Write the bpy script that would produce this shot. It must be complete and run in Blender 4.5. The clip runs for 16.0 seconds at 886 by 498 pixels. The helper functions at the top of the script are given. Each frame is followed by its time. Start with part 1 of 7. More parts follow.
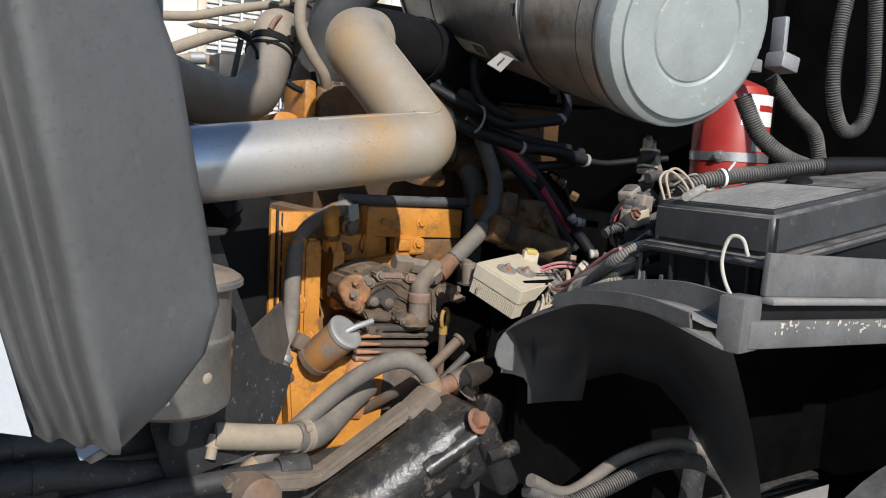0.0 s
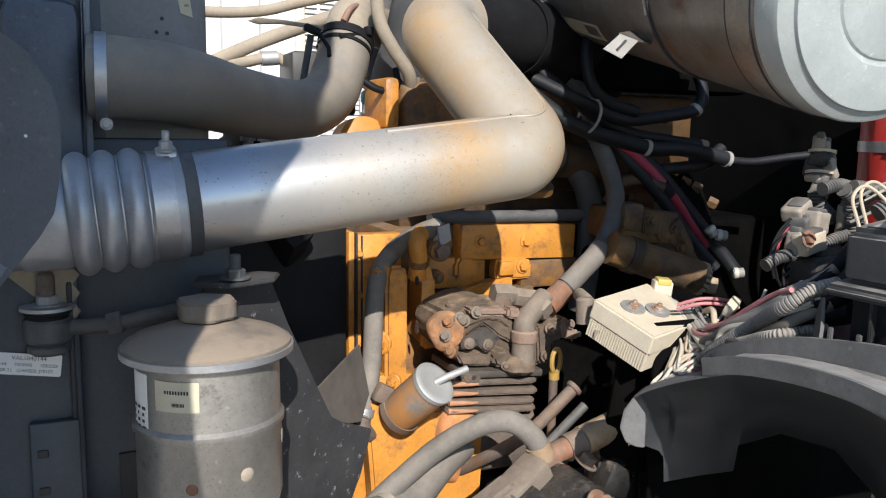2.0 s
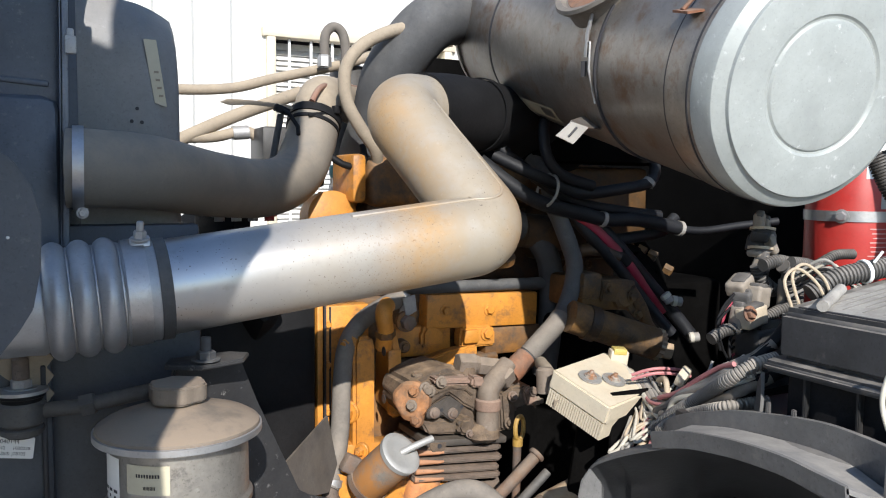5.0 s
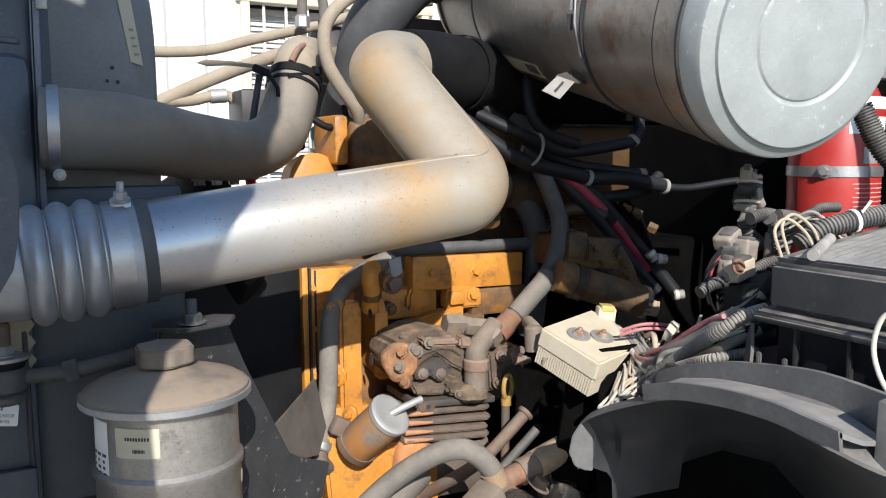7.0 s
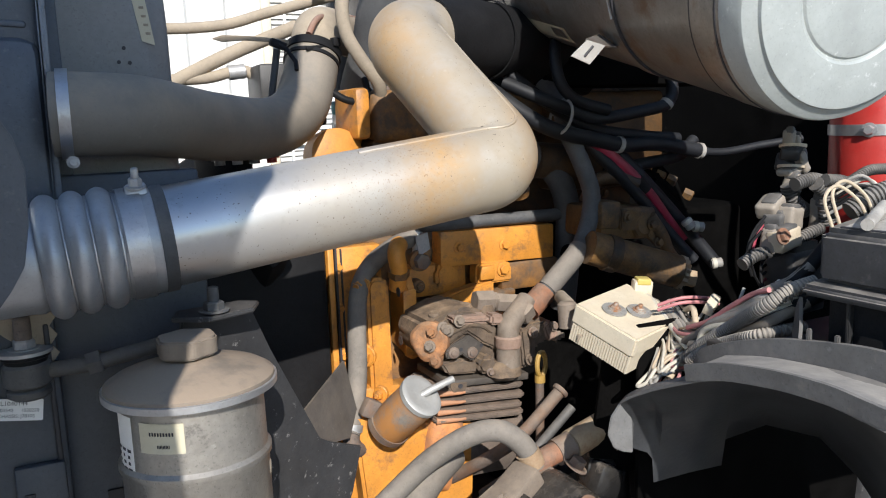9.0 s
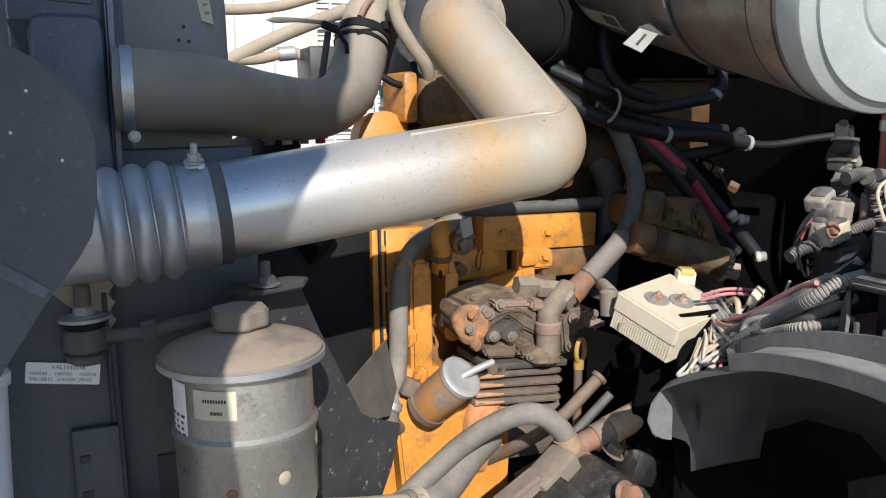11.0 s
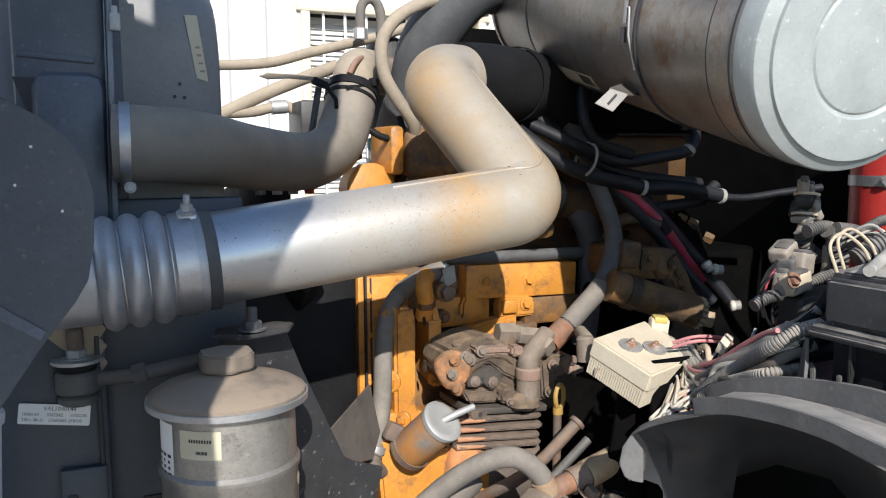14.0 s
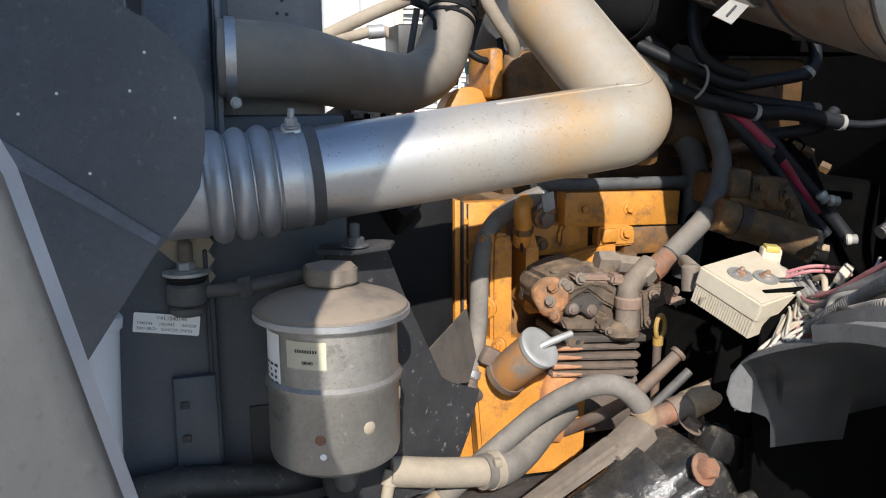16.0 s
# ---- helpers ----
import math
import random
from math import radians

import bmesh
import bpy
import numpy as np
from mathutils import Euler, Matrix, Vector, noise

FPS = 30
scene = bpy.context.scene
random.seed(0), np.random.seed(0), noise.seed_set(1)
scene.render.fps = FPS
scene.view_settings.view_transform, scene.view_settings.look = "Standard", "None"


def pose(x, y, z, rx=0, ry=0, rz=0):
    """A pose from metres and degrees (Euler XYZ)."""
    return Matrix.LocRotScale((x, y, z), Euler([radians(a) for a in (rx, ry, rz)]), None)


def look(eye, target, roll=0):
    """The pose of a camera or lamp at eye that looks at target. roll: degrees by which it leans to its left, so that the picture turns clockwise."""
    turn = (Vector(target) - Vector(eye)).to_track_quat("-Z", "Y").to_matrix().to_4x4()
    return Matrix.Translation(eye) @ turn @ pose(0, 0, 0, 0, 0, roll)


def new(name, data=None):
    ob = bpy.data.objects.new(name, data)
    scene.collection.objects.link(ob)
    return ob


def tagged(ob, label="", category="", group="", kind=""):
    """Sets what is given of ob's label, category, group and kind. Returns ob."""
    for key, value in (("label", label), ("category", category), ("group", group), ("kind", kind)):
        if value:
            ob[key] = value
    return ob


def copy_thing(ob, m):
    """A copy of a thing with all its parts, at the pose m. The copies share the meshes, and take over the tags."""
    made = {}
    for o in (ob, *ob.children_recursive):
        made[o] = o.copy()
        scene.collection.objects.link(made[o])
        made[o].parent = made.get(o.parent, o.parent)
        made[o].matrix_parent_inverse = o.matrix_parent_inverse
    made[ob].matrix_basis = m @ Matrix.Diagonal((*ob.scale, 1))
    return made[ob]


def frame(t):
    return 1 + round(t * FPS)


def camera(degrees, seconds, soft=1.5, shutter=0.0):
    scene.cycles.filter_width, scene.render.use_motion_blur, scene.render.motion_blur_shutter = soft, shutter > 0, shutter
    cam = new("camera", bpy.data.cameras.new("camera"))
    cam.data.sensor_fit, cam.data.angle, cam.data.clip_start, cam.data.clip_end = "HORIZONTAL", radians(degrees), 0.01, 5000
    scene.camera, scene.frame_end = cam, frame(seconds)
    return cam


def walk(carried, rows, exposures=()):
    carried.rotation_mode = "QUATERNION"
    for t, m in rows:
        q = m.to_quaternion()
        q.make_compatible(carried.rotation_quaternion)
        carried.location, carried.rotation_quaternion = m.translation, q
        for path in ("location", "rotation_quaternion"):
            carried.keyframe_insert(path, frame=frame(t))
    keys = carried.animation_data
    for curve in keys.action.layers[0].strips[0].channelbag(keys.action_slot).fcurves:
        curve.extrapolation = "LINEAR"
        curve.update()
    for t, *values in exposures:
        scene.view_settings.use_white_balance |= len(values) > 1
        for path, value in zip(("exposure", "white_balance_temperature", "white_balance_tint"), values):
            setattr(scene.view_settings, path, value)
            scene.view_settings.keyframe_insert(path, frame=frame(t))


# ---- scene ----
cam = camera(57.7, 16.0, soft=1.1)
PATH = [
    (0, (-0.9222, -1.5603, 1.5674), (0.1643, 0.1602, 1.3158), 3.16),
    (0.5, (-0.7613, -1.3454, 1.5758), (0.1970, 0.4431, 1.2717), 2.40),
    (1, (-0.7560, -1.2954, 1.5812), (0.1499, 0.5181, 1.2689), 1.84),
    (1.5, (-0.7701, -1.3050, 1.5972), (0.1031, 0.5261, 1.2940), 1.40),
    (2, (-0.7632, -1.3205, 1.6048), (0.0661, 0.5318, 1.3077), 0.95),
    (2.5, (-0.7646, -1.3426, 1.6138), (0.0146, 0.5326, 1.3219), 0.69),
    (3, (-0.7640, -1.3564, 1.6183), (-0.0392, 0.5410, 1.3348), 0.52),
    (3.5, (-0.7768, -1.3662, 1.6220), (-0.0729, 0.5428, 1.3661), 0.40),
    (4, (-0.7840, -1.3729, 1.6408), (-0.0481, 0.5288, 1.4247), 0.53),
    (4.5, (-0.7837, -1.3724, 1.6562), (0.0260, 0.5033, 1.4736), 0.62),
    (5, (-0.7713, -1.3687, 1.6497), (0.1254, 0.4674, 1.4793), 0.62),
    (5.2, (-0.7696, -1.3699, 1.6476), (0.1531, 0.4534, 1.4732), 0.65),
    (7.5, (-0.7771, -1.3482, 1.6326), (0.1498, 0.4621, 1.3683), -0.54),
    (8, (-0.7701, -1.3414, 1.6405), (0.1364, 0.4770, 1.3618), -1.16),
    (8.5, (-0.7635, -1.3260, 1.6409), (0.1267, 0.4973, 1.3397), -1.78),
    (9, (-0.7560, -1.3149, 1.6424), (0.1141, 0.5132, 1.3117), -2.10),
    (9.5, (-0.7603, -1.3121, 1.6404), (0.0819, 0.5238, 1.2821), -2.03),
    (11.8, (-0.7802, -1.3398, 1.6344), (-0.0027, 0.5250, 1.2804), -0.41),
    (12, (-0.7800, -1.3452, 1.6274), (0.0135, 0.5142, 1.2825), -0.29),
    (12.5, (-0.7802, -1.3492, 1.6194), (0.0534, 0.4963, 1.2917), -0.05),
    (13, (-0.7708, -1.3518, 1.6203), (0.0936, 0.4828, 1.3182), -0.01),
    (13.5, (-0.7676, -1.3561, 1.6266), (0.0897, 0.4885, 1.3581), -0.12),
    (14, (-0.7802, -1.3728, 1.6458), (0.0325, 0.4959, 1.4070), -0.28),
    (14.5, (-0.7907, -1.3755, 1.6482), (-0.0540, 0.5235, 1.4095), -0.36),
    (15, (-0.8002, -1.3694, 1.6409), (-0.1376, 0.5532, 1.3688), -0.35),
    (15.5, (-0.7986, -1.3599, 1.6283), (-0.1844, 0.5693, 1.3003), -0.40),
    (16, (-0.7948, -1.3507, 1.6145), (-0.1949, 0.5732, 1.2295), -0.31),
]
walk(cam, [(t, look(eye, target, roll)) for t, eye, target, roll in PATH],
     exposures=[(0, -0.12), (0.3, 0.0), (0.6, 0.2), (1.2, 0.37), (16, 0.37)])

# ---- world and sun ----
SUN_WAY = Vector((0.27, 1.0, -0.62))
world = bpy.data.worlds.new("sky")
scene.world = world
world.use_nodes = True
wn = world.node_tree.nodes
sky = wn.new("ShaderNodeTexSky")
sky.sky_type = "NISHITA"
sky.sun_disc = False
sky.dust_density = 0.2
sky.ozone_density = 3.0
sky.sun_elevation = math.atan2(0.62, 1.036)
sky.sun_rotation = math.pi + 0.264
world.node_tree.links.new(sky.outputs[0], wn["Background"].inputs[0])
wn["Background"].inputs[1].default_value = 0.15
sun = new("sun", bpy.data.lights.new("sun", "SUN"))
sun.data.energy = 5.0
sun.data.angle = radians(0.5)
sun.data.color = (1.0, 0.965, 0.915)
sun.matrix_world = Matrix.Translation((-2, -6, 6)) @ SUN_WAY.to_track_quat("-Z", "Y").to_matrix().to_4x4()


# ---- materials ----
def mat(name, col, rough=0.6, metal=0.0, dust=0.0, dustcol=(0.36, 0.30, 0.23), var=0.25, grain=140.0, patch=14.0,
        bump=0.12, stain=None, stain_amount=0.35, stain_scale=18.0, spec=0.5, dust_from=-0.35):
    """Paint, rubber or metal with two scales of variation, settled dust on upward faces, and stains."""
    m = bpy.data.materials.new(name)
    m.use_nodes = True
    nt = m.node_tree
    n, li = nt.nodes, nt.links.new
    b = n["Principled BSDF"]
    co = n.new("ShaderNodeTexCoord").outputs["Object"]

    def noise_node(scale, detail=4.0, roughness=0.6):
        q = n.new("ShaderNodeTexNoise")
        q.inputs["Scale"].default_value = scale
        q.inputs["Detail"].default_value = detail
        q.inputs["Roughness"].default_value = roughness
        li(co, q.inputs["Vector"])
        return q.outputs["Fac"]

    def ramp(src, a, z):
        q = n.new("ShaderNodeMapRange")
        q.inputs["From Min"].default_value = a
        q.inputs["From Max"].default_value = z
        li(src, q.inputs["Value"])
        return q.outputs["Result"]

    def mixc(fac, a, z):
        q = n.new("ShaderNodeMix")
        q.data_type = "RGBA"
        for sock, v in ((q.inputs[0], fac), (q.inputs[6], a), (q.inputs[7], z)):
            if isinstance(v, (tuple, list)):
                sock.default_value = (*v[:3], 1)
            elif isinstance(v, float):
                sock.default_value = v
            else:
                li(v, sock)
        return q.outputs[2]

    def math_node(op, a, z):
        q = n.new("ShaderNodeMath")
        q.operation = op
        for sock, v in zip(q.inputs, (a, z)):
            if isinstance(v, float):
                sock.default_value = v
            else:
                li(v, sock)
        return q.outputs[0]

    fine, coarse = noise_node(grain), noise_node(patch, 6.0)
    lo = tuple(c * (1 - var) for c in col)
    hi = tuple(min(1.0, c * (1 + var)) for c in col)
    c = mixc(ramp(coarse, 0.3, 0.7), lo, hi)
    c = mixc(math_node("MULTIPLY", ramp(fine, 0.35, 0.75), 0.35), c, tuple(x * (1 - 1.6 * var if var < 0.5 else 0.3) for x in col))
    # fine dark pits and pale scuffs
    pits = math_node("MULTIPLY", ramp(noise_node(grain * 2.4, 2.0, 0.5), 0.60, 0.70), min(0.6, 1.3 * var))
    c = mixc(pits, c, tuple(x * 0.35 for x in col))
    scuff = math_node("MULTIPLY", ramp(noise_node(grain * 0.75, 3.0, 0.6), 0.66, 0.74), min(0.5, 1.1 * var))
    c = mixc(scuff, c, tuple(min(0.85, x * 1.9) for x in col))
    if stain:
        sf = math_node("MULTIPLY", ramp(noise_node(stain_scale, 8.0, 0.7), 0.62 - stain_amount * 0.35, 0.72 - stain_amount * 0.2), 0.9)
        c = mixc(sf, c, stain)
    if dust > 0:
        sep = n.new("ShaderNodeSeparateXYZ")
        li(n.new("ShaderNodeNewGeometry").outputs["Normal"], sep.inputs[0])
        up = ramp(sep.outputs["Z"], dust_from, 1.0)
        d = math_node("MULTIPLY", up, ramp(noise_node(patch * 2.2, 7.0, 0.65), 0.25, 0.7))
        d = math_node("MINIMUM", math_node("MULTIPLY", d, float(dust * 1.5)), 0.93)
        c = mixc(d, c, dustcol)
        r = math_node("ADD", math_node("MULTIPLY", d, 0.9 - rough), float(rough))
        if metal > 0:
            inv = math_node("SUBTRACT", 1.0, d)
            li(math_node("MULTIPLY", inv, float(metal)), b.inputs["Metallic"])
    else:
        r = math_node("ADD", math_node("MULTIPLY", coarse, 0.3), float(rough - 0.15))
        b.inputs["Metallic"].default_value = metal
    li(c, b.inputs["Base Color"])
    li(r, b.inputs["Roughness"])
    b.inputs["Specular IOR Level"].default_value = spec
    if bump:
        bp = n.new("ShaderNodeBump")
        bp.inputs["Strength"].default_value = bump
        bp.inputs["Distance"].default_value = 0.004
        li(math_node("ADD", fine, coarse), bp.inputs["Height"])
        li(bp.outputs[0], b.inputs["Normal"])
    return m


M = {
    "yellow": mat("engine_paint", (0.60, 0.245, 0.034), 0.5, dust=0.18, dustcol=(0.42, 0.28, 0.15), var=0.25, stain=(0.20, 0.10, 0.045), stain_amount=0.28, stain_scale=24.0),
    # engine paint with grime stains, base darkened for the shade on recessed parts
    "yellow_shaded_dirty": mat("grimy_shaded_engine_paint", (0.22, 0.095, 0.018), 0.65, dust=0.3, var=0.35, stain=(0.05, 0.035, 0.025), stain_amount=0.55),
    "iron": mat("dusty_cast_iron", (0.13, 0.10, 0.085), 0.75, 0.1, dust=0.5, dustcol=(0.34, 0.26, 0.19), var=0.35, bump=0.3, stain=(0.17, 0.085, 0.045), stain_amount=0.4),
    "rust": mat("rusty_iron", (0.27, 0.11, 0.055), 0.85, dust=0.3, var=0.4, bump=0.35, stain=(0.12, 0.07, 0.05), stain_amount=0.5),
    "orange_rust": mat("orange_rusty_paint", (0.52, 0.21, 0.07), 0.7, dust=0.15, var=0.3, stain=(0.30, 0.15, 0.09), stain_amount=0.55),
    "rubber": mat("dusty_rubber", (0.060, 0.062, 0.066), 0.7, dust=0.45, dustcol=(0.20, 0.19, 0.175), var=0.3),
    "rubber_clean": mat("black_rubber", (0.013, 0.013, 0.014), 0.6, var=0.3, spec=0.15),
    "hose_dusty": mat("dust_filmed_rubber", (0.180, 0.163, 0.140), 0.6, dust=0.6, dustcol=(0.38, 0.31, 0.23), var=0.14, patch=9.0, bump=0.02, dust_from=-0.25),
    "hose_grey": mat("sun_bleached_hose", (0.15, 0.135, 0.12), 0.85, dust=0.5, dustcol=(0.33, 0.28, 0.225), var=0.25),
    "hose_beige": mat("dust_coated_pipe", (0.30, 0.25, 0.19), 0.85, dust=0.6, dustcol=(0.44, 0.36, 0.26), var=0.2),
    "plastic": mat("black_plastic", (0.019, 0.020, 0.022), 0.42, dust=0.32, dustcol=(0.20, 0.18, 0.16), var=0.3, bump=0.06, spec=0.35),
    "plastic_grey": mat("faded_black_plastic", (0.07, 0.07, 0.07), 0.6, dust=0.45, dustcol=(0.26, 0.23, 0.20), var=0.3),
    "panel": mat("dark_blue_grey_panel", (0.165, 0.181, 0.208), 0.45, dust=0.12, dustcol=(0.14, 0.13, 0.125), var=0.25, patch=7.0, stain=(0.09, 0.09, 0.095), stain_amount=0.06, stain_scale=90.0),
    "panel_dark": mat("dark_navy_panel", (0.082, 0.094, 0.116), 0.45, dust=0.10, dustcol=(0.16, 0.15, 0.14), var=0.3, patch=6.0, stain=(0.16, 0.16, 0.165), stain_amount=0.06, stain_scale=90.0),
    "panel_blue": mat("blue_grey_shroud", (0.200, 0.205, 0.212), 0.5, dust=0.35, dustcol=(0.36, 0.32, 0.27), var=0.2, patch=6.0),
    "black_paint": mat("chipped_black_paint", (0.030, 0.031, 0.034), 0.5, dust=0.25, dustcol=(0.20, 0.18, 0.16), var=0.3, stain=(0.30, 0.29, 0.28), stain_amount=0.04, stain_scale=70.0, spec=0.35),
    "gloss_black": mat("oily_black_casting", (0.014, 0.014, 0.015), 0.18, dust=0.14, dustcol=(0.30, 0.26, 0.21), var=0.4, bump=0.35, stain=(0.20, 0.17, 0.14), stain_amount=0.2),
    "steel": mat("worn_steel", (0.50, 0.50, 0.51), 0.38, 0.85, dust=0.2, var=0.15),
    "zinc": mat("zinc_plate", (0.42, 0.42, 0.42), 0.5, 0.6, dust=0.25, var=0.2),
    "bellows": mat("silver_silicone", (0.420, 0.430, 0.450), 0.36, 0.6, dust=0.25, dustcol=(0.30, 0.27, 0.23), var=0.15, bump=0.04),
    "reservoir": mat("tarnished_reservoir_steel", (0.345, 0.325, 0.295), 0.34, 0.68, dust=0.22, dustcol=(0.34, 0.30, 0.25), var=0.28, patch=9.0, stain=(0.12, 0.115, 0.11), stain_amount=0.08, stain_scale=22.0),
    "lid": mat("dust_caked_lid", (0.17, 0.145, 0.12), 0.6, 0.2, dust=1.2, dustcol=(0.285, 0.22, 0.16), var=0.2, patch=9.0, stain=(0.14, 0.12, 0.10), stain_amount=0.05),
    # near-black base: the deep shade of the bay put into the colour
    "shade_black": mat("deep_shade_black", (0.0045, 0.0043, 0.0042), 0.85, var=0.4, spec=0.02),
    "pump_tan": mat("dirty_tan_casting", (0.165, 0.085, 0.026), 0.65, dust=0.2, dustcol=(0.26, 0.18, 0.11), var=0.4, bump=0.3, stain=(0.04, 0.03, 0.022), stain_amount=0.5),
    "head_iron": mat("dusty_compressor_head", (0.090, 0.064, 0.046), 0.8, dust=0.6, dustcol=(0.36, 0.25, 0.155), var=0.45, bump=0.45, stain=(0.045, 0.038, 0.034), stain_amount=0.5, stain_scale=26.0),
    "flake": mat("flaking_pale_paint", (0.55, 0.50, 0.40), 0.7, var=0.2),
    "canister": mat("dark_canister_paint", (0.252, 0.232, 0.210), 0.40, 0.65, dust=0.10, dustcol=(0.28, 0.22, 0.17), var=0.25, stain=(0.17, 0.10, 0.06), stain_amount=0.30, stain_scale=20.0, bump=0.04),
    "cap": mat("pale_grey_painted_cap", (0.36, 0.385, 0.375), 0.45, 0.1, dust=0.05, var=0.12, patch=20.0, bump=0.03, stain=(0.6, 0.62, 0.61), stain_amount=0.03, stain_scale=60.0),
    "white_plastic": mat("aged_cream_plastic", (0.61, 0.54, 0.42), 0.5, dust=0.25, dustcol=(0.54, 0.41, 0.25), var=0.12, bump=0.05),
    "label": mat("white_label", (0.82, 0.82, 0.80), 0.5, var=0.05, bump=0.0),
    "label_cream": mat("cream_label", (0.53, 0.485, 0.36), 0.5, var=0.08, bump=0.0),
    # black for print and joints, also for the painted dark of holes and recesses
    "ink_and_gap": mat("dark_ink_and_gap", (0.03, 0.03, 0.035), 0.6, var=0.1, bump=0.0),
    "red": mat("fire_red_paint", (0.420, 0.022, 0.018), 0.4, dust=0.15, var=0.15, bump=0.03),
    "red_cable": mat("red_cable", (0.30, 0.02, 0.05), 0.5, dust=0.2, var=0.2),
    "pink_wire": mat("pink_wire", (0.50, 0.19, 0.20), 0.55, dust=0.2, var=0.15),
    "white_wire": mat("off_white_wire", (0.55, 0.52, 0.44), 0.6, dust=0.3, var=0.15),
    "grey_wire": mat("grey_wire", (0.30, 0.29, 0.27), 0.6, dust=0.3, var=0.2),
    "green_wire": mat("green_wire", (0.10, 0.16, 0.09), 0.6, dust=0.3, var=0.2),
    "blue_plastic": mat("teal_plastic", (0.07, 0.30, 0.34), 0.4, dust=0.2, var=0.1),
    "yellow_plastic": mat("yellow_plastic", (0.55, 0.43, 0.12), 0.45, dust=0.1, var=0.1),
    "siding": mat("white_siding_paint", (0.66, 0.65, 0.62), 0.6, var=0.04, patch=3.0, bump=0.02),
    "louver": mat("weathered_blind", (0.58, 0.57, 0.55), 0.6, var=0.2),
    "hood": mat("grey_hood_inner_moulding", (0.108, 0.108, 0.107), 0.42, dust=0.06, var=0.18, patch=9.0, bump=0.1),
    "hood_light": mat("light_grey_hood_flange", (0.34, 0.33, 0.31), 0.6, var=0.15, patch=7.0),
    "ground": mat("gravel_ground", (0.32, 0.29, 0.255), 0.9, var=0.4, grain=60.0, patch=1.5, bump=0.6),
    # oil-stained engine casting, its base darkened for the shade under the air cleaner
    "shaded_grime": mat("oily_shaded_engine_casting", (0.095, 0.048, 0.017), 0.6, dust=0.10, dustcol=(0.16, 0.11, 0.07), var=0.5, patch=9.0, bump=0.3, stain=(0.022, 0.018, 0.015), stain_amount=0.6),
    "aluminium": mat("dull_aluminium", (0.45, 0.45, 0.46), 0.5, 0.6, dust=0.25, var=0.2),
}


def pipe_material():
    """Bare aluminised tube: blue-grey and clean at the front, dust-coated further back, with an orange heat and rust stain."""
    m = bpy.data.materials.new("aluminised_pipe")
    m.use_nodes = True
    nt = m.node_tree
    n, li = nt.nodes, nt.links.new
    b = n["Principled BSDF"]
    co = n.new("ShaderNodeTexCoord").outputs["Object"]
    sep = n.new("ShaderNodeSeparateXYZ")
    li(co, sep.inputs[0])

    def nz(scale, detail=5.0):
        q = n.new("ShaderNodeTexNoise")
        q.inputs["Scale"].default_value, q.inputs["Detail"].default_value = scale, detail
        li(co, q.inputs["Vector"])
        return q.outputs["Fac"]

    def mr(src, a, z, lo=0.0, hi=1.0):
        q = n.new("ShaderNodeMapRange")
        for k, v in zip(("From Min", "From Max", "To Min", "To Max"), (a, z, lo, hi)):
            q.inputs[k].default_value = v
        li(src, q.inputs["Value"])
        return q.outputs["Result"]

    def ma(op, a, z):
        q = n.new("ShaderNodeMath")
        q.operation = op
        for sock, v in zip(q.inputs, (a, z)):
            if isinstance(v, float):
                sock.default_value = v
            else:
                li(v, sock)
        return q.outputs[0]

    def mx(fac, a, z):
        q = n.new("ShaderNodeMix")
        q.data_type = "RGBA"
        li(fac, q.inputs[0])
        for sock, v in ((q.inputs[6], a), (q.inputs[7], z)):
            if isinstance(v, tuple):
                sock.default_value = (*v, 1)
            else:
                li(v, sock)
        return q.outputs[2]

    wob = ma("MULTIPLY", ma("SUBTRACT", nz(14.0), 0.5), 0.10)
    x = ma("ADD", sep.outputs["X"], wob)
    dusty = ma("MULTIPLY", ma("ADD", mr(x, -0.60, -0.48, 0.12, 0.70), mr(x, -0.40, -0.31, 0.0, 0.26)), mr(nz(30.0), 0.25, 0.55, 0.78, 1.0))
    c = mx(mr(nz(9.0), 0.3, 0.7), (0.47, 0.485, 0.51), (0.60, 0.60, 0.60))
    c = mx(dusty, c, (0.335, 0.280, 0.208))
    # heat stain: a soft ochre belt, mottled at two scales
    belt = ma("ADD", sep.outputs["X"], ma("MULTIPLY", ma("SUBTRACT", nz(11.0, 3.0), 0.5), 0.09))
    band = ma("MULTIPLY", mr(belt, -0.400, -0.335), mr(belt, -0.245, -0.315))
    band = ma("MULTIPLY", band, ma("MULTIPLY", mr(nz(120.0, 8.0), 0.30, 0.66, 0.45, 0.85), mr(nz(26.0, 4.0), 0.25, 0.65, 0.55, 1.0)))
    edge = ma("MULTIPLY", mr(x, -0.205, -0.160), mr(sep.outputs["Z"], 1.70, 1.62))
    edge2 = ma("MULTIPLY", mr(x, -0.258, -0.300), mr(sep.outputs["Z"], 1.70, 1.75))
    rusty = ma("MAXIMUM", band, ma("MULTIPLY", ma("MULTIPLY", ma("MAXIMUM", edge, edge2), mr(nz(22.0, 6.0), 0.3, 0.65, 0.35, 0.9)), 0.85))
    c = mx(rusty, c, (0.44, 0.255, 0.095))
    rust_dots = ma("MULTIPLY", mr(nz(420.0, 2.0), 0.64, 0.72, 0.0, 0.8), mr(belt, -0.46, -0.38))
    rust_dots = ma("MULTIPLY", rust_dots, mr(belt, -0.27, -0.34))
    c = mx(rust_dots, c, (0.20, 0.11, 0.05))
    specks = ma("MULTIPLY", mr(nz(300.0, 2.0), 0.67, 0.73, 0.0, 0.85), mr(nz(12.0), 0.42, 0.58))
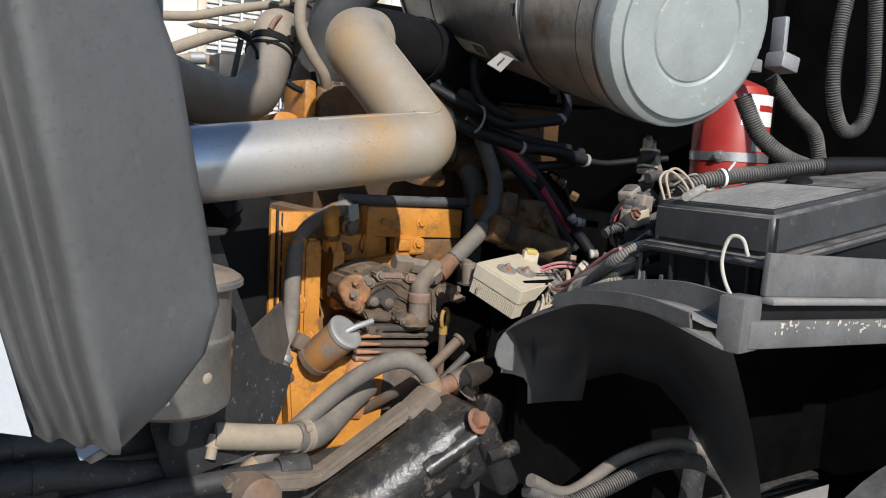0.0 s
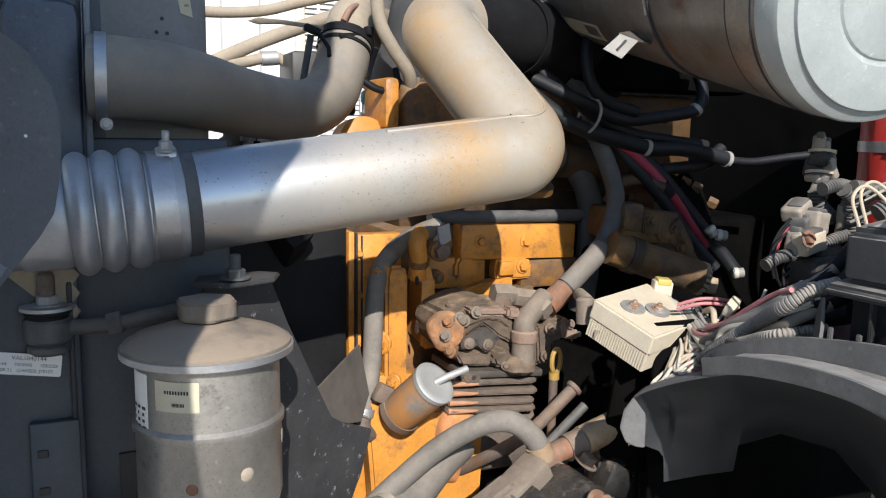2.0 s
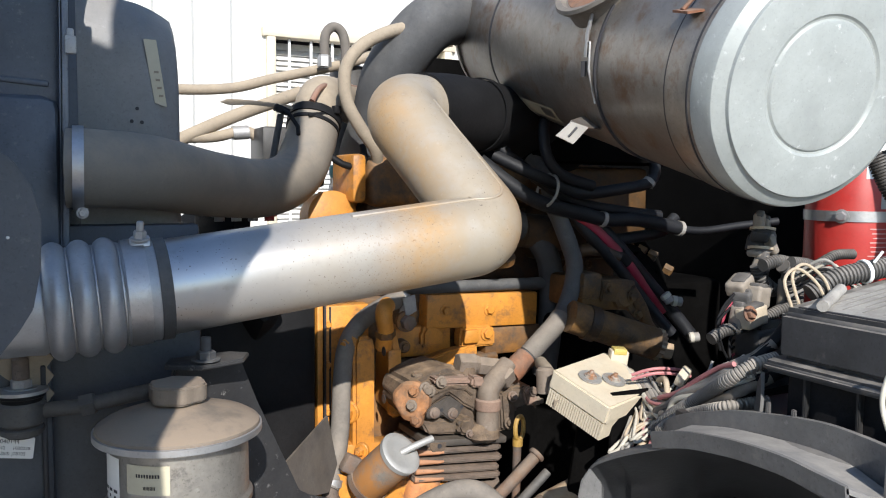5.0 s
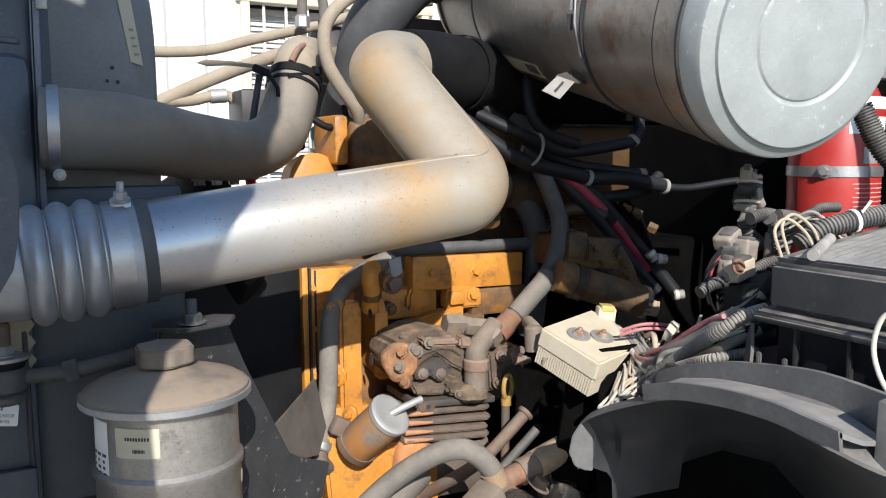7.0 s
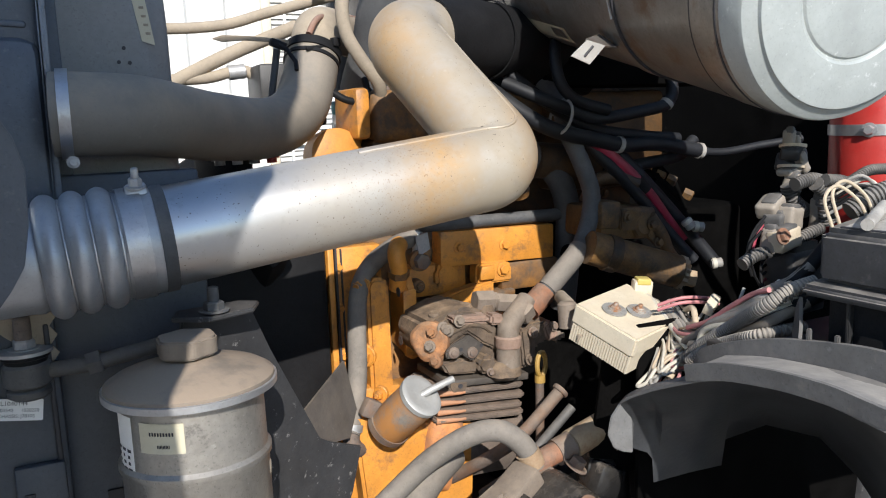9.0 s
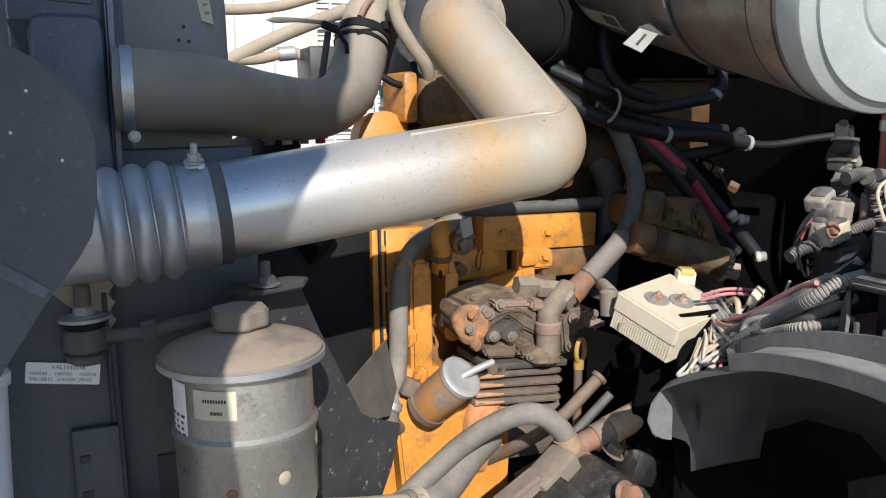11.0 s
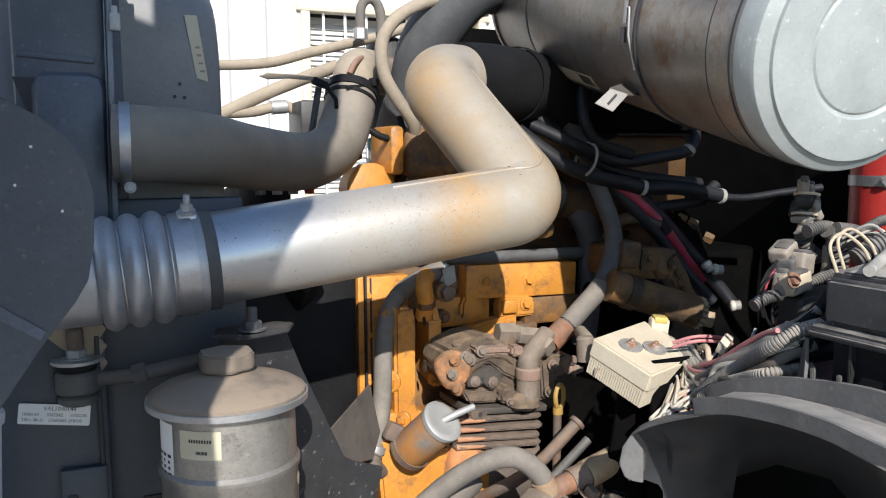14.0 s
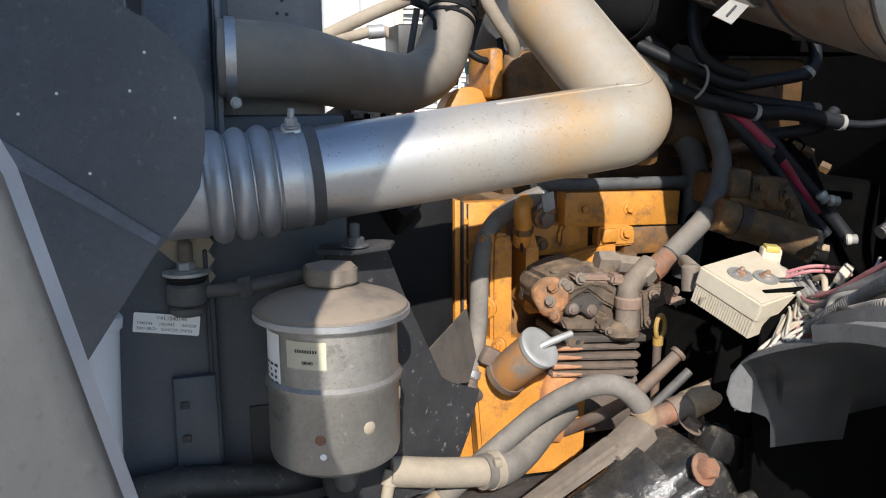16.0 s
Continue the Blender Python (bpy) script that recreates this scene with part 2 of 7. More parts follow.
    c = mx(specks, c, (0.11, 0.085, 0.065))
    blot = ma("MULTIPLY", mr(nz(60.0, 4.0), 0.60, 0.76), 0.28)
    c = mx(blot, c, (0.20, 0.18, 0.16))
    pale = ma("MULTIPLY", mr(nz(120.0, 3.0), 0.64, 0.76), 0.22)
    c = mx(pale, c, (0.52, 0.48, 0.42))
    li(c, b.inputs["Base Color"])
    rough_dirt = ma("MAXIMUM", dusty, rusty)
    li(mr(rough_dirt, 0.0, 1.0, 0.28, 0.56), b.inputs["Roughness"])
    li(mr(rough_dirt, 0.0, 1.0, 0.92, 0.08), b.inputs["Metallic"])
    bp = n.new("ShaderNodeBump")
    bp.inputs["Strength"].default_value, bp.inputs["Distance"].default_value = 0.06, 0.003
    li(nz(60.0), bp.inputs["Height"])
    li(bp.outputs[0], b.inputs["Normal"])
    return m


M["pipe"] = pipe_material()


# ---- mesh helpers ----
def finish(bm, angle=38):
    bmesh.ops.recalc_face_normals(bm, faces=bm.faces)
    for f in bm.faces:
        f.smooth = True
    lim = radians(angle)
    for e in bm.edges:
        if len(e.link_faces) == 2 and e.calc_face_angle(0) > lim:
            e.smooth = False
    return bm


def mesh_object(name, bm, material, angle=38):
    finish(bm, angle)
    me = bpy.data.meshes.new(name)
    bm.to_mesh(me)
    bm.free()
    me.materials.append(M[material])
    return new(name, me)


def thing(name, base, label, category, group="", kind=""):
    ob = new(name)
    ob.empty_display_size = 0.05
    ob.location = base
    bpy.context.view_layer.update()
    return tagged(ob, label, category, group, kind)


def part(name, bm, material, parent, label="", angle=38):
    ob = mesh_object(name, bm, material, angle)
    ob.parent = parent
    if parent.parent is None:
        ob.matrix_parent_inverse = Matrix.Translation(parent.location).inverted()
    return tagged(ob, label) if label else ob


def whole(name, bm, material, label, category, group="", kind="", angle=38):
    return tagged(mesh_object(name, bm, material, angle), label, category, group, kind)


def merge(*bms):
    out = bmesh.new()
    for b in bms:
        me = bpy.data.meshes.new("t")
        b.to_mesh(me)
        b.free()
        out.from_mesh(me)
        bpy.data.meshes.remove(me)
    return out


def smooth_path(pts, per=8):
    """A smooth curve through the points."""
    p = [Vector(q) for q in pts]
    if len(p) < 3:
        return p
    p = [2 * p[0] - p[1]] + p + [2 * p[-1] - p[-2]]
    out = []
    for i in range(1, len(p) - 2):
        a, b, c, d = p[i - 1:i + 3]
        for k in range(per):
            t = k / per
            out.append(0.5 * (2 * b + (c - a) * t + (2 * a - 5 * b + 4 * c - d) * t * t + (3 * b - a - 3 * c + d) * t ** 3))
    out.append(p[-2])
    return out


def bend_path(pts, radius, steps=10):
    """Straight runs joined by arcs."""
    p = [Vector(q) for q in pts]
    rad = radius if isinstance(radius, (list, tuple)) else [radius] * (len(p) - 2)
    out = [p[0]]
    for i in range(1, len(p) - 1):
        a, b = (p[i - 1] - p[i]).normalized(), (p[i + 1] - p[i]).normalized()
        half = a.angle(b) / 2
        cut = min(rad[i - 1] / math.tan(half), 0.48 * (p[i - 1] - p[i]).length, 0.48 * (p[i + 1] - p[i]).length)
        r = cut * math.tan(half)
        mid = p[i] + (a + b).normalized() * (r / math.sin(half))
        s, e = p[i] + a * cut - mid, p[i] + b * cut - mid
        for k in range(steps + 1):
            out.append(mid + s.normalized().slerp(e.normalized(), k / steps) * r if s.angle(e) > 1e-4 else mid + s)
    out.append(p[-1])
    return out


def resample(path, step):
    path = [Vector(q) for q in path]
    acc = [0.0]
    for a, b in zip(path, path[1:]):
        acc.append(acc[-1] + (b - a).length)
    count = max(2, int(acc[-1] / step))
    out, j = [], 0
    for k in range(count + 1):
        s = acc[-1] * k / count
        while j < len(acc) - 2 and acc[j + 1] < s:
            j += 1
        f = (s - acc[j]) / max(1e-9, acc[j + 1] - acc[j])
        out.append(path[j].lerp(path[j + 1], min(1, f)))
    return out


def sweep(path, radius, seg=14, caps=True, bm=None, flat=1.0):
    """A round section along a path; radius: a number or a function of the fraction and the length run."""
    bm = bm or bmesh.new()
    path = [Vector(q) for q in path]
    tan = []
    for i in range(len(path)):
        tan.append((path[min(i + 1, len(path) - 1)] - path[max(i - 1, 0)]).normalized())
    up = Vector((0, 0, 1)) if abs(tan[0].z) < 0.9 else Vector((0, 1, 0))
    u = tan[0].cross(up).normalized()
    total = sum((b - a).length for a, b in zip(path, path[1:])) or 1
    rings, run = [], 0.0
    for i, q in enumerate(path):
        if i:
            run += (q - path[i - 1]).length
            u = (u - tan[i] * u.dot(tan[i])).normalized()
        v = tan[i].cross(u)
        r = radius(run / total, run) if callable(radius) else radius
        rings.append([bm.verts.new(q + u * (r * math.cos(2 * math.pi * k / seg)) + v * (r * flat * math.sin(2 * math.pi * k / seg))) for k in range(seg)])
    for a, b in zip(rings, rings[1:]):
        for k in range(seg):
            bm.faces.new((a[k], a[(k + 1) % seg], b[(k + 1) % seg], b[k]))
    if caps:
        bm.faces.new(rings[0][::-1])
        bm.faces.new(rings[-1])
    return bm


def hose(pts, r, seg=14, per=8, bm=None):
    return sweep(smooth_path(pts, per), r, seg, bm=bm)


def conduit(pts, r, pitch=0.0048, seg=12, bm=None):
    """Split corrugated tubing."""
    path = resample(smooth_path(pts, 10), pitch / 4)
    return sweep(path, lambda f, s: r * (1.0 if (s / pitch) % 1 < 0.55 else 0.84), seg, bm=bm)


def lathe(profile, base, axis, seg=40, bm=None, cap=True):
    """A turned shape: (height, radius) pairs along the axis from base."""
    bm = bm or bmesh.new()
    w = Vector(axis).normalized()
    u = w.orthogonal().normalized()
    v = w.cross(u)
    base = Vector(base)
    rings = []
    for h, r in profile:
        rings.append([bm.verts.new(base + w * h + (u * math.cos(2 * math.pi * k / seg) + v * math.sin(2 * math.pi * k / seg)) * max(r, 1e-4)) for k in range(seg)])
    for a, b in zip(rings, rings[1:]):
        for k in range(seg):
            bm.faces.new((a[k], a[(k + 1) % seg], b[(k + 1) % seg], b[k]))
    if cap:
        bm.faces.new(rings[0][::-1])
        bm.faces.new(rings[-1])
    return bm


def box(center, size, rot=(0, 0, 0), bevel=0.003, bm=None, seg=2):
    b = bmesh.new()
    bmesh.ops.create_cube(b, size=1, matrix=Matrix.Diagonal((*size, 1)))
    if bevel:
        bmesh.ops.bevel(b, geom=b.edges[:], offset=min(bevel, min(size) * 0.45), segments=seg, affect="EDGES", profile=0.5)
    b.transform(pose(*center, *rot))
    return b if bm is None else merge(bm, b)


def prism(poly, origin, u, v, thick, bevel=0.0):
    """A flat plate: outline in (u, v) from origin, thickened along u x v."""
    u, v, o = Vector(u).normalized(), Vector(v).normalized(), Vector(origin)
    w = u.cross(v).normalized()
    b = bmesh.new()
    vs = [b.verts.new(o + u * x + v * y) for x, y in poly]
    f = b.faces.new(vs)
    ret = bmesh.ops.extrude_face_region(b, geom=[f])
    bmesh.ops.translate(b, vec=w * thick, verts=[g for g in ret["geom"] if isinstance(g, bmesh.types.BMVert)])
    bmesh.ops.recalc_face_normals(b, faces=b.faces)
    if bevel:
        bmesh.ops.bevel(b, geom=b.edges[:], offset=bevel, segments=2, affect="EDGES")
    bmesh.ops.triangulate(b, faces=[q for q in b.faces if len(q.verts) > 4])
    return b


def plate(corners, thick, bevel=0.0, sub=None):
    """A flat plate through world points, thickened away from its first normal."""
    pts = [Vector(c) for c in corners]
    u = (pts[1] - pts[0]).normalized()
    w = Vector((0, 0, 0))
    for a, b in zip(pts, pts[1:] + pts[:1]):
        w += a.cross(b)
    w.normalize()
    u = (u - w * u.dot(w)).normalized()
    v = w.cross(u)
    poly = [((p - pts[0]).dot(u), (p - pts[0]).dot(v)) for p in pts]
    return prism(poly, pts[0], u, v, thick, bevel)


def lumpy(bm, amount, scale):
    """Rough casting: cut finer, then pushed in and out by noise."""
    long = [e for e in bm.edges if e.calc_length() > 0.012]
    bmesh.ops.subdivide_edges(bm, edges=long, cuts=3, use_grid_fill=True)
    bmesh.ops.triangulate(bm, faces=[f for f in bm.faces if len(f.verts) > 4])
    bm.normal_update()
    for q in bm.verts:
        q.co += q.normal * (amount * (noise.noise(q.co * scale) + 0.5 * noise.noise(q.co * scale * 2.3)))
    return bm


def hexbolt(at, axis, r=0.009, h=0.007, washer=True, stud=0.0):
    w = Vector(axis).normalized()
    at = Vector(at)
    bms = []
    if washer:
        bms.append(lathe([(0, r * 1.45), (0.002, r * 1.45), (0.0022, r * 1.3)], at, w, 20))
    bms.append(lathe([(0.0015, r), (h * 0.85, r), (h, r * 0.86)], at, w, 6))
    if stud:
        bms.append(lathe([(h, r * 0.55), (h + stud, r * 0.55), (h + stud + 0.001, r * 0.45)], at, w, 12))
    return merge(*bms)


def ring(at, axis, r, width, thick=0.002, seg=36, bulge=0.0):
    """A band round a tube."""
    prof = [(-width / 2, r), (-width / 2, r + thick), (0, r + thick + bulge), (width / 2, r + thick), (width / 2, r)]
    return lathe(prof, at, axis, seg, cap=False)


def rounded(w, h, r, n=5):
    """A rectangle outline with round corners, from its lower left corner."""
    out = []
    for cx, cy, a in ((w - r, r, -90), (w - r, h - r, 0), (r, h - r, 90), (r, r, 180)):
        for k in range(n + 1):
            t = radians(a + 90 * k / n)
            out.append((cx + r * math.cos(t), cy + r * math.sin(t)))
    return out


def lettering(body, size, at, u, v, material, parent, name="lettering"):
    cu = bpy.data.curves.new(name, "FONT")
    cu.body, cu.size, cu.align_x, cu.align_y = body, size, "LEFT", "BOTTOM"
    tmp = bpy.data.objects.new(name, cu)
    scene.collection.objects.link(tmp)
    me = bpy.data.meshes.new_from_object(tmp.evaluated_get(bpy.context.evaluated_depsgraph_get()))
    bpy.data.objects.remove(tmp)
    u, v = Vector(u).normalized(), Vector(v).normalized()
    w = u.cross(v)
    mtx = Matrix((u, v, w)).transposed().to_4x4()
    mtx.translation = Vector(at)
    me.transform(mtx)
    me.materials.append(M[material])
    ob = new(name, me)
    ob.parent = parent
    ob.matrix_parent_inverse = Matrix.Translation(parent.location).inverted() if parent.parent is None else Matrix.Identity(4)
    return ob


# ---- the setting ----
def build_setting():
    bm = bmesh.new()
    bmesh.ops.create_grid(bm, x_segments=40, y_segments=40, size=200)
    whole("ground", bm, "ground", "pale sunlit gravel yard under the truck", "ground", kind="structure")
    # building behind the truck, with one barred window
    wy, x0, x1, z0, z1 = 3.1, 0.34, 1.42, 1.05, 2.46
    wall = thing("wall_building", (0, wy, 0), "white ribbed metal siding of the building behind the truck", "wall", kind="structure")
    part("siding", box((-4.83, wy + 0.1, 1.9), (10.34, 0.2, 3.8), bevel=0), "siding", wall)
    part("siding", box((6.71, wy + 0.1, 1.9), (10.58, 0.2, 3.8), bevel=0), "siding", wall)
    part("siding", box(((x0 + x1) / 2, wy + 0.1, z0 / 2), (x1 - x0, 0.2, z0), bevel=0), "siding", wall)
    part("siding", box(((x0 + x1) / 2, wy + 0.1, (z1 + 3.8) / 2), (x1 - x0, 0.2, 3.8 - z1), bevel=0), "siding", wall)
    rib = None
    for k in range(-18, 26):
        x = k * 0.2 + 0.1
        if x0 - 0.06 < x < x1 + 0.06:
            continue
        if rib is None:
            rib = part("rib", prism([(-0.035, 0), (0.035, 0), (0.018, 0.02), (-0.018, 0.02)], (x, wy, 0), (1, 0, 0), (0, -1, 0), -3.8), "siding", wall)
            first = x
        else:
            c = rib.copy()
            scene.collection.objects.link(c)
            c.location = (x - first, 0, 0)
    win = thing("window_1", (x0, wy, z0), "cream window frame with white burglar bars over a slatted blind", "window", kind="structure")
    fr = 0.05
    for nm, c, s in (("window_frame", ((x0 + x1) / 2, wy + 0.02, z1), (x1 - x0 + 2 * fr, 0.1, fr)), ("window_frame", ((x0 + x1) / 2, wy + 0.02, z0), (x1 - x0 + 2 * fr, 0.1, fr)),
                     ("window_frame", (x0, wy + 0.02, (z0 + z1) / 2), (fr, 0.1, z1 - z0 - fr)), ("window_frame", (x1, wy + 0.02, (z0 + z1) / 2), (fr, 0.1, z1 - z0 - fr))):
        part(nm, box(c, s, bevel=0.006), "white_plastic", win)
    for k in range(8):
        x = x0 + 0.11 + k * 0.125
        part("bar", box((x, wy + 0.015, (z0 + z1) / 2), (0.014, 0.014, z1 - z0 - fr), bevel=0.002), "label", win)
    for z in (z1 - 0.36, z0 + 0.5):
        part("bar", box(((x0 + x1) / 2, wy + 0.03, z), (x1 - x0 - fr, 0.012, 0.012), bevel=0.002), "label", win)
    slat = box(((x0 + x1) / 2, wy + 0.11, 0), (x1 - x0 - fr, 0.045, 0.004), (58, 0, 0), 0)
    sl = part("slat", slat, "louver", win)
    sl.location.z = z0 + 0.05
    for k in range(1, 46):
        c = sl.copy()
        scene.collection.objects.link(c)
        c.location.z = z0 + 0.05 + k * 0.029
    part("pane", box(((x0 + x1) / 2, wy + 0.17, (z0 + z1) / 2), (x1 - x0, 0.01, z1 - z0), bevel=0), "ink_and_gap", win)


build_setting()


# ---- the truck's large parts ----
M["hood_pale"] = mat("pale_glossy_hood_skin", (0.56, 0.58, 0.61), 0.3, var=0.06, patch=6.0)


def build_truck_shell():
    cab = thing("cab_firewall", (0.95, 0.2, 0.8), "cab firewall behind the engine, near-black in place of deep shade", "firewall", kind="structure")
    # firewall coloured almost black so that it reads as unlit
    part("panel", box((1.25, 0.25, 1.85), (0.6, 2.3, 2.1), bevel=0.02), "shade_black", cab)
    part("insulation", box((0.93, 0.30, 1.6), (0.05, 1.0, 1.1), bevel=0.02), "shade_black", cab)
    rail = thing("frame_rail", (0, -0.3, 0.7), "black steel frame rail under the engine", "frame", kind="structure")
    part("rail", merge(box((0.4, -0.27, 0.86), (3.2, 0.012, 0.26), bevel=0.004), box((0.4, -0.24, 0.985), (3.2, 0.07, 0.012), bevel=0.003)), "black_paint", rail)
    part("rail", merge(box((0.4, 0.75, 0.86), (3.2, 0.012, 0.26), bevel=0.004), box((0.4, 0.72, 0.985), (3.2, 0.07, 0.012), bevel=0.003)), "black_paint", rail)
    part("crossmember", box((-0.85, 0.24, 0.85), (0.12, 1.0, 0.2), bevel=0.01), "black_paint", rail)
    tyre = thing("road_wheel", (0.75, -0.86, 0), "worn black front tyre on a steel rim", "wheel")
    part("tyre", lathe([(-0.14, 0.30), (-0.145, 0.44), (-0.12, 0.50), (0.12, 0.50), (0.145, 0.44), (0.14, 0.30)], (0.75, -0.86, 0.5), (0, 1, 0), 56), "rubber", tyre)
    part("rim", lathe([(-0.10, 0.02), (-0.12, 0.10), (-0.05, 0.2), (-0.14, 0.29), (0.1, 0.295)], (0.75, -0.86, 0.5), (0, 1, 0), 40), "aluminium", tyre)

    hood = thing("raised_hood", (-0.9, -1.1, 1.4), "grey moulded inner edge of the tilted hood fender", "hood")
    # ribbed edge moulding, upright; its plan is a run of rounded steps
    edge = [(1.405, -0.862, -1.150), (1.415, -0.848, -1.158), (1.435, -0.828, -1.162), (1.46, -0.810, -1.165), (1.485, -0.8045, -1.168), (1.6, -0.829, -1.180), (1.64, -0.846, -1.184), (1.70, -0.855, -1.188), (1.80, -0.860, -1.19),
            (1.87, -0.845, -1.19), (1.95, -0.815, -1.19), (2.03, -0.772, -1.19), (2.08, -0.745, -1.19), (2.2, -0.742, -1.18), (2.38, -0.715, -1.175), (2.47, -0.695, -1.17), (2.62, -0.685, -1.165)]
    plan = [(0.0, 0.0), (-0.0015, -0.0035), (-0.006, -0.0070), (-0.020, -0.0155), (-0.038, -0.0265), (-0.054, -0.0365), (-0.064, -0.0432), (-0.0695, -0.0462)]
    plan += [(-0.0725 - 0.0112 * k / 9, -0.0460 + 0.0085 * k / 9 + 0.0058 * (1 - math.cos(2 * math.pi * k / 9))) for k in range(21)]
    bm = bmesh.new()
    rows = []
    for z, xe, ye in edge:
        drop = max(0.0, 1.47 - z) / 0.065
        # the ridge runs straight up and outwards, whatever the edge does
        rx = -0.859 - 0.19 * max(-0.02, min(0.35, z - 1.43))
        ry = ye - 0.042
        wide = 1.13 + 1.9 * max(-0.02, min(0.2, z - 1.437))
        row = []
        for px, py in plan:
            f = min(1.0, px / -0.0695)
            x = xe + (rx - xe) * f if f < 1.0 else rx + wide * (px + 0.0695)
            y = ye + (ry - ye) * py / -0.0462 if f < 1.0 else ry + 0.85 * (py + 0.0462)
            row.append(bm.verts.new((x, y, z + drop * (0.018 * min(1.0, abs(px) / 0.06) + 0.006 * max(0.0, abs(px) - 0.07) / 0.03))))
        rows.append(row)
    for a, b in zip(rows, rows[1:]):
        for k in range(len(a) - 1):
            bm.faces.new((a[k], a[k + 1], b[k + 1], b[k]))
    bmesh.ops.remove_doubles(bm, verts=bm.verts[:], dist=0.0004)
    ret = bmesh.ops.extrude_face_region(bm, geom=bm.faces[:])
    bmesh.ops.translate(bm, vec=(-0.002, 0.007, 0), verts=[g for g in ret["geom"] if isinstance(g, bmesh.types.BMVert)])
    part("edge_moulding", bm, "hood", hood, "grey ribbed moulding", angle=60)
    # pale strip added behind the edge, its colour standing for a bright sheen
    bm = bmesh.new()
    lip = [[bm.verts.new((x - 0.0016, y + dy, z)) for z, x, y in edge] for dy in (0.004, 0.012, 0.022)]
    for a, b in zip(lip, lip[1:]):
        for k in range(len(a) - 1):
            bm.faces.new((a[k], a[k + 1], b[k + 1], b[k]))
    ret = bmesh.ops.extrude_face_region(bm, geom=bm.faces[:])
    bmesh.ops.translate(bm, vec=(-0.002, 0, 0), verts=[g for g in ret["geom"] if isinstance(g, bmesh.types.BMVert)])
    part("edge_strip", bm, "hood_pale", hood, "added pale strip in place of the bright sheen on the moulding edge", angle=60)
    # outer fender skin beyond the moulding
    bm = bmesh.new()
    rows = []
    for z, xe, ye in edge[2:-1]:
        x0 = -0.858 - 0.19 * max(-0.02, min(0.35, z - 1.43)) - 0.0279 * (1.13 + 1.9 * max(-0.02, min(0.2, z - 1.437)))
        rows.append([bm.verts.new((x0 - 0.13 * k, ye - 0.025 + 0.05 * k - 0.004 * k * k, z + 0.06 * math.sin(k * 0.4))) for k in range(4)])
    for a, b in zip(rows, rows[1:]):
        for k in range(3):
            bm.faces.new((a[k], a[k + 1], b[k + 1], b[k]))
    ret = bmesh.ops.extrude_face_region(bm, geom=bm.faces[:])
    bmesh.ops.translate(bm, vec=(0.0, 0.01, 0), verts=[g for g in ret["geom"] if isinstance(g, bmesh.types.BMVert)])
    part("fender_skin", bm, "hood_pale", hood, "light grey fender skin", angle=60)
    # unseen flank, added to keep sun off the hoses low on the left
    bm = bmesh.new()
    rows = [[bm.verts.new((-1.165 - 0.11 * k, -1.20 + 0.012 * k * k, 1.08 + 0.17 * i + 0.01 * k)) for k in range(6)] for i in range(5)]
    for a, b in zip(rows, rows[1:]):
        for k in range(5):
            bm.faces.new((a[k], a[k + 1], b[k + 1], b[k]))
    ret = bmesh.ops.extrude_face_region(bm, geom=bm.faces[:])
    bmesh.ops.translate(bm, vec=(0.0, 0.01, 0), verts=[g for g in ret["geom"] if isinstance(g, bmesh.types.BMVert)])
    part("flank_sun_block", bm, "hood_light", hood, "unseen light grey flank added to block sun from the lower hoses", angle=60)
    part("hinge_arm", merge(sweep([(-1.20, -1.04, 1.62), (-1.35, -0.50, 1.25), (-1.20, -0.27, 0.95)], 0.02, 12), box((-1.2, -0.27, 0.93), (0.08, 0.03, 0.12), bevel=0.006)), "black_paint", hood, "black steel hinge arm")


build_truck_shell()


# ---- radiator side ----
M["plate_navy"] = mat("navy_side_plate", (0.058, 0.068, 0.086), 0.5, dust=0.08, dustcol=(0.14, 0.13, 0.12), var=0.25, patch=6.0)
M["shield_navy"] = mat("navy_splash_shield", (0.082, 0.092, 0.110), 0.42, dust=0.10, dustcol=(0.16, 0.15, 0.14), var=0.22, patch=5.0, stain=(0.14, 0.145, 0.155), stain_amount=0.06, stain_scale=90.0)
# paler grey for the thin streak of light painted on the shield
M["light_streak_grey"] = mat("painted_light_streak", (0.14, 0.155, 0.19), 0.6, var=0.3)


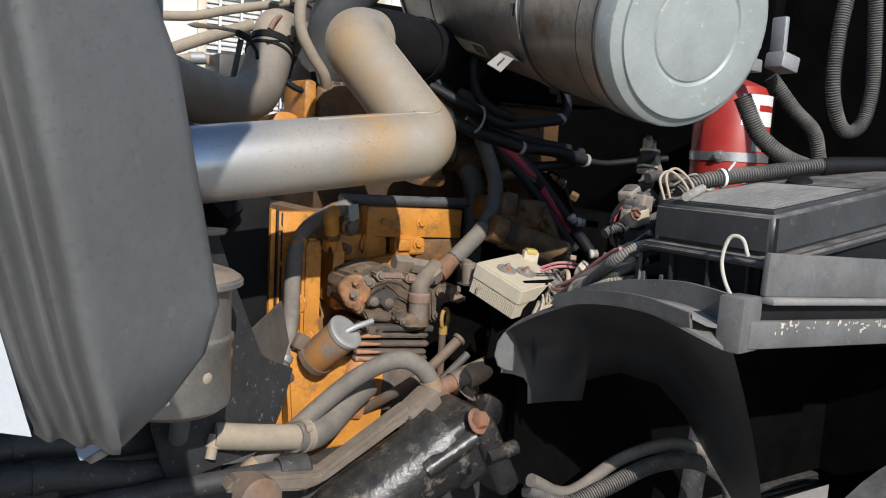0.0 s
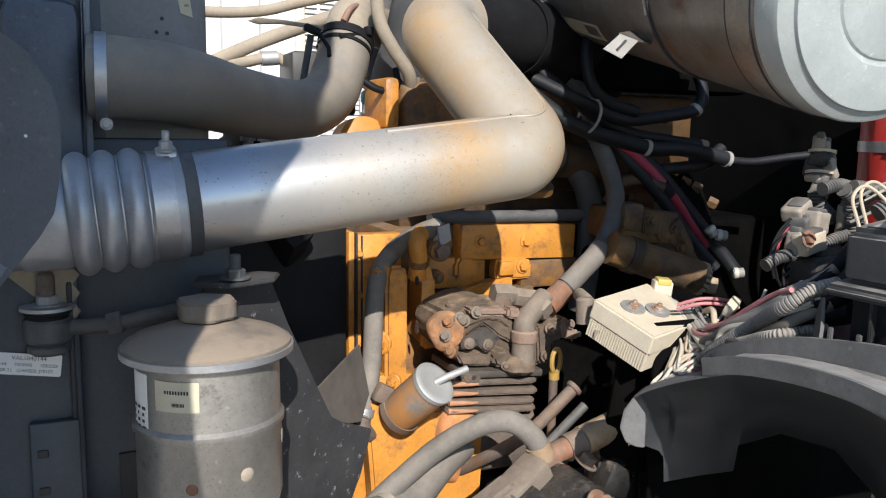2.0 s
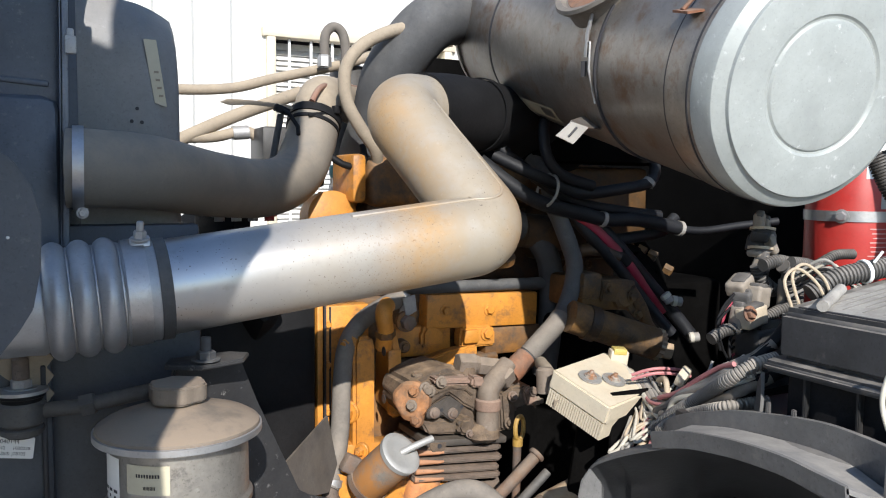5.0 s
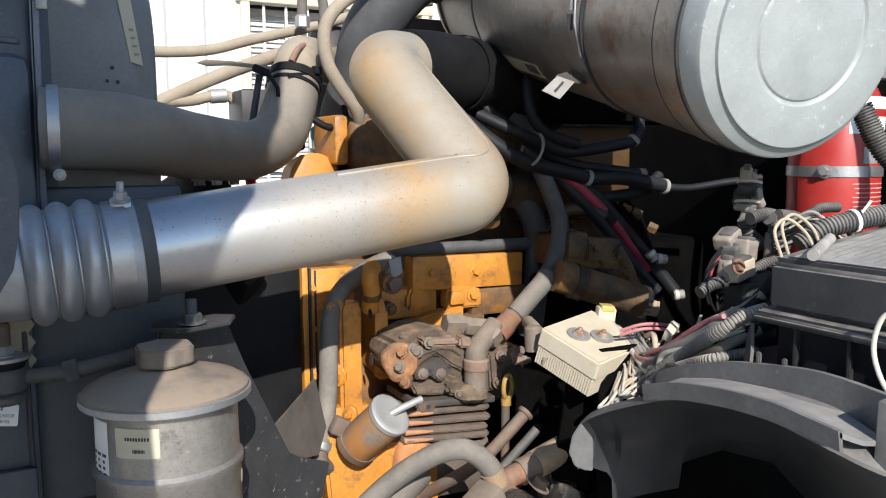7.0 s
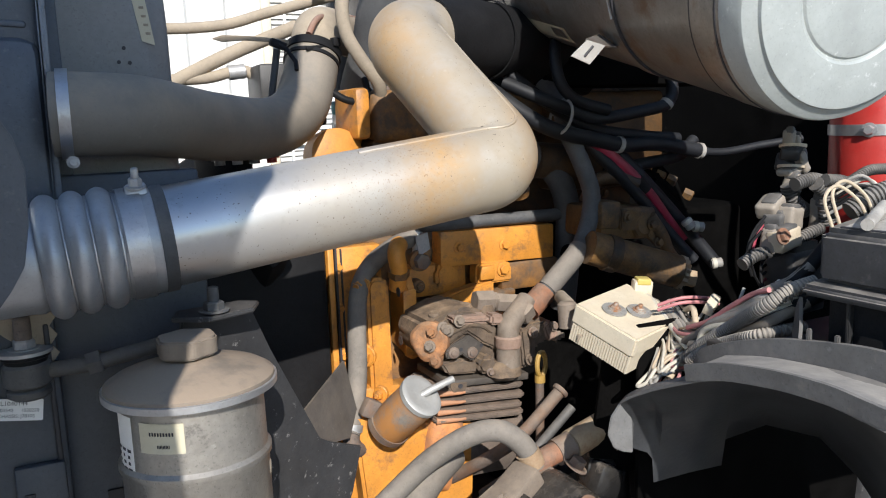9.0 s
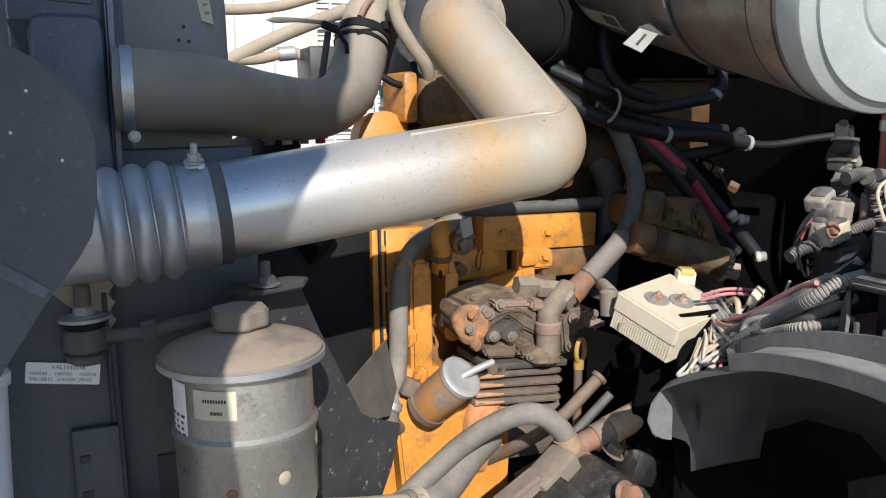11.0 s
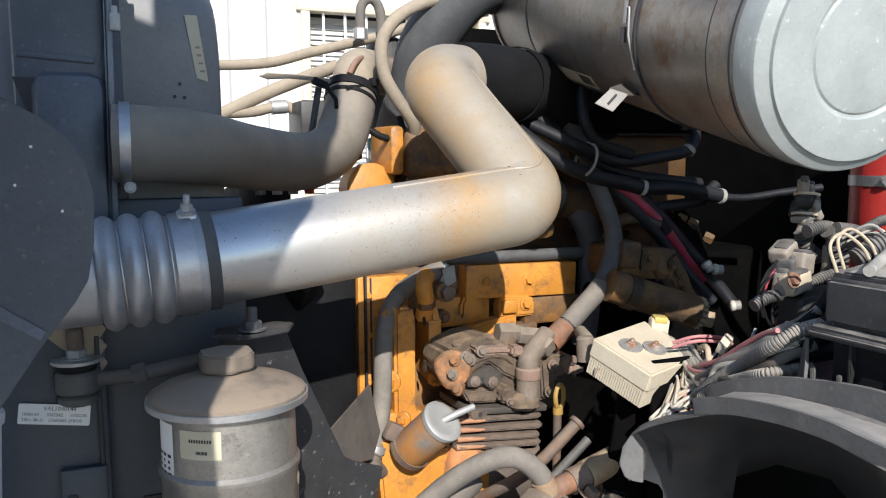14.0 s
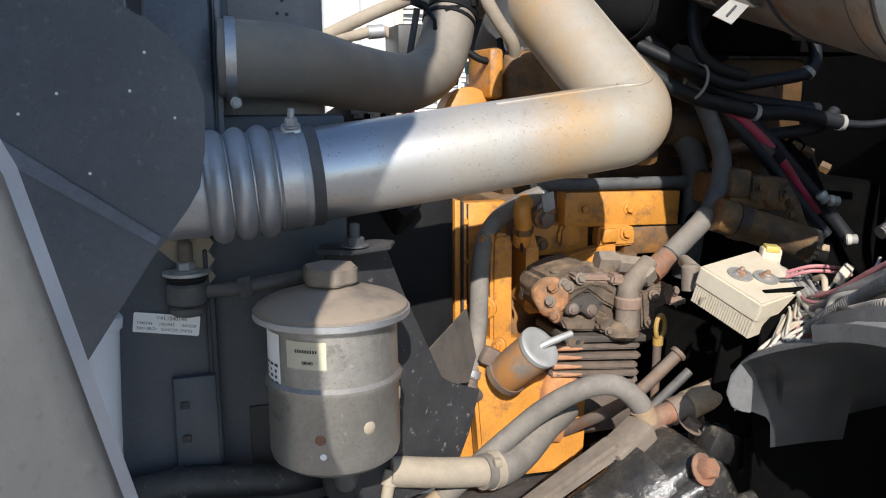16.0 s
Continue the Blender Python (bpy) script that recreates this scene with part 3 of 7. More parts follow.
def build_radiator_side():
    rad = thing("radiator_shroud", (-0.7, 0.1, 1.0), "blue-grey metal fan shroud and cooler tank", "shroud")
    bm = bmesh.new()
    rows = []
    for i in range(37):
        f = i / 36
        row = []
        for k in range(25):
            x = -0.745 + 0.147 * k / 24
            top = 1.905 - 0.012 * max(0.0, (x + 0.66) / 0.06) ** 2
            z = 1.02 + (top - 1.02) * f
            crease = -0.630 - 0.055 * max(0.0, (z - 1.76) / 0.14) ** 1.6
            back = max(0.0, x - crease)
            y = -0.15 + 0.55 * back + 9.0 * max(0.0, back - 0.012) ** 2 + 2.2 * max(0.0, z - 1.855) ** 1.4
            row.append(bm.verts.new((x, y, z)))
        rows.append(row)
    for a, b in zip(rows, rows[1:]):
        for k in range(24):
            bm.faces.new((a[k], a[k + 1], b[k + 1], b[k]))
    ret = bmesh.ops.extrude_face_region(bm, geom=bm.faces[:])
    bmesh.ops.translate(bm, vec=(0, 0.40, 0), verts=[g for g in ret["geom"] if isinstance(g, bmesh.types.BMVert)])
    part("side_panel", bm, "panel_blue", rad, angle=50)
    part("flange", merge(box((-0.7530, -0.262, 1.737), (0.010, 0.006, 0.375), (0, 1.0, 0), 0.0015), box((-0.7560, -0.21, 1.737), (0.004, 0.11, 0.375), (0, 1.0, 0), 0.001)), "panel", rad)
    part("clip", merge(box((-0.7440, -0.268, 1.812), (0.013, 0.008, 0.022), bevel=0.002), box((-0.7440, -0.267, 1.826), (0.008, 0.006, 0.012), bevel=0.002)), "zinc", rad)
    part("tank", box((-0.8085, -0.19, 1.80), (0.1090, 0.12, 0.50), bevel=0.010), "panel_dark", rad)
    part("filler_strip", box((-0.75, -0.165, 1.50), (0.03, 0.05, 0.9), bevel=0.002), "plate_navy", rad)
    part("tank_bolt", hexbolt((-0.8630, -0.235, 1.878), (-1, 0, 0), 0.009, 0.010, True, 0.008), "panel", rad)
    part("tank_neck", box((-0.80, -0.215, 1.60), (0.085, 0.12, 0.30), bevel=0.02), "panel_dark", rad)
    # flat black patch on the solid wall paints the shade of a recess
    part("recess_dark", prism([(-0.8450, 1.6890), (-0.8360, 1.7170), (-0.8350, 1.7420), (-0.8630, 1.7430)], (0, -0.2505, 0), (1, 0, 0), (0, 0, 1), 0.002), "ink_and_gap", rad, "dark patch on the tank wall, painted as recess shade")
    part("tank_foot", box((-0.87, -0.17, 1.50), (0.14, 0.1, 0.4), bevel=0.01), "panel", rad)
    part("ridge", box((-0.8135, -0.249, 1.7680), (0.0890, 0.008, 0.008), (0, 4, 0), 0.003), "panel_dark", rad)
    # black discs paint the dark of the small holes
    for x, z in ((-0.6655, 1.730), (-0.652, 1.729), (-0.658, 1.748)):
        part("hole", lathe([(0, 0.0026), (0.0015, 0.0026)], (x, -0.1505, z), (0, -1, 0), 14), "ink_and_gap", rad)
    # solid black block fills the fan opening in place of its shade
    part("fan_gap_block", merge(box((-0.483, 0.32, 1.24), (0.275, 0.62, 0.60), bevel=0.02)), "rubber_clean", rad)
    st = part("sticker", plate([(-0.648, -0.1515, 1.845), (-0.631, -0.1515, 1.845), (-0.618, -0.1515, 1.752), (-0.634, -0.1515, 1.757)], 0.002), "label_cream", rad, "cream paper sticker")
    for k in range(4):
        part("print", box((-0.632 + 0.002 * k, -0.1545, 1.80 - 0.011 * k), (0.006, 0.001, 0.003), bevel=0), "hose_beige", st)

    side = thing("radiator_side_plate", (-0.86, -0.27, 1.0), "dark blue-grey steel side plate below the radiator tank", "panel")
    part("plate", box((-0.88, -0.262, 1.20), (0.21, 0.03, 0.46), bevel=0.006), "plate_navy", side)
    part("rear_plate", box((-0.70, -0.235, 1.28), (0.22, 0.02, 0.62), bevel=0.006), "plate_navy", side)
    br = part("bracket", box((-0.808, -0.285, 1.185), (0.055, 0.012, 0.135), bevel=0.003), "plate_navy", side)
    for z in (1.215, 1.168):
        part("hole", box((-0.822, -0.2925, z), (0.012, 0.003, 0.010), bevel=0.002), "ink_and_gap", br)
    # black patch on the solid plate paints the dark of a cut-out
    part("window_cut_dark", box((-0.712, -0.2465, 1.13), (0.05, 0.004, 0.11), bevel=0), "ink_and_gap", side)
    part("seam", box((-0.785, -0.281, 1.27), (0.006, 0.008, 0.3), bevel=0.002), "ink_and_gap", side)

    lab = thing("chassis_label", (-0.836, -0.279, 1.33), "white printed chassis label stuck on the dark side plate", "label")
    u, v = Vector((0.081, -0.01, -0.0105)).normalized(), Vector((0.13, 0, 0.99)).normalized()
    o = Vector((-0.880, -0.2795, 1.318))
    part("paper", prism(rounded(0.0825, 0.026, 0.002), o, u, v, 0.0012), "label", lab)
    q = o + Vector((0, -0.0016, 0))
    u2 = u
    lettering("VAL1040144", 0.0072, q + u * 0.028 + v * 0.0170, u2, v, "ink_and_gap", lab)
    lettering("1040144     1003542     1030228", 0.0056, q + u * 0.004 + v * 0.0098, u2, v, "ink_and_gap", lab)
    lettering("2001-08-21   CHASSIS: J78105", 0.0056, q + u * 0.004 + v * 0.0028, u2, v, "ink_and_gap", lab)

    sh = [(-0.915, 1.728), (-0.868, 1.708), (-0.824, 1.684), (-0.800, 1.664), (-0.786, 1.640), (-0.779, 1.612), (-0.781, 1.565), (-0.788, 1.528), (-0.800, 1.508),
          (-0.834, 1.464), (-0.905, 1.359), (-1.02, 1.19), (-1.5, 1.1), (-1.5, 2.0), (-1.05, 1.80)]
    shield = thing("splash_shield", (-0.95, -0.54, 1.1), "dark flat splash shield with paint specks and a painted light streak", "shield")
    part("sheet", prism([(x, z) for x, z in sh], (0, -0.54, 0), (1, 0, 0), (0, 0, 1), -0.006, 0.0012), "shield_navy", shield)
    # a slim pale leaf paints the diagonal light streak
    part("light_streak", plate([(-0.965, -0.5415, 1.585), (-0.965, -0.5415, 1.565), (-0.832, -0.5415, 1.474), (-0.827, -0.5415, 1.482)], 0.0008), "light_streak_grey", shield)
    part("stay", merge(box((-1.05, -0.40, 1.22), (0.03, 0.28, 0.02), bevel=0.003), box((-1.05, -0.262, 1.10), (0.14, 0.02, 0.30), bevel=0.003), box((-1.05, -0.262, 0.93), (0.06, 0.02, 0.14), bevel=0.003)), "black_paint", shield, "black stay to the frame")
    for x, z in ((-0.907, 1.618), (-0.807, 1.595), (-0.83, 1.655), (-0.885, 1.545), (-0.94, 1.60), (-0.86, 1.50), (-0.845, 1.62), (-0.93, 1.46)):
        part("rivet", lathe([(0, 0.0015), (0.0010, 0.0010)], (x, -0.5404, z), (0, -1, 0), 10), "label", shield)

    duct = thing("intake_duct", (-0.94, -0.42, 0.9), "pale grey moulded duct behind the splash shield", "duct")
    part("duct", sweep(smooth_path([(-0.905, -0.40, 1.52), (-0.915, -0.41, 1.38), (-0.925, -0.42, 1.25), (-0.93, -0.42, 1.15), (-0.93, -0.40, 0.9)]), lambda f, s: 0.028 + 0.022 * f, 24), "hood_pale", duct)
    part("collar", lathe([(0, 0.033), (0.004, 0.037), (0.016, 0.037), (0.02, 0.033)], (-0.917, -0.411, 1.36), (0.1, 0.1, 1), 24), "hood_pale", duct)
    part("foot", lathe([(0, 0.03), (0.06, 0.052)], (-0.93, -0.38, 0.86), (0, 0, 1), 20), "hood_pale", duct)
    inner = thing("far_hood_edge", (-1.1, 0.0, 1.5), "pale grey curved hood skin seen past the radiator tank", "hood")
    part("skin", sweep([(-0.929, -0.06, 1.35), (-0.934, -0.06, 1.8), (-0.929, -0.05, 2.3)], 0.085, 32), "hood_pale", inner)


build_radiator_side()


# ---- charge air pipe, bellows and upper hose ----
PIPE = [(-0.660, -0.35, 1.517), (-0.190, -0.346, 1.576), (-0.268, -0.150, 1.768), (-0.175, -0.106, 1.770)]


def build_pipes():
    pipe = thing("charge_air_pipe", (-0.4, -0.35, 1.5), "bare aluminised charge air pipe, dusty with an orange rust stain", "pipe")
    path = bend_path(PIPE, [0.034, 0.05], 14)
    path = [path[0]] + [Vector(PIPE[0]).lerp(path[1], k / 12) for k in range(1, 12)] + path[1:]
    part("tube", sweep(path, 0.0585, 48), "pipe", pipe)
    # lengthwise welded seam: along the upper tube's right flank, into the crook, then on along the top
    seam = []
    for i, q in enumerate(path):
        if q.x > -0.42 and i > 5 and q.z < 1.752:
            t = (path[min(i + 1, len(path) - 1)] - path[i - 1]).normalized()
            f = min(1.0, max(0.0, (q.z - 1.578) / 0.05))
            want = Vector((-0.1, -0.38, 1.0)).lerp(Vector((0.62, -0.75, 0.25)), f)
            want = (want - t * want.dot(t)).normalized()
            seam.append(q + want * 0.0585)
    part("weld_seam", sweep(seam, 0.0024, 8), "pipe", pipe)

    cuff = thing("bellows_hose", (-0.73, -0.35, 1.5), "silver convoluted silicone hose joined to the charge air pipe", "hose")
    ax = Vector((1, 0, 0.085)).normalized()
    o = Vector((-0.83, -0.35, 1.502))
    prof = []
    for k in range(97):
        s = 0.05 + 0.082 * k / 96
        prof.append((s, 0.0565 + 0.0125 * abs(math.sin(math.pi * (s - 0.05) / 0.0273)) ** 0.55))
    prof = [(0.0, 0.056), (0.03, 0.057), (0.045, 0.059)] + prof + [(0.134, 0.061), (0.178, 0.061), (0.18, 0.0585)]
    part("hose_body", lathe(prof, o, ax, 56), "bellows", cuff, angle=60)
    part("stub", lathe([(-0.06, 0.0535), (0.035, 0.0535), (0.036, 0.05)], o, ax, 44), "pipe", cuff, "bare metal tube stub")
    for k in range(1, 4):
        part("ring", sweep([o + ax * (0.05 + 0.0273 * k) + (Vector((0, 1, 0)) * math.cos(t) + ax.cross(Vector((0, 1, 0))) * math.sin(t)) * 0.0605 for t in [2 * math.pi * j / 48 for j in range(49)]], 0.0014, 6, False), "steel", cuff, "steel wire ring")
    clamp = part("clamp", ring(o + ax * 0.148, ax, 0.0615, 0.024, 0.0022, 48), "steel", cuff, "steel T-bolt clamp")
    at = o + ax * 0.152 + Vector((0, -0.020, 0.060))
    part("lug", merge(box(at, (0.024, 0.012, 0.016), (-25, -7, 0), 0.004), box(at + Vector((0, 0.004, -0.012)), (0.03, 0.01, 0.026), (-20, -7, 0), 0.003)), "steel", clamp)
    part("nut", merge(hexbolt(at + Vector((0, -0.002, 0.004)), (0, -0.25, 1), 0.0075, 0.011, True, 0.010)), "zinc", clamp)
    part("cuff_end", ring(o + ax * 0.178, ax, 0.0588, 0.014, 0.003, 48), "rubber", cuff, "dark rubber cuff")

    up = thing("upper_coolant_hose", (-0.5, -0.1, 1.65), "thick dusty black rubber hose bending up to a clamped elbow", "hose")
    pts = [(-0.752, -0.262, 1.662), (-0.720, -0.263, 1.6615), (-0.650, -0.228, 1.658), (-0.545, -0.105, 1.642), (-0.430, 0.030, 1.636), (-0.356, 0.112, 1.662), (-0.320, 0.150, 1.715), (-0.298, 0.178, 1.776)]
    part("hose_body", sweep(smooth_path(pts, 10), 0.0495, 40), "hose_dusty", up)
    ad = (Vector(pts[1]) - Vector(pts[0])).normalized()
    cl = part("clamp", ring(Vector(pts[0]) + ad * 0.013, ad, 0.0512, 0.013, 0.0018, 44), "steel", up, "perforated steel band clamp")
    part("screw", merge(box(Vector(pts[0]) + ad * 0.013 + Vector((0.003, -0.010, -0.055)), (0.010, 0.018, 0.010), (0, 0, 0), 0.003), hexbolt(Vector(pts[0]) + ad * 0.013 + Vector((0.003, -0.02, -0.055)), (0, -1, 0), 0.005, 0.005)), "zinc", cl)
    bd = (Vector(pts[-1]) - Vector(pts[-2])).normalized()
    tc = part("clamp", ring(Vector(pts[-1]) - bd * 0.010, bd, 0.0498, 0.016, 0.003, 44), "rubber_clean", up, "black band clamp with a bolt")
    part("band", ring(Vector(pts[-1]) - bd * 0.030, bd, 0.0498, 0.007, 0.0022, 44), "rubber_clean", up, "narrow dark band")
    part("bolt", merge(box(Vector(pts[-1]) + Vector((0.028, -0.045, 0.010)), (0.016, 0.014, 0.016), (0, 0, 20), 0.003), box(Vector(pts[-1]) + Vector((-0.006, -0.052, 0.0)), (0.052, 0.006, 0.008), (0, -6, 12), 0.002)), "rubber_clean", tc)
    part("neck", sweep(smooth_path([pts[-1], (-0.291, 0.192, 1.796), (-0.270, 0.23, 1.818), (-0.22, 0.30, 1.825), (-0.12, 0.42, 1.82)], 6), 0.043, 32), "hose_beige", up, "dusty metal neck")
    port = thing("radiator_port", (-0.77, -0.25, 1.66), "dark moulded outlet port of the radiator tank", "port")
    part("spigot", lathe([(0, 0.047), (0.034, 0.047), (0.038, 0.044), (0.05, 0.044)], Vector(pts[0]) - ad * 0.002, ad, 40), "rubber", port)

    bh = thing("intake_hose", (0.0, 0.0, 1.79), "smooth black rubber intake hose under the air cleaner", "hose")
    part("hose_body", sweep(smooth_path([(-0.205, -0.119, 1.769), (-0.135, -0.085, 1.772), (-0.08, -0.062, 1.772), (0.0, -0.03, 1.772), (0.10, 0.03, 1.76), (0.22, 0.10, 1.72)], 8), lambda f, s: 0.0635 + 0.003 * math.sin(f * 9), 36), "rubber_clean", bh)
    part("clamp", ring((-0.06, -0.056, 1.772), (0.9, 0.42, 0), 0.066, 0.014, 0.002, 40), "rubber_clean", bh)

    el = thing("air_cleaner_elbow", (-0.1, 0.1, 1.6), "large matt black rubber elbow from the air cleaner", "hose")
    part("elbow", sweep(smooth_path([(0.115, 0.185, 1.965), (0.04, 0.165, 1.985), (-0.03, 0.125, 1.985), (-0.075, 0.115, 1.967), (-0.115, 0.13, 1.925), (-0.150, 0.16, 1.86), (-0.160, 0.19, 1.78), (-0.175, 0.22, 1.71), (-0.18, 0.25, 1.64)], 8), 0.056, 36), "rubber", el)


build_pipes()


# ---- air cleaner ----
def build_air_cleaner():
    ac = thing("air_cleaner", (0.0, -0.4, 1.7), "dark grey steel air cleaner canister with a pale round cap", "air cleaner")
    C, ax = Vector((0.0604, -0.6949, 1.7666)), Vector((0.1021, 1.0, 0.2487)).normalized()
    R, L = 0.1535, 0.87
    side = ax.cross(Vector((0, 0, 1))).normalized()
    up = side.cross(ax)

    def on(run, deg, r=R):
        t = radians(deg)
        return C + ax * run + (side * math.cos(t) + up * math.sin(t)) * r

    def out(deg):
        t = radians(deg)
        return side * math.cos(t) + up * math.sin(t)

    def patch(run0, run1, deg0, deg1, r, skew=0.0):
        """A curved leaf lying on the canister."""
        bm = bmesh.new()
        rows = [[bm.verts.new(on(run + skew * k / 5, deg0 + (deg1 - deg0) * k / 5, r)) for k in range(6)] for run in (run0, run1)]
        for k in range(5):
            bm.faces.new((rows[0][k], rows[0][k + 1], rows[1][k + 1], rows[1][k]))
        return bm

    prof = [(L, 0.07), (L - 0.006, 0.135), (L - 0.016, R - 0.004), (L - 0.03, R), (0.675, R), (0.672, R - 0.0025), (0.668, R - 0.0025), (0.665, R), (0.35, R), (0.105, R), (0.098, R + 0.0015), (0.052, R + 0.0015), (0.04, R - 0.004)]
    part("canister", lathe(prof, C, ax, 112), "canister", ac)
    part("cap", lathe([(0.052, R - 0.004), (0.052, 0.1525), (0.046, 0.1535), (0.040, 0.1525), (0.018, 0.1525), (0.0130, 0.1505), (0.0110, 0.1475), (0.0065, 0.1385), (0.0050, 0.1362), (0.0005, 0.1350), (0.0, 0.1335),
                       (0.0005, 0.0845), (0.0030, 0.0815), (0.0035, 0.0790), (0.0010, 0.0765), (0.0, 0.0735), (0.0005, 0.04), (0.0, 0.0005)], C, ax, 120), "cap", ac, "pale grey pressed steel cap", angle=24)
    band = part("strap", ring(C + ax * 0.290, ax, R, 0.030, 0.003, 96), "canister", ac, "dark steel mounting strap")
    part("strap_edge", ring(C + ax * 0.272, ax, R, 0.004, 0.0035, 96), "ink_and_gap", band)
    part("seam", ring(C + ax * 0.053, ax, R, 0.003, 0.0022, 96), "ink_and_gap", ac)
    part("seam", ring(C + ax * 0.100, ax, R, 0.002, 0.0016, 96), "ink_and_gap", ac)
    part("seam", ring(C + ax * 0.670, ax, R - 0.001, 0.005, 0.0015, 96), "ink_and_gap", ac)
    part("end_rim", ring(C + ax * (L - 0.028), ax, R, 0.010, 0.004, 96), "canister", ac)
    part("latch", merge(sweep([on(0.300, 140, R + 0.016), on(0.300, 156, R + 0.014), on(0.298, 170, R + 0.008), on(0.296, 182, R + 0.004)], 0.0065, 10, flat=0.45), sweep([on(0.288, 174, R + 0.006), on(0.286, 176, R + 0.006), on(0.284, 188, R + 0.0045), on(0.278, 206, R + 0.004)], 0.0017, 8),
                        sweep([on(0.288, 174, R + 0.006), on(0.300, 174, R + 0.006)], 0.0017, 8)), "zinc", band, "bright wire and strap latch")
    part("buckle", sweep([on(0.298, 184, R + 0.003), on(0.298, 192, R + 0.003)], 0.0075, 8, flat=0.5), "ink_and_gap", band)
    corners = [Vector(q) for q in ((-0.1220, -0.4000, 1.7170), (-0.0920, -0.4000, 1.7060), (-0.0660, -0.4000, 1.7310), (-0.0960, -0.4000, 1.7380))]
    tag = part("tag", plate([corners[0], corners[1], corners[2], corners[3]], 0.0018), "tag_steel", band, "bent bare steel tag")
    mid = sum(corners, Vector()) / 4
    face = (corners[1] - corners[0]).cross(corners[3] - corners[0]).normalized()
    face = face if face.y < 0 else -face
    along = (corners[2] - corners[1]).normalized()
    part("slot", sweep([mid - along * 0.010 + face * 0.002, mid + along * 0.010 + face * 0.002], 0.0018, 8), "ink_and_gap", tag)
    part("lug", plate([corners[3] + Vector((-0.002, 0.0, 0.0)), corners[2] + Vector((0.0, 0.0, -0.001)), on(0.30, 225, R + 0.003), on(0.335, 218, R + 0.003)], 0.002), "canister", tag)
    st = part("sticker", patch(0.462, 0.610, 223, 238, R + 0.0008, 0.012), "label_cream", ac, "worn pale paper sticker")
    part("print", patch(0.472, 0.515, 225, 234, R + 0.0014, 0.010), "canister", st)
    w = out(137)
    base = on(0.335, 137, R - 0.035)
    inlet = part("inlet", lathe([(0.0, 0.078), (0.038, 0.078), (0.042, 0.085), (0.048, 0.088), (0.053, 0.085), (0.051, 0.076), (0.043, 0.072), (0.040, 0.001)], base, w, 56), "inlet_dust", ac, "round top inlet with a rolled dusty rim")
    part("inlet_floor", lathe([(0.0, 0.071), (0.003, 0.068)], base + w * 0.0405, w, 44), "rust", inlet, "rusty leaf-strewn inlet floor")
    part("bracket", merge(plate([on(0.070, 152, R + 0.001), on(0.100, 152, R + 0.001), on(0.100, 157, R + 0.020), on(0.070, 157, R + 0.020)], 0.003), sweep([on(0.088, 132, R + 0.004), on(0.088, 145, R + 0.012), on(0.090, 155, R + 0.016)], 0.006, 8, flat=0.5)), "rust", ac, "rust-red bracket")
    mount = part("mount_plate", box(on(0.06, -14, R + 0.030), (0.055, 0.03, 0.022), (0, 0, 10), 0.003), "zinc", ac)
    part("bolt", hexbolt(on(0.05, -4, R + 0.02), (0, -1, 0), 0.008, 0.01), "zinc", mount)


M["inlet_dust"] = mat("dusty_dark_rim", (0.14, 0.125, 0.11), 0.6, dust=0.4, dustcol=(0.36, 0.31, 0.25), var=0.25)
M["tag_steel"] = mat("dull_bare_steel", (0.46, 0.44, 0.41), 0.5, 0.3, dust=0.1, var=0.15)
build_air_cleaner()


# ---- power steering reservoir and its bracket ----
def cyl_patch(cx, cy, r, a0, a1, z0, z1, n=10):
    bm = bmesh.new()
    lo, hi = [], []
    for k in range(n + 1):
        t = radians(a0 + (a1 - a0) * k / n)
        lo.append(bm.verts.new((cx + r * math.cos(t), cy + r * math.sin(t), z0)))
        hi.append(bm.verts.new((cx + r * math.cos(t), cy + r * math.sin(t), z1)))
    for k in range(n):
        bm.faces.new((lo[k], lo[k + 1], hi[k + 1], hi[k]))
    return bm


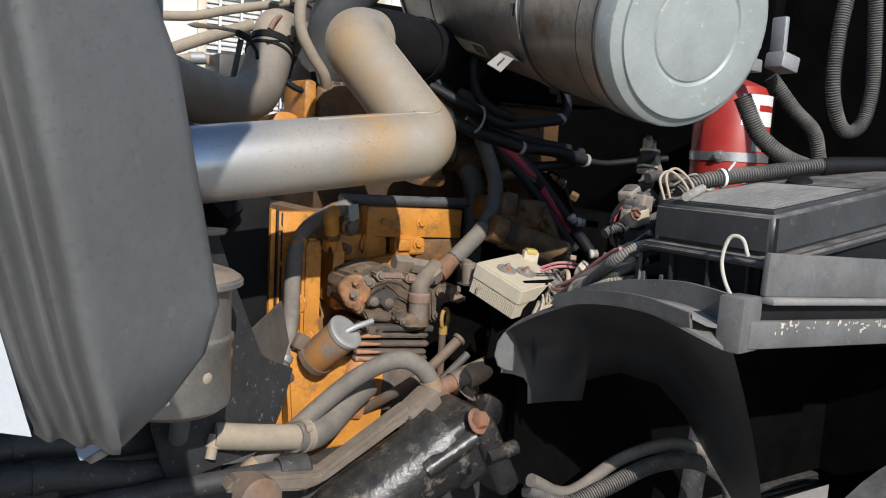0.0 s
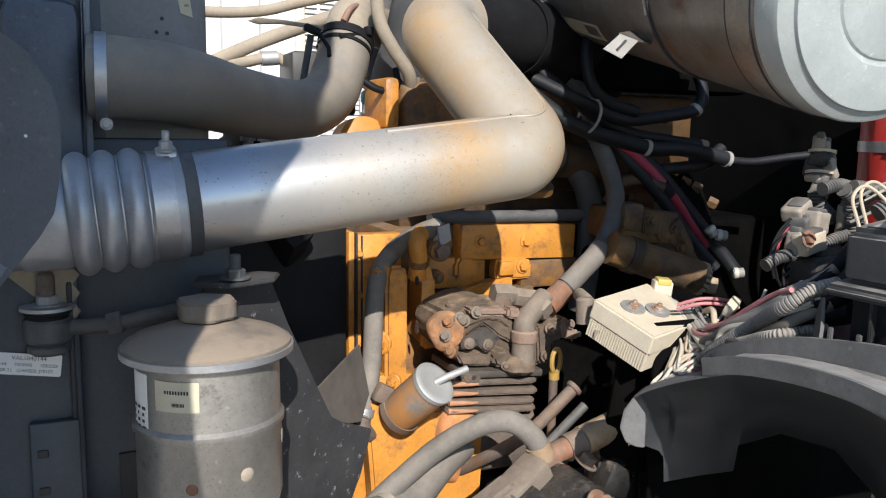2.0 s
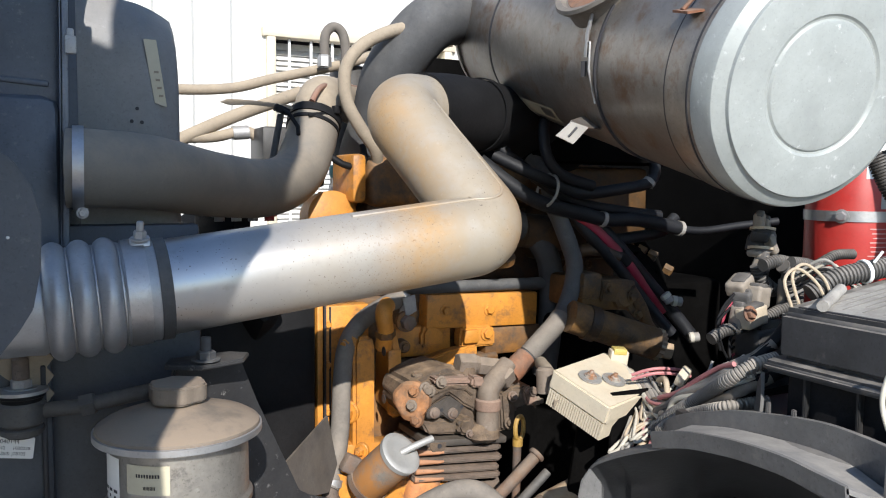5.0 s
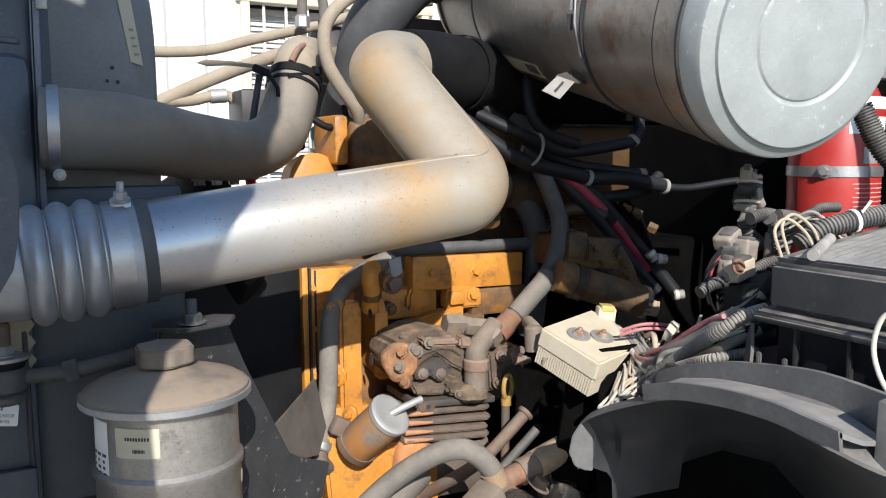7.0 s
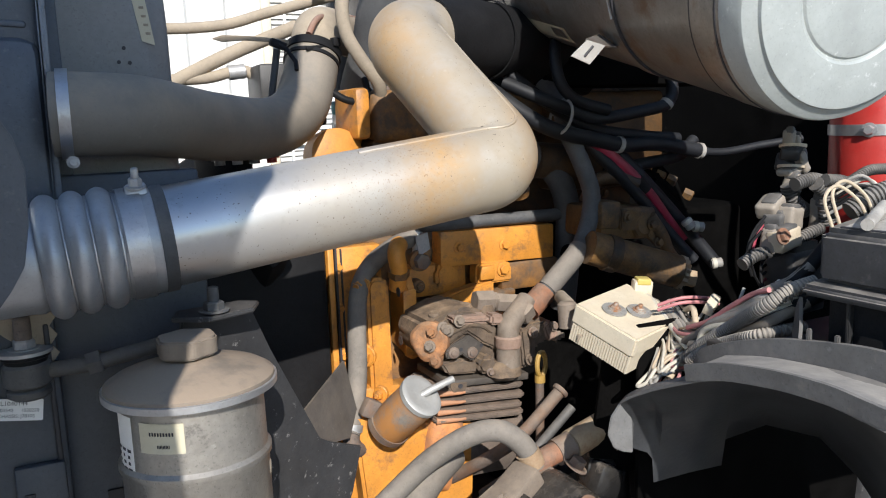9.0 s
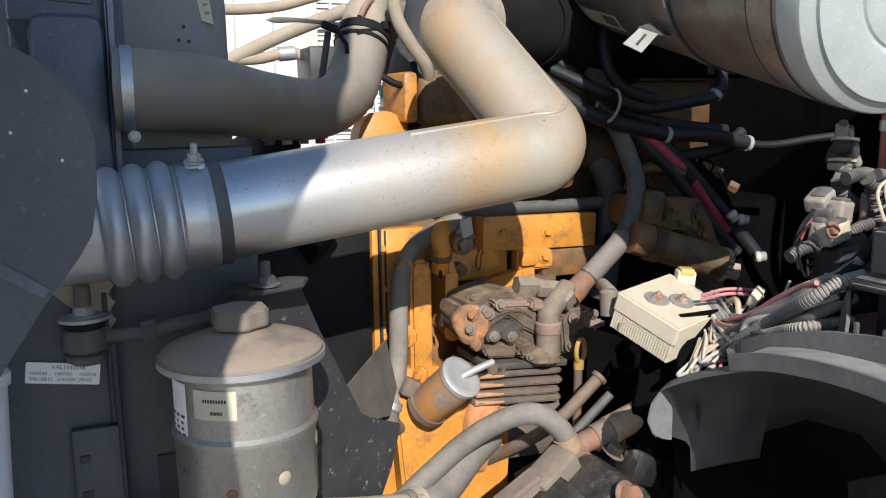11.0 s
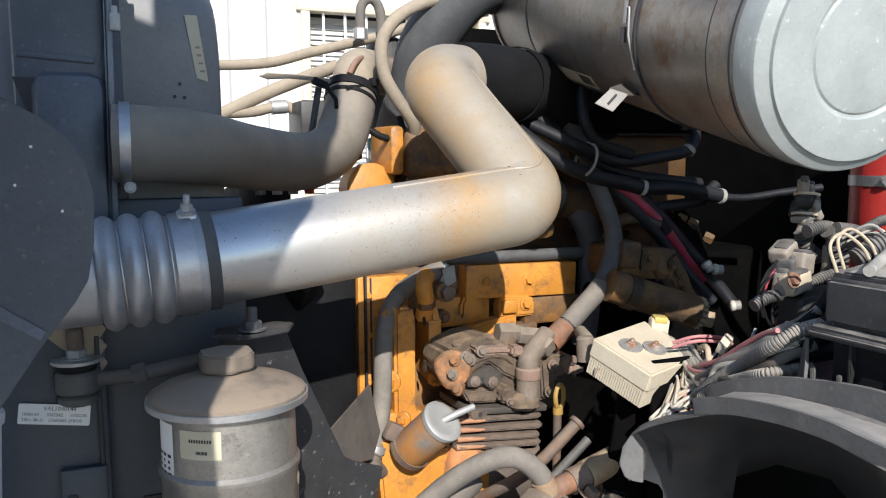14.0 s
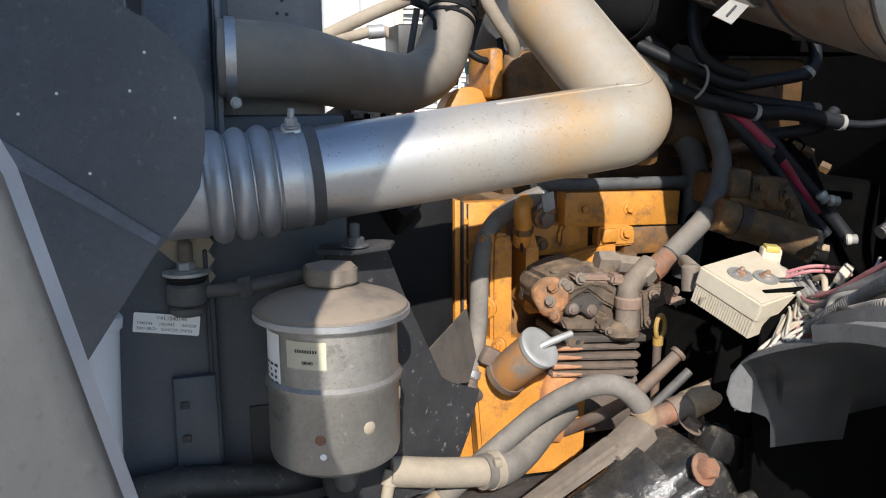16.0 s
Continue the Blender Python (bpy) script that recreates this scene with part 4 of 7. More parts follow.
def build_reservoir():
    cx, cy = -0.646, -0.430
    rs = thing("steering_fluid_reservoir", (cx, cy, 1.18), "dented metal power steering reservoir with a dusty lid", "reservoir")
    body = part("canister", lathe([(0.0, 0.050), (0.004, 0.066), (0.012, 0.0765), (0.02, 0.0785), (0.10, 0.0785), (0.104, 0.0815), (0.110, 0.0815), (0.114, 0.0775), (0.175, 0.0765), (0.19, 0.0765)], (cx, cy, 1.18), (0, 0, 1), 72), "reservoir", rs)
    part("lid", lathe([(0.0, 0.078), (-0.002, 0.0885), (0.003, 0.0905), (0.008, 0.0895), (0.014, 0.080), (0.022, 0.055), (0.027, 0.035), (0.029, 0.03), (0.03, 0.001)], (cx, cy, 1.366), (0, 0, 1), 72), "lid", rs, "dusty domed lid")
    part("lid_rim", lathe([(-0.003, 0.0885), (-0.003, 0.0925), (0.004, 0.0925), (0.005, 0.0885)], (cx, cy, 1.366), (0, 0, 1), 72, cap=False), "steel", rs, "bare metal lid rim")
    lobes = [((0.0335 - 0.0018 * (1 + math.cos(6 * t))) * math.cos(t), (0.0335 - 0.0018 * (1 + math.cos(6 * t))) * math.sin(t)) for t in [2 * math.pi * k / 60 for k in range(60)]]
    cap = part("filler_cap", merge(prism(lobes, (cx, cy + 0.004, 1.398), (1, 0, 0), (0, 1, 0), 0.021, 0.0025), lathe([(0, 0.022), (0.008, 0.022)], (cx, cy + 0.004, 1.392), (0, 0, 1), 30)), "lid", rs, "lobed dusty filler cap")
    l1 = part("label", cyl_patch(cx, cy, 0.0775, -141, -105, 1.317, 1.349), "label_cream", rs, "small cream label")
    for k, (z, a0, a1) in enumerate(((1.338, -132, -112), (1.325, -126, -116))):
        n = 9
        for j in range(n):
            s0 = a0 + (a1 - a0) * j / n
            part("print", cyl_patch(cx, cy, 0.0780, s0, s0 + (a1 - a0) / n * 0.62, z - 0.002, z + 0.0018, 2), "ink_and_gap", l1)
    l2 = part("label", cyl_patch(cx, cy, 0.0775, -176, -150, 1.272, 1.352), "label", rs, "peeling white label")
    rnd = random.Random(4)
    for k in range(6):
        for j in range(3):
            s0 = -174 + 8 * j
            part("print", cyl_patch(cx, cy, 0.0780, s0, s0 + rnd.uniform(2.5, 6), 1.278 + 0.007 * k, 1.2815 + 0.007 * k, 2), "ink_and_gap", l2)
    for a, z, r, m in ((-70, 1.243, 0.0078, "hose_beige"), (-18, 1.262, 0.009, "hose_beige"), (-112, 1.235, 0.0065, "rust"), (-110, 1.215, 0.004, "label")):
        d = Vector((math.cos(radians(a)), math.sin(radians(a)), 0))
        part("paint_dot", lathe([(0, r), (0.0012, r * 0.8)], Vector((cx, cy, z)) + d * 0.0783, d, 18), m, rs)
    part("drain", sweep(smooth_path([(cx + 0.01, cy, 1.185), (cx + 0.01, cy, 1.16), (cx + 0.02, cy + 0.05, 1.12), (cx + 0.06, cy + 0.2, 1.08)]), 0.014, 14), "rubber", rs)

    bk = thing("reservoir_bracket", (-0.5, -0.3, 1.0), "chipped black steel bracket plate behind the reservoir", "bracket")
    A = [(-0.640, -0.362, 1.424), (-0.540, -0.352, 1.421), (-0.515, -0.325, 1.350), (-0.455, -0.258, 1.200), (-0.437, -0.246, 1.186), (-0.383, -0.215, 1.158), (-0.400, -0.222, 1.092), (-0.43, -0.24, 1.02), (-0.62, -0.345, 1.02), (-0.67, -0.375, 1.20)]
    part("plate", plate(A, 0.007, 0.0015), "black_paint", bk)
    part("top_flange", prism([(0, 0), (0.075, 0.008), (0.098, -0.006), (0.085, -0.035), (0.03, -0.05), (-0.01, -0.03)], (-0.645, -0.345, 1.424), (1, 0.05, 0.0), (0, 1, 0.05), 0.006, 0.0015), "black_paint", bk)
    part("bolt", hexbolt((-0.606, -0.375, 1.430), (0, 0, 1), 0.012, 0.012, True, 0.016), "rubber", bk)
    part("gusset", plate([(-0.372, -0.115, 1.262), (-0.478, -0.23, 1.236), (-0.474, -0.238, 1.200), (-0.425, -0.20, 1.165), (-0.385, -0.165, 1.152), (-0.366, -0.12, 1.18)], 0.004), "dusty_guard", bk, "dusty grey guard")

    rod = thing("radiator_stay_rod", (-0.75, -0.3, 1.35), "grey steel stay rod with a rubber-bushed eye", "rod")
    part("rod", sweep([(-0.809, -0.288, 1.366), (-0.745, -0.300, 1.369), (-0.62, -0.33, 1.394)], 0.0095, 16), "plastic_grey", rod)
    part("nut", hexbolt((-0.745, -0.300, 1.369), (0.97, -0.2, 0.22), 0.0145, 0.018, False), "plastic_grey", rod)
    part("eye", lathe([(0, 0.022), (0.004, 0.0265), (0.026, 0.0265), (0.03, 0.022)], (-0.809, -0.288, 1.351), (0, 0, 1), 30), "plastic_grey", rod)
    part("bushing", lathe([(0, 0.022), (0.008, 0.024), (0.010, 0.027), (0.016, 0.027), (0.018, 0.02)], (-0.809, -0.288, 1.377), (0, 0, 1), 30), "rubber_clean", rod)
    part("washer", lathe([(0, 0.030), (0.004, 0.030), (0.005, 0.024)], (-0.809, -0.288, 1.391), (0, 0, 1), 30), "zinc", rod)
    part("bolt", hexbolt((-0.809, -0.288, 1.395), (0, 0, 1), 0.0125, 0.012, True, 0.0), "zinc", rod)
    part("stud", lathe([(0, 0.0095), (0.026, 0.0095), (0.029, 0.007)], (-0.809, -0.288, 1.405), (0, 0, 1), 16), "iron", rod, "dark rusty stud")
    part("lower_washer", lathe([(0, 0.018), (0.004, 0.024), (0.010, 0.024), (0.013, 0.02)], (-0.809, -0.288, 1.337), (0, 0, 1), 30), "plastic_grey", rod)
    jag = [(0.0, 0.0)] + [(0.045 + 0.008 * (k % 2), -0.035 + 0.011 * k) for k in range(8)] + [(0.0, 0.06), (-0.03, 0.03)]
    part("rust_flange", prism(jag, (-0.826, -0.2815, 1.408), (1, 0, 0), (0, 0, 1), -0.0035), "hose_beige", rod, "flaking rusty flange")


M["dusty_guard"] = mat("dusty_guard_plate", (0.085, 0.075, 0.068), 0.8, dust=0.4, dustcol=(0.25, 0.20, 0.15), var=0.3)
build_reservoir()


# ---- engine ----
def build_engine():
    en = thing("diesel_engine", (0.2, 0.3, 0.75), "grimy yellow-painted diesel engine block", "engine")
    part("block", box((-0.09, 0.33, 1.17), (0.30, 0.56, 0.50), bevel=0.02), "yellow_shaded_dirty", en)
    part("rear_block", box((0.42, 0.44, 1.10), (0.72, 0.56, 0.62), bevel=0.02), "shade_black", en)
    part("side_cover", box((0.295, 0.10, 1.585), (0.27, 0.10, 0.20), bevel=0.012), "cover_shade_brown", en, "oil-stained side cover, browned for the shade it lies in")
    for x in (0.18, 0.27, 0.36):
        for z in (1.475, 1.635):
            part("bolt", hexbolt((x, 0.048, z), (0, -1, 0), 0.007, 0.007), "pump_tan", en)
    part("head", box((0.10, 0.33, 1.51), (0.62, 0.40, 0.20), bevel=0.015), "shaded_grime", en)
    vc = part("valve_cover", box((0.08, 0.23, 1.648), (0.58, 0.24, 0.10), bevel=0.02, seg=3), "yellow_shaded_dirty", en)
    part("front_cap", box((-0.232, 0.17, 1.655), (0.030, 0.13, 0.095), bevel=0.010), "yellow", vc)
    for k in range(5):
        part("rib", box((-0.17 + 0.022 * k, 0.19, 1.700), (0.008, 0.12, 0.012), bevel=0.002), "iron", vc)
    # sheet added to close the bay with painted darkness
    part("baffle", box((0.34, 0.56, 1.72), (0.62, 0.03, 0.50), bevel=0.004), "shade_black", en, "added black sheet in place of the shade behind the engine")
    part("rocker_rail", box((-0.17, 0.24, 1.602), (0.20, 0.05, 0.05), bevel=0.006), "yellow", en)
    part("bolt", hexbolt((-0.24, 0.20, 1.62), (0, 0, 1), 0.010, 0.01, True, 0.01), "iron", en)
    # side rail plate with two bolts
    pl = part("rail_plate", box((-0.012, 0.02, 1.4), (0.246, 0.04, 0.066), (0, 1.5, 0), 0.003), "yellow", en, "clean yellow rail plate")
    for x, z in ((0.0, 1.400), (-0.096, 1.404)):
        part("bolt", hexbolt((x, 0.0, z), (0, -1, 0), 0.0085, 0.009), "yellow", pl)
    lug = part("lug", prism([(0, 0), (0.078, 0.0), (0.078, 0.030), (0.070, 0.040), (0.012, 0.044), (0.004, 0.040), (0.0, 0.03)], (-0.066, -0.005, 1.329), (1, 0, 0), (0, 0, 1), -0.03, 0.004), "yellow", en)
    part("bolt", hexbolt((-0.008, -0.006, 1.354), (0, -1, 0), 0.0095, 0.009), "yellow", lug)
    part("pad", box((-0.046, -0.010, 1.352), (0.032, 0.012, 0.026), bevel=0.003), "yellow", lug)
    part("web", prism([(0, 0), (0.05, 0.0), (0.046, 0.03), (0.03, 0.045), (0.012, 0.045), (0.0, 0.03)], (-0.145, 0.0, 1.335), (1, 0, 0), (0, 0, 1), -0.05, 0.006), "yellow", en)
    part("rib", box((0.06, 0.03, 1.335), (0.13, 0.05, 0.055), bevel=0.006), "yellow_shaded_dirty", en)
    part("rib", box((-0.135, 0.04, 1.345), (0.12, 0.05, 0.06), bevel=0.008), "yellow", en)
    part("ledge", box((-0.08, 0.02, 1.300), (0.20, 0.05, 0.014), (0, -4, 0), 0.004), "yellow_shaded_dirty", en)
    part("strap_arm", plate([(-0.200, -0.01, 1.300), (-0.200, -0.01, 1.262), (-0.085, -0.01, 1.298), (-0.03, -0.01, 1.312), (-0.03, -0.01, 1.336), (-0.10, -0.01, 1.325)], -0.03, 0.004), "yellow", en)
    for x, z, r in ((-0.175, 1.405, 0.016), (-0.19, 1.345, 0.013)):
        part("boss", merge(lathe([(0, r), (0.02, r * 0.92), (0.022, r * 0.75)], (x, 0.0, z), (0, -1, 0), 20), hexbolt((x, -0.022, z), (0, -1, 0), r * 0.55, 0.006, False)), "yellow_shaded_dirty", en)
    # front gear housing: a thin plate stack with bolts along its edge
    gh = part("gear_housing", box((-0.283, 0.058, 1.170), (0.096, 0.030, 0.50), bevel=0.005), "yellow", en)
    part("housing_flange", box((-0.333, 0.063, 1.170), (0.011, 0.050, 0.51), bevel=0.002), "yellow", gh)
    part("gasket", box((-0.3245, 0.052, 1.170), (0.0038, 0.036, 0.505), bevel=0), "ink_and_gap", gh)
    part("gasket", box((-0.313, 0.0425, 1.170), (0.0027, 0.006, 0.495), bevel=0), "ink_and_gap", gh)
    for z in (1.13, 1.22, 1.31, 1.385):
        part("bolt", hexbolt((-0.318, 0.042, z), (0, -1, 0), 0.0058, 0.008), "yellow", gh)
    part("housing_back", box((-0.235, 0.11, 1.17), (0.17, 0.10, 0.42), bevel=0.012), "yellow_shaded_dirty", gh)
    b1 = part("mount_bar", prism([(0, 0), (0.045, 0.0), (0.041, 0.03), (0.041, 0.215), (0.034, 0.228), (0.008, 0.228), (0.0, 0.215), (0.0, 0.03)], (-0.2935, 0.0081, 1.1439), (1, 0, 0), (0, 0, 1), 0.042, 0.006), "yellow", en, "cast yellow mounting bar")
    part("foot", box((-0.2789, -0.0044, 1.1575), (0.085, 0.05, 0.040), (0, 3, 0), 0.008), "yellow", b1)
    part("rear_web", box((-0.2653, 0.0237, 1.2639), (0.014, 0.05, 0.20), bevel=0.003), "yellow_shaded_dirty", b1)
    for x, y, z, k in ((-0.2956, -0.0149, 1.360, 1.0), (-0.2956, -0.0180, 1.235, 1.25), (-0.279, -0.042, 1.170, 0.8)):
        part("boss", lathe([(0, 0.017 * k), (0.006, 0.017 * k), (0.008, 0.014 * k)], (x, y, z), (-0.75, -0.66, 0), 24), "yellow", b1)
        part("bolt", hexbolt(Vector((x, y, z)) + Vector((-0.75, -0.66, 0)) * 0.007, (-0.75, -0.66, 0), 0.0105 * k, 0.012, True, 0.004), "yellow", b1)
    b2 = part("mount_plate", prism([(0, 0), (0.085, 0.012), (0.085, 0.10), (0.06, 0.148), (0.015, 0.150), (0.0, 0.125)], (-0.2204, -0.0358, 1.2180), (0, 1, 0), (0, 0, 1), 0.016, 0.0025), "yellow", en)
    part("edge_strip", box((-0.2152, -0.0316, 1.2848), (0.026, 0.010, 0.120), bevel=0.003), "yellow", b2)
    for z in (1.348, 1.262):
        part("hole", lathe([(0, 0.0085), (0.001, 0.0085)], (-0.2442, -0.055, z), (-1, 0, 0), 16), "ink_and_gap", b2)
    part("stud", sweep([(-0.2225, -0.0316, 1.2279), (-0.1828, -0.0358, 1.2243)], 0.0062, 12), "yellow", en)
    tf = part("top_fitting", sweep(smooth_path([(-0.236, -0.03, 1.35), (-0.238, -0.045, 1.385), (-0.243, -0.05, 1.410), (-0.236, -0.04, 1.425), (-0.21, -0.01, 1.43)]), 0.0155, 18), "yellow", en)
    part("collar", lathe([(0, 0.019), (0.012, 0.019)], (-0.236, -0.040, 1.372), (-0.1, -0.3, 1), 6), "yellow_shaded_dirty", tf)
    hx = part("hex_plug", lathe([(0, 0.014), (0.014, 0.014), (0.016, 0.011)], (-0.196, -0.045, 1.396), (0, -1, 0), 6), "iron", en)
    part("collar", lathe([(0, 0.019), (0.01, 0.019)], (-0.196, -0.034, 1.396), (0, -1, 0), 20), "yellow_shaded_dirty", hx)
    part("pipe_stub", sweep([(-0.196, -0.03, 1.405), (-0.190, -0.025, 1.445)], 0.0085, 12), "zinc", en)
    part("clip_plate", plate([(-0.205, -0.048, 1.44), (-0.180, -0.046, 1.445), (-0.176, -0.044, 1.415), (-0.198, -0.048, 1.405)], 0.003), "zinc", en)
    # lower front cover with raised diagonal ribs
    lc = part("lower_cover", merge(box((-0.27, -0.01, 1.05), (0.22, 0.14, 0.22), (0, 0, 0), 0.015), plate([(-0.362, -0.085, 1.175), (-0.345, -0.088, 0.96), (-0.16, -0.105, 0.96), (-0.15, -0.10, 1.13), (-0.25, -0.095, 1.15)], 0.05, 0.006)), "yellow", en)
    for x in (-0.32, -0.265, -0.21):
        part("rib", sweep(smooth_path([(x, -0.092, 0.96), (x + 0.005, -0.096, 1.05), (x + 0.03, -0.10, 1.09), (x + 0.045, -0.098, 1.12)]), 0.008, 10), "yellow", lc)
    # engine side further back, its shade put into near-black and brown colours
    part("manifold", box((0.30, 0.03, 1.725), (0.44, 0.10, 0.07), bevel=0.015), "shade_black", en)
    part("filter_head", lathe([(0, 0.035), (0.10, 0.035), (0.105, 0.025)], (0.08, 0.02, 1.555), (1, 0, -0.1), 24), "shaded_grime", en)
    part("pipe_flange", lathe([(0, 0.055), (0.012, 0.055), (0.012, 0.045), (0.05, 0.042)], (0.005, 0.02, 1.50), (0, -0.3, 1), 28), "yellow_shaded_dirty", en)
    pump = part("fuel_pump", box((0.20, -0.06, 1.435), (0.13, 0.12, 0.062), (0, 4, 0), 0.010), "pump_tan", en, "dirty tan pump casting")
    part("pump_neck", box((0.152, -0.10, 1.455), (0.045, 0.06, 0.052), (0, 4, 0), 0.008), "pump_tan", pump)
    part("pump_lobe", lathe([(0, 0.026), (0.05, 0.024), (0.055, 0.018)], (0.225, -0.075, 1.425), (0.1, -1, 0.1), 20), "pump_tan", pump)
    part("flange", plate([(0.175, -0.128, 1.465), (0.245, -0.128, 1.45), (0.275, -0.128, 1.40), (0.262, -0.128, 1.385), (0.225, -0.128, 1.42), (0.175, -0.128, 1.425)], 0.012, 0.002), "pump_tan", pump)
    part("arm", sweep(smooth_path([(0.245, -0.125, 1.445), (0.268, -0.13, 1.41), (0.285, -0.13, 1.375), (0.30, -0.135, 1.355)]), 0.012, 12), "pump_tan", pump)
    part("elbow", sweep(smooth_path([(0.15, -0.05, 1.475), (0.165, -0.07, 1.515), (0.20, -0.09, 1.520), (0.235, -0.10, 1.505)]), 0.013, 14), "shaded_grime", pump)
    ot = part("outlet", sweep([(0.075, -0.165, 1.408), (0.240, -0.205, 1.352)], 0.030, 28), "pump_tan", pump, "oily outlet pipe")
    part("outlet_ring", ring((0.115, -0.175, 1.394), (0.94, -0.23, -0.32), 0.030, 0.02, 0.003, 28), "shaded_grime", ot)
    od = Vector((0.94, -0.23, -0.32)).normalized()
    ou = od.orthogonal().normalized()
    ov = od.cross(ou)
    teeth = [((0.031 - 0.004 * (k % 2)) * math.cos(2 * math.pi * k / 36), (0.031 - 0.004 * (k % 2)) * math.sin(2 * math.pi * k / 36)) for k in range(36)]
    part("toothed_end", prism(teeth, Vector((0.240, -0.205, 1.352)) + od * 0.001, ou, ov, 0.010), "orange_crimp", ot, "pale toothed end")
    part("side_nut", lathe([(0, 0.016), (0.016, 0.016)], (0.272, -0.195, 1.335), (0.8, -0.5, -0.2), 6), "orange_crimp", ot)
    for p in ((0.19, -0.131, 1.448), (0.245, -0.131, 1.43), (0.262, -0.131, 1.395)):
        part("bolt", hexbolt(p, (0, -1, 0), 0.008, 0.008), "pump_tan", pump)
    for p, q, rr in (((0.27, -0.03, 1.53), (0.36, -0.06, 1.47), 0.012), ((0.345, -0.02, 1.53), (0.375, -0.07, 1.44), 0.010), ((0.30, -0.06, 1.50), (0.40, -0.09, 1.36), 0.015), ((0.13, -0.02, 1.37), (0.30, 0.02, 1.33), 0.02)):
        part("line", sweep([p, (Vector(p) + Vector(q)) / 2 + Vector((0.01, 0, 0.008)), q], rr, 12), "shade_black", en)
    for p in ((0.355, -0.045, 1.505), (0.33, -0.04, 1.515), (0.385, -0.06, 1.475)):
        part("fitting", lathe([(0, 0.012), (0.018, 0.012), (0.02, 0.008)], p, (0.6, -0.6, -0.4), 6), "pump_tan", en)
    part("oil_pan", box((0.3, 0.33, 0.68), (0.9, 0.42, 0.32), bevel=0.04), "black_paint", en)
    part("fan_hub", merge(lathe([(0, 0.10), (0.05, 0.10), (0.055, 0.08)], (-0.42, 0.28, 1.25), (-1, 0, 0), 40), lathe([(0.05, 0.20), (0.08, 0.20)], (-0.40, 0.28, 1.25), (-1, 0, 0), 40)), "rubber_clean", en)

    co = thing("air_compressor", (-0.13, -0.1, 1.05), "dusty brown cast air compressor with cooling fins", "compressor")
    rnd = random.Random(5)
    def cast(name, poly, y, thick, material, parent, rough=0.0016, bevel=0.004, label=""):
        """A cast lump with its outline in x and z, its face at y."""
        return part(name, lumpy(prism(poly, (0, y, 0), (1, 0, 0), (0, 0, 1), -thick, bevel), rough, 60.0), material, parent, label, angle=44)

    hd = cast("head", [(-0.243, 1.274), (-0.232, 1.252), (-0.214, 1.236), (-0.199, 1.217), (-0.142, 1.210), (-0.060, 1.202), (-0.031, 1.206), (-0.028, 1.245), (-0.007, 1.250), (0.014, 1.246), (0.014, 1.263), (-0.008, 1.287), (-0.040, 1.286),
                       (-0.056, 1.290), (-0.096, 1.305), (-0.123, 1.313), (-0.147, 1.326), (-0.175, 1.328), (-0.199, 1.320), (-0.232, 1.308)], -0.148, 0.12, "head_iron", co, 0.0028, 0.007)
    cast("upper_casting", [(-0.218, 1.284), (-0.207, 1.270), (-0.167, 1.288), (-0.140, 1.266), (-0.113, 1.251), (-0.109, 1.279), (-0.113, 1.298), (-0.204, 1.307)], -0.160, 0.03, "head_iron", hd)
    cast("arch_rib", [(-0.200, 1.296), (-0.165, 1.306), (-0.132, 1.300), (-0.118, 1.284), (-0.124, 1.281), (-0.138, 1.293), (-0.165, 1.299), (-0.196, 1.290)], -0.165, 0.012, "head_iron", hd, 0.0008, 0.002)
    cast("top_bar", [(-0.193, 1.305), (-0.128, 1.300), (-0.127, 1.314), (-0.200, 1.319)], -0.168, 0.05, "pink_dust", hd, 0.0012, 0.005, "pinkish dusty bar")
    cast("top_knuckle", [(-0.128, 1.298), (-0.103, 1.294), (-0.102, 1.312), (-0.127, 1.316)], -0.172, 0.05, "pink_dust", hd, 0.0012, 0.004)
    cast("side_lobe", [(-0.056, 1.209), (-0.033, 1.205), (-0.030, 1.244), (-0.008, 1.248), (-0.006, 1.284), (-0.036, 1.284), (-0.062, 1.275)], -0.156, 0.04, "head_iron", hd, 0.002)
    cast("side_lug", [(-0.010, 1.250), (0.015, 1.245), (0.014, 1.264), (-0.006, 1.288), (-0.018, 1.276)], -0.161, 0.05, "pink_dust", hd, 0.0015)
    cast("lower_block", [(-0.222, 1.246), (-0.208, 1.223), (-0.152, 1.217), (-0.150, 1.240), (-0.178, 1.246)], -0.164, 0.05, "head_iron", hd)
    cast("port_lobe", [(-0.158, 1.232), (-0.152, 1.218), (-0.136, 1.213), (-0.122, 1.216), (-0.118, 1.236), (-0.130, 1.247), (-0.148, 1.246)], -0.176, 0.04, "head_iron", hd, 0.002, 0.006)
    for x, y, z, q in ((-0.185, -0.166, 1.312, 7), (-0.212, -0.160, 1.302, 8), (-0.134, -0.176, 1.219, 5), (-0.04, -0.160, 1.270, 7), (-0.046, -0.160, 1.222, 7), (0.0, -0.164, 1.276, 6)):
        part("bolt", hexbolt((x, y, z), (rnd.uniform(-0.2, 0.2), -1, rnd.uniform(0, 0.3)), q * 0.001, 0.008), rnd.choice(("iron", "head_iron", "dusty_zinc")), hd)
    for x, z, rr in ((-0.150, 1.322, 0.013), (-0.208, 1.316, 0.011)):
        part("knob", lathe([(0, rr), (0.010, rr), (0.014, rr * 0.7)], (x, -0.12, z - 0.008), (0, -0.2, 1), 18), "head_iron", hd)
    part("side_stud", hexbolt((0.012, -0.150, 1.254), (0.9, -0.4, 0), 0.009, 0.010, True, 0.006), "dusty_zinc", hd)
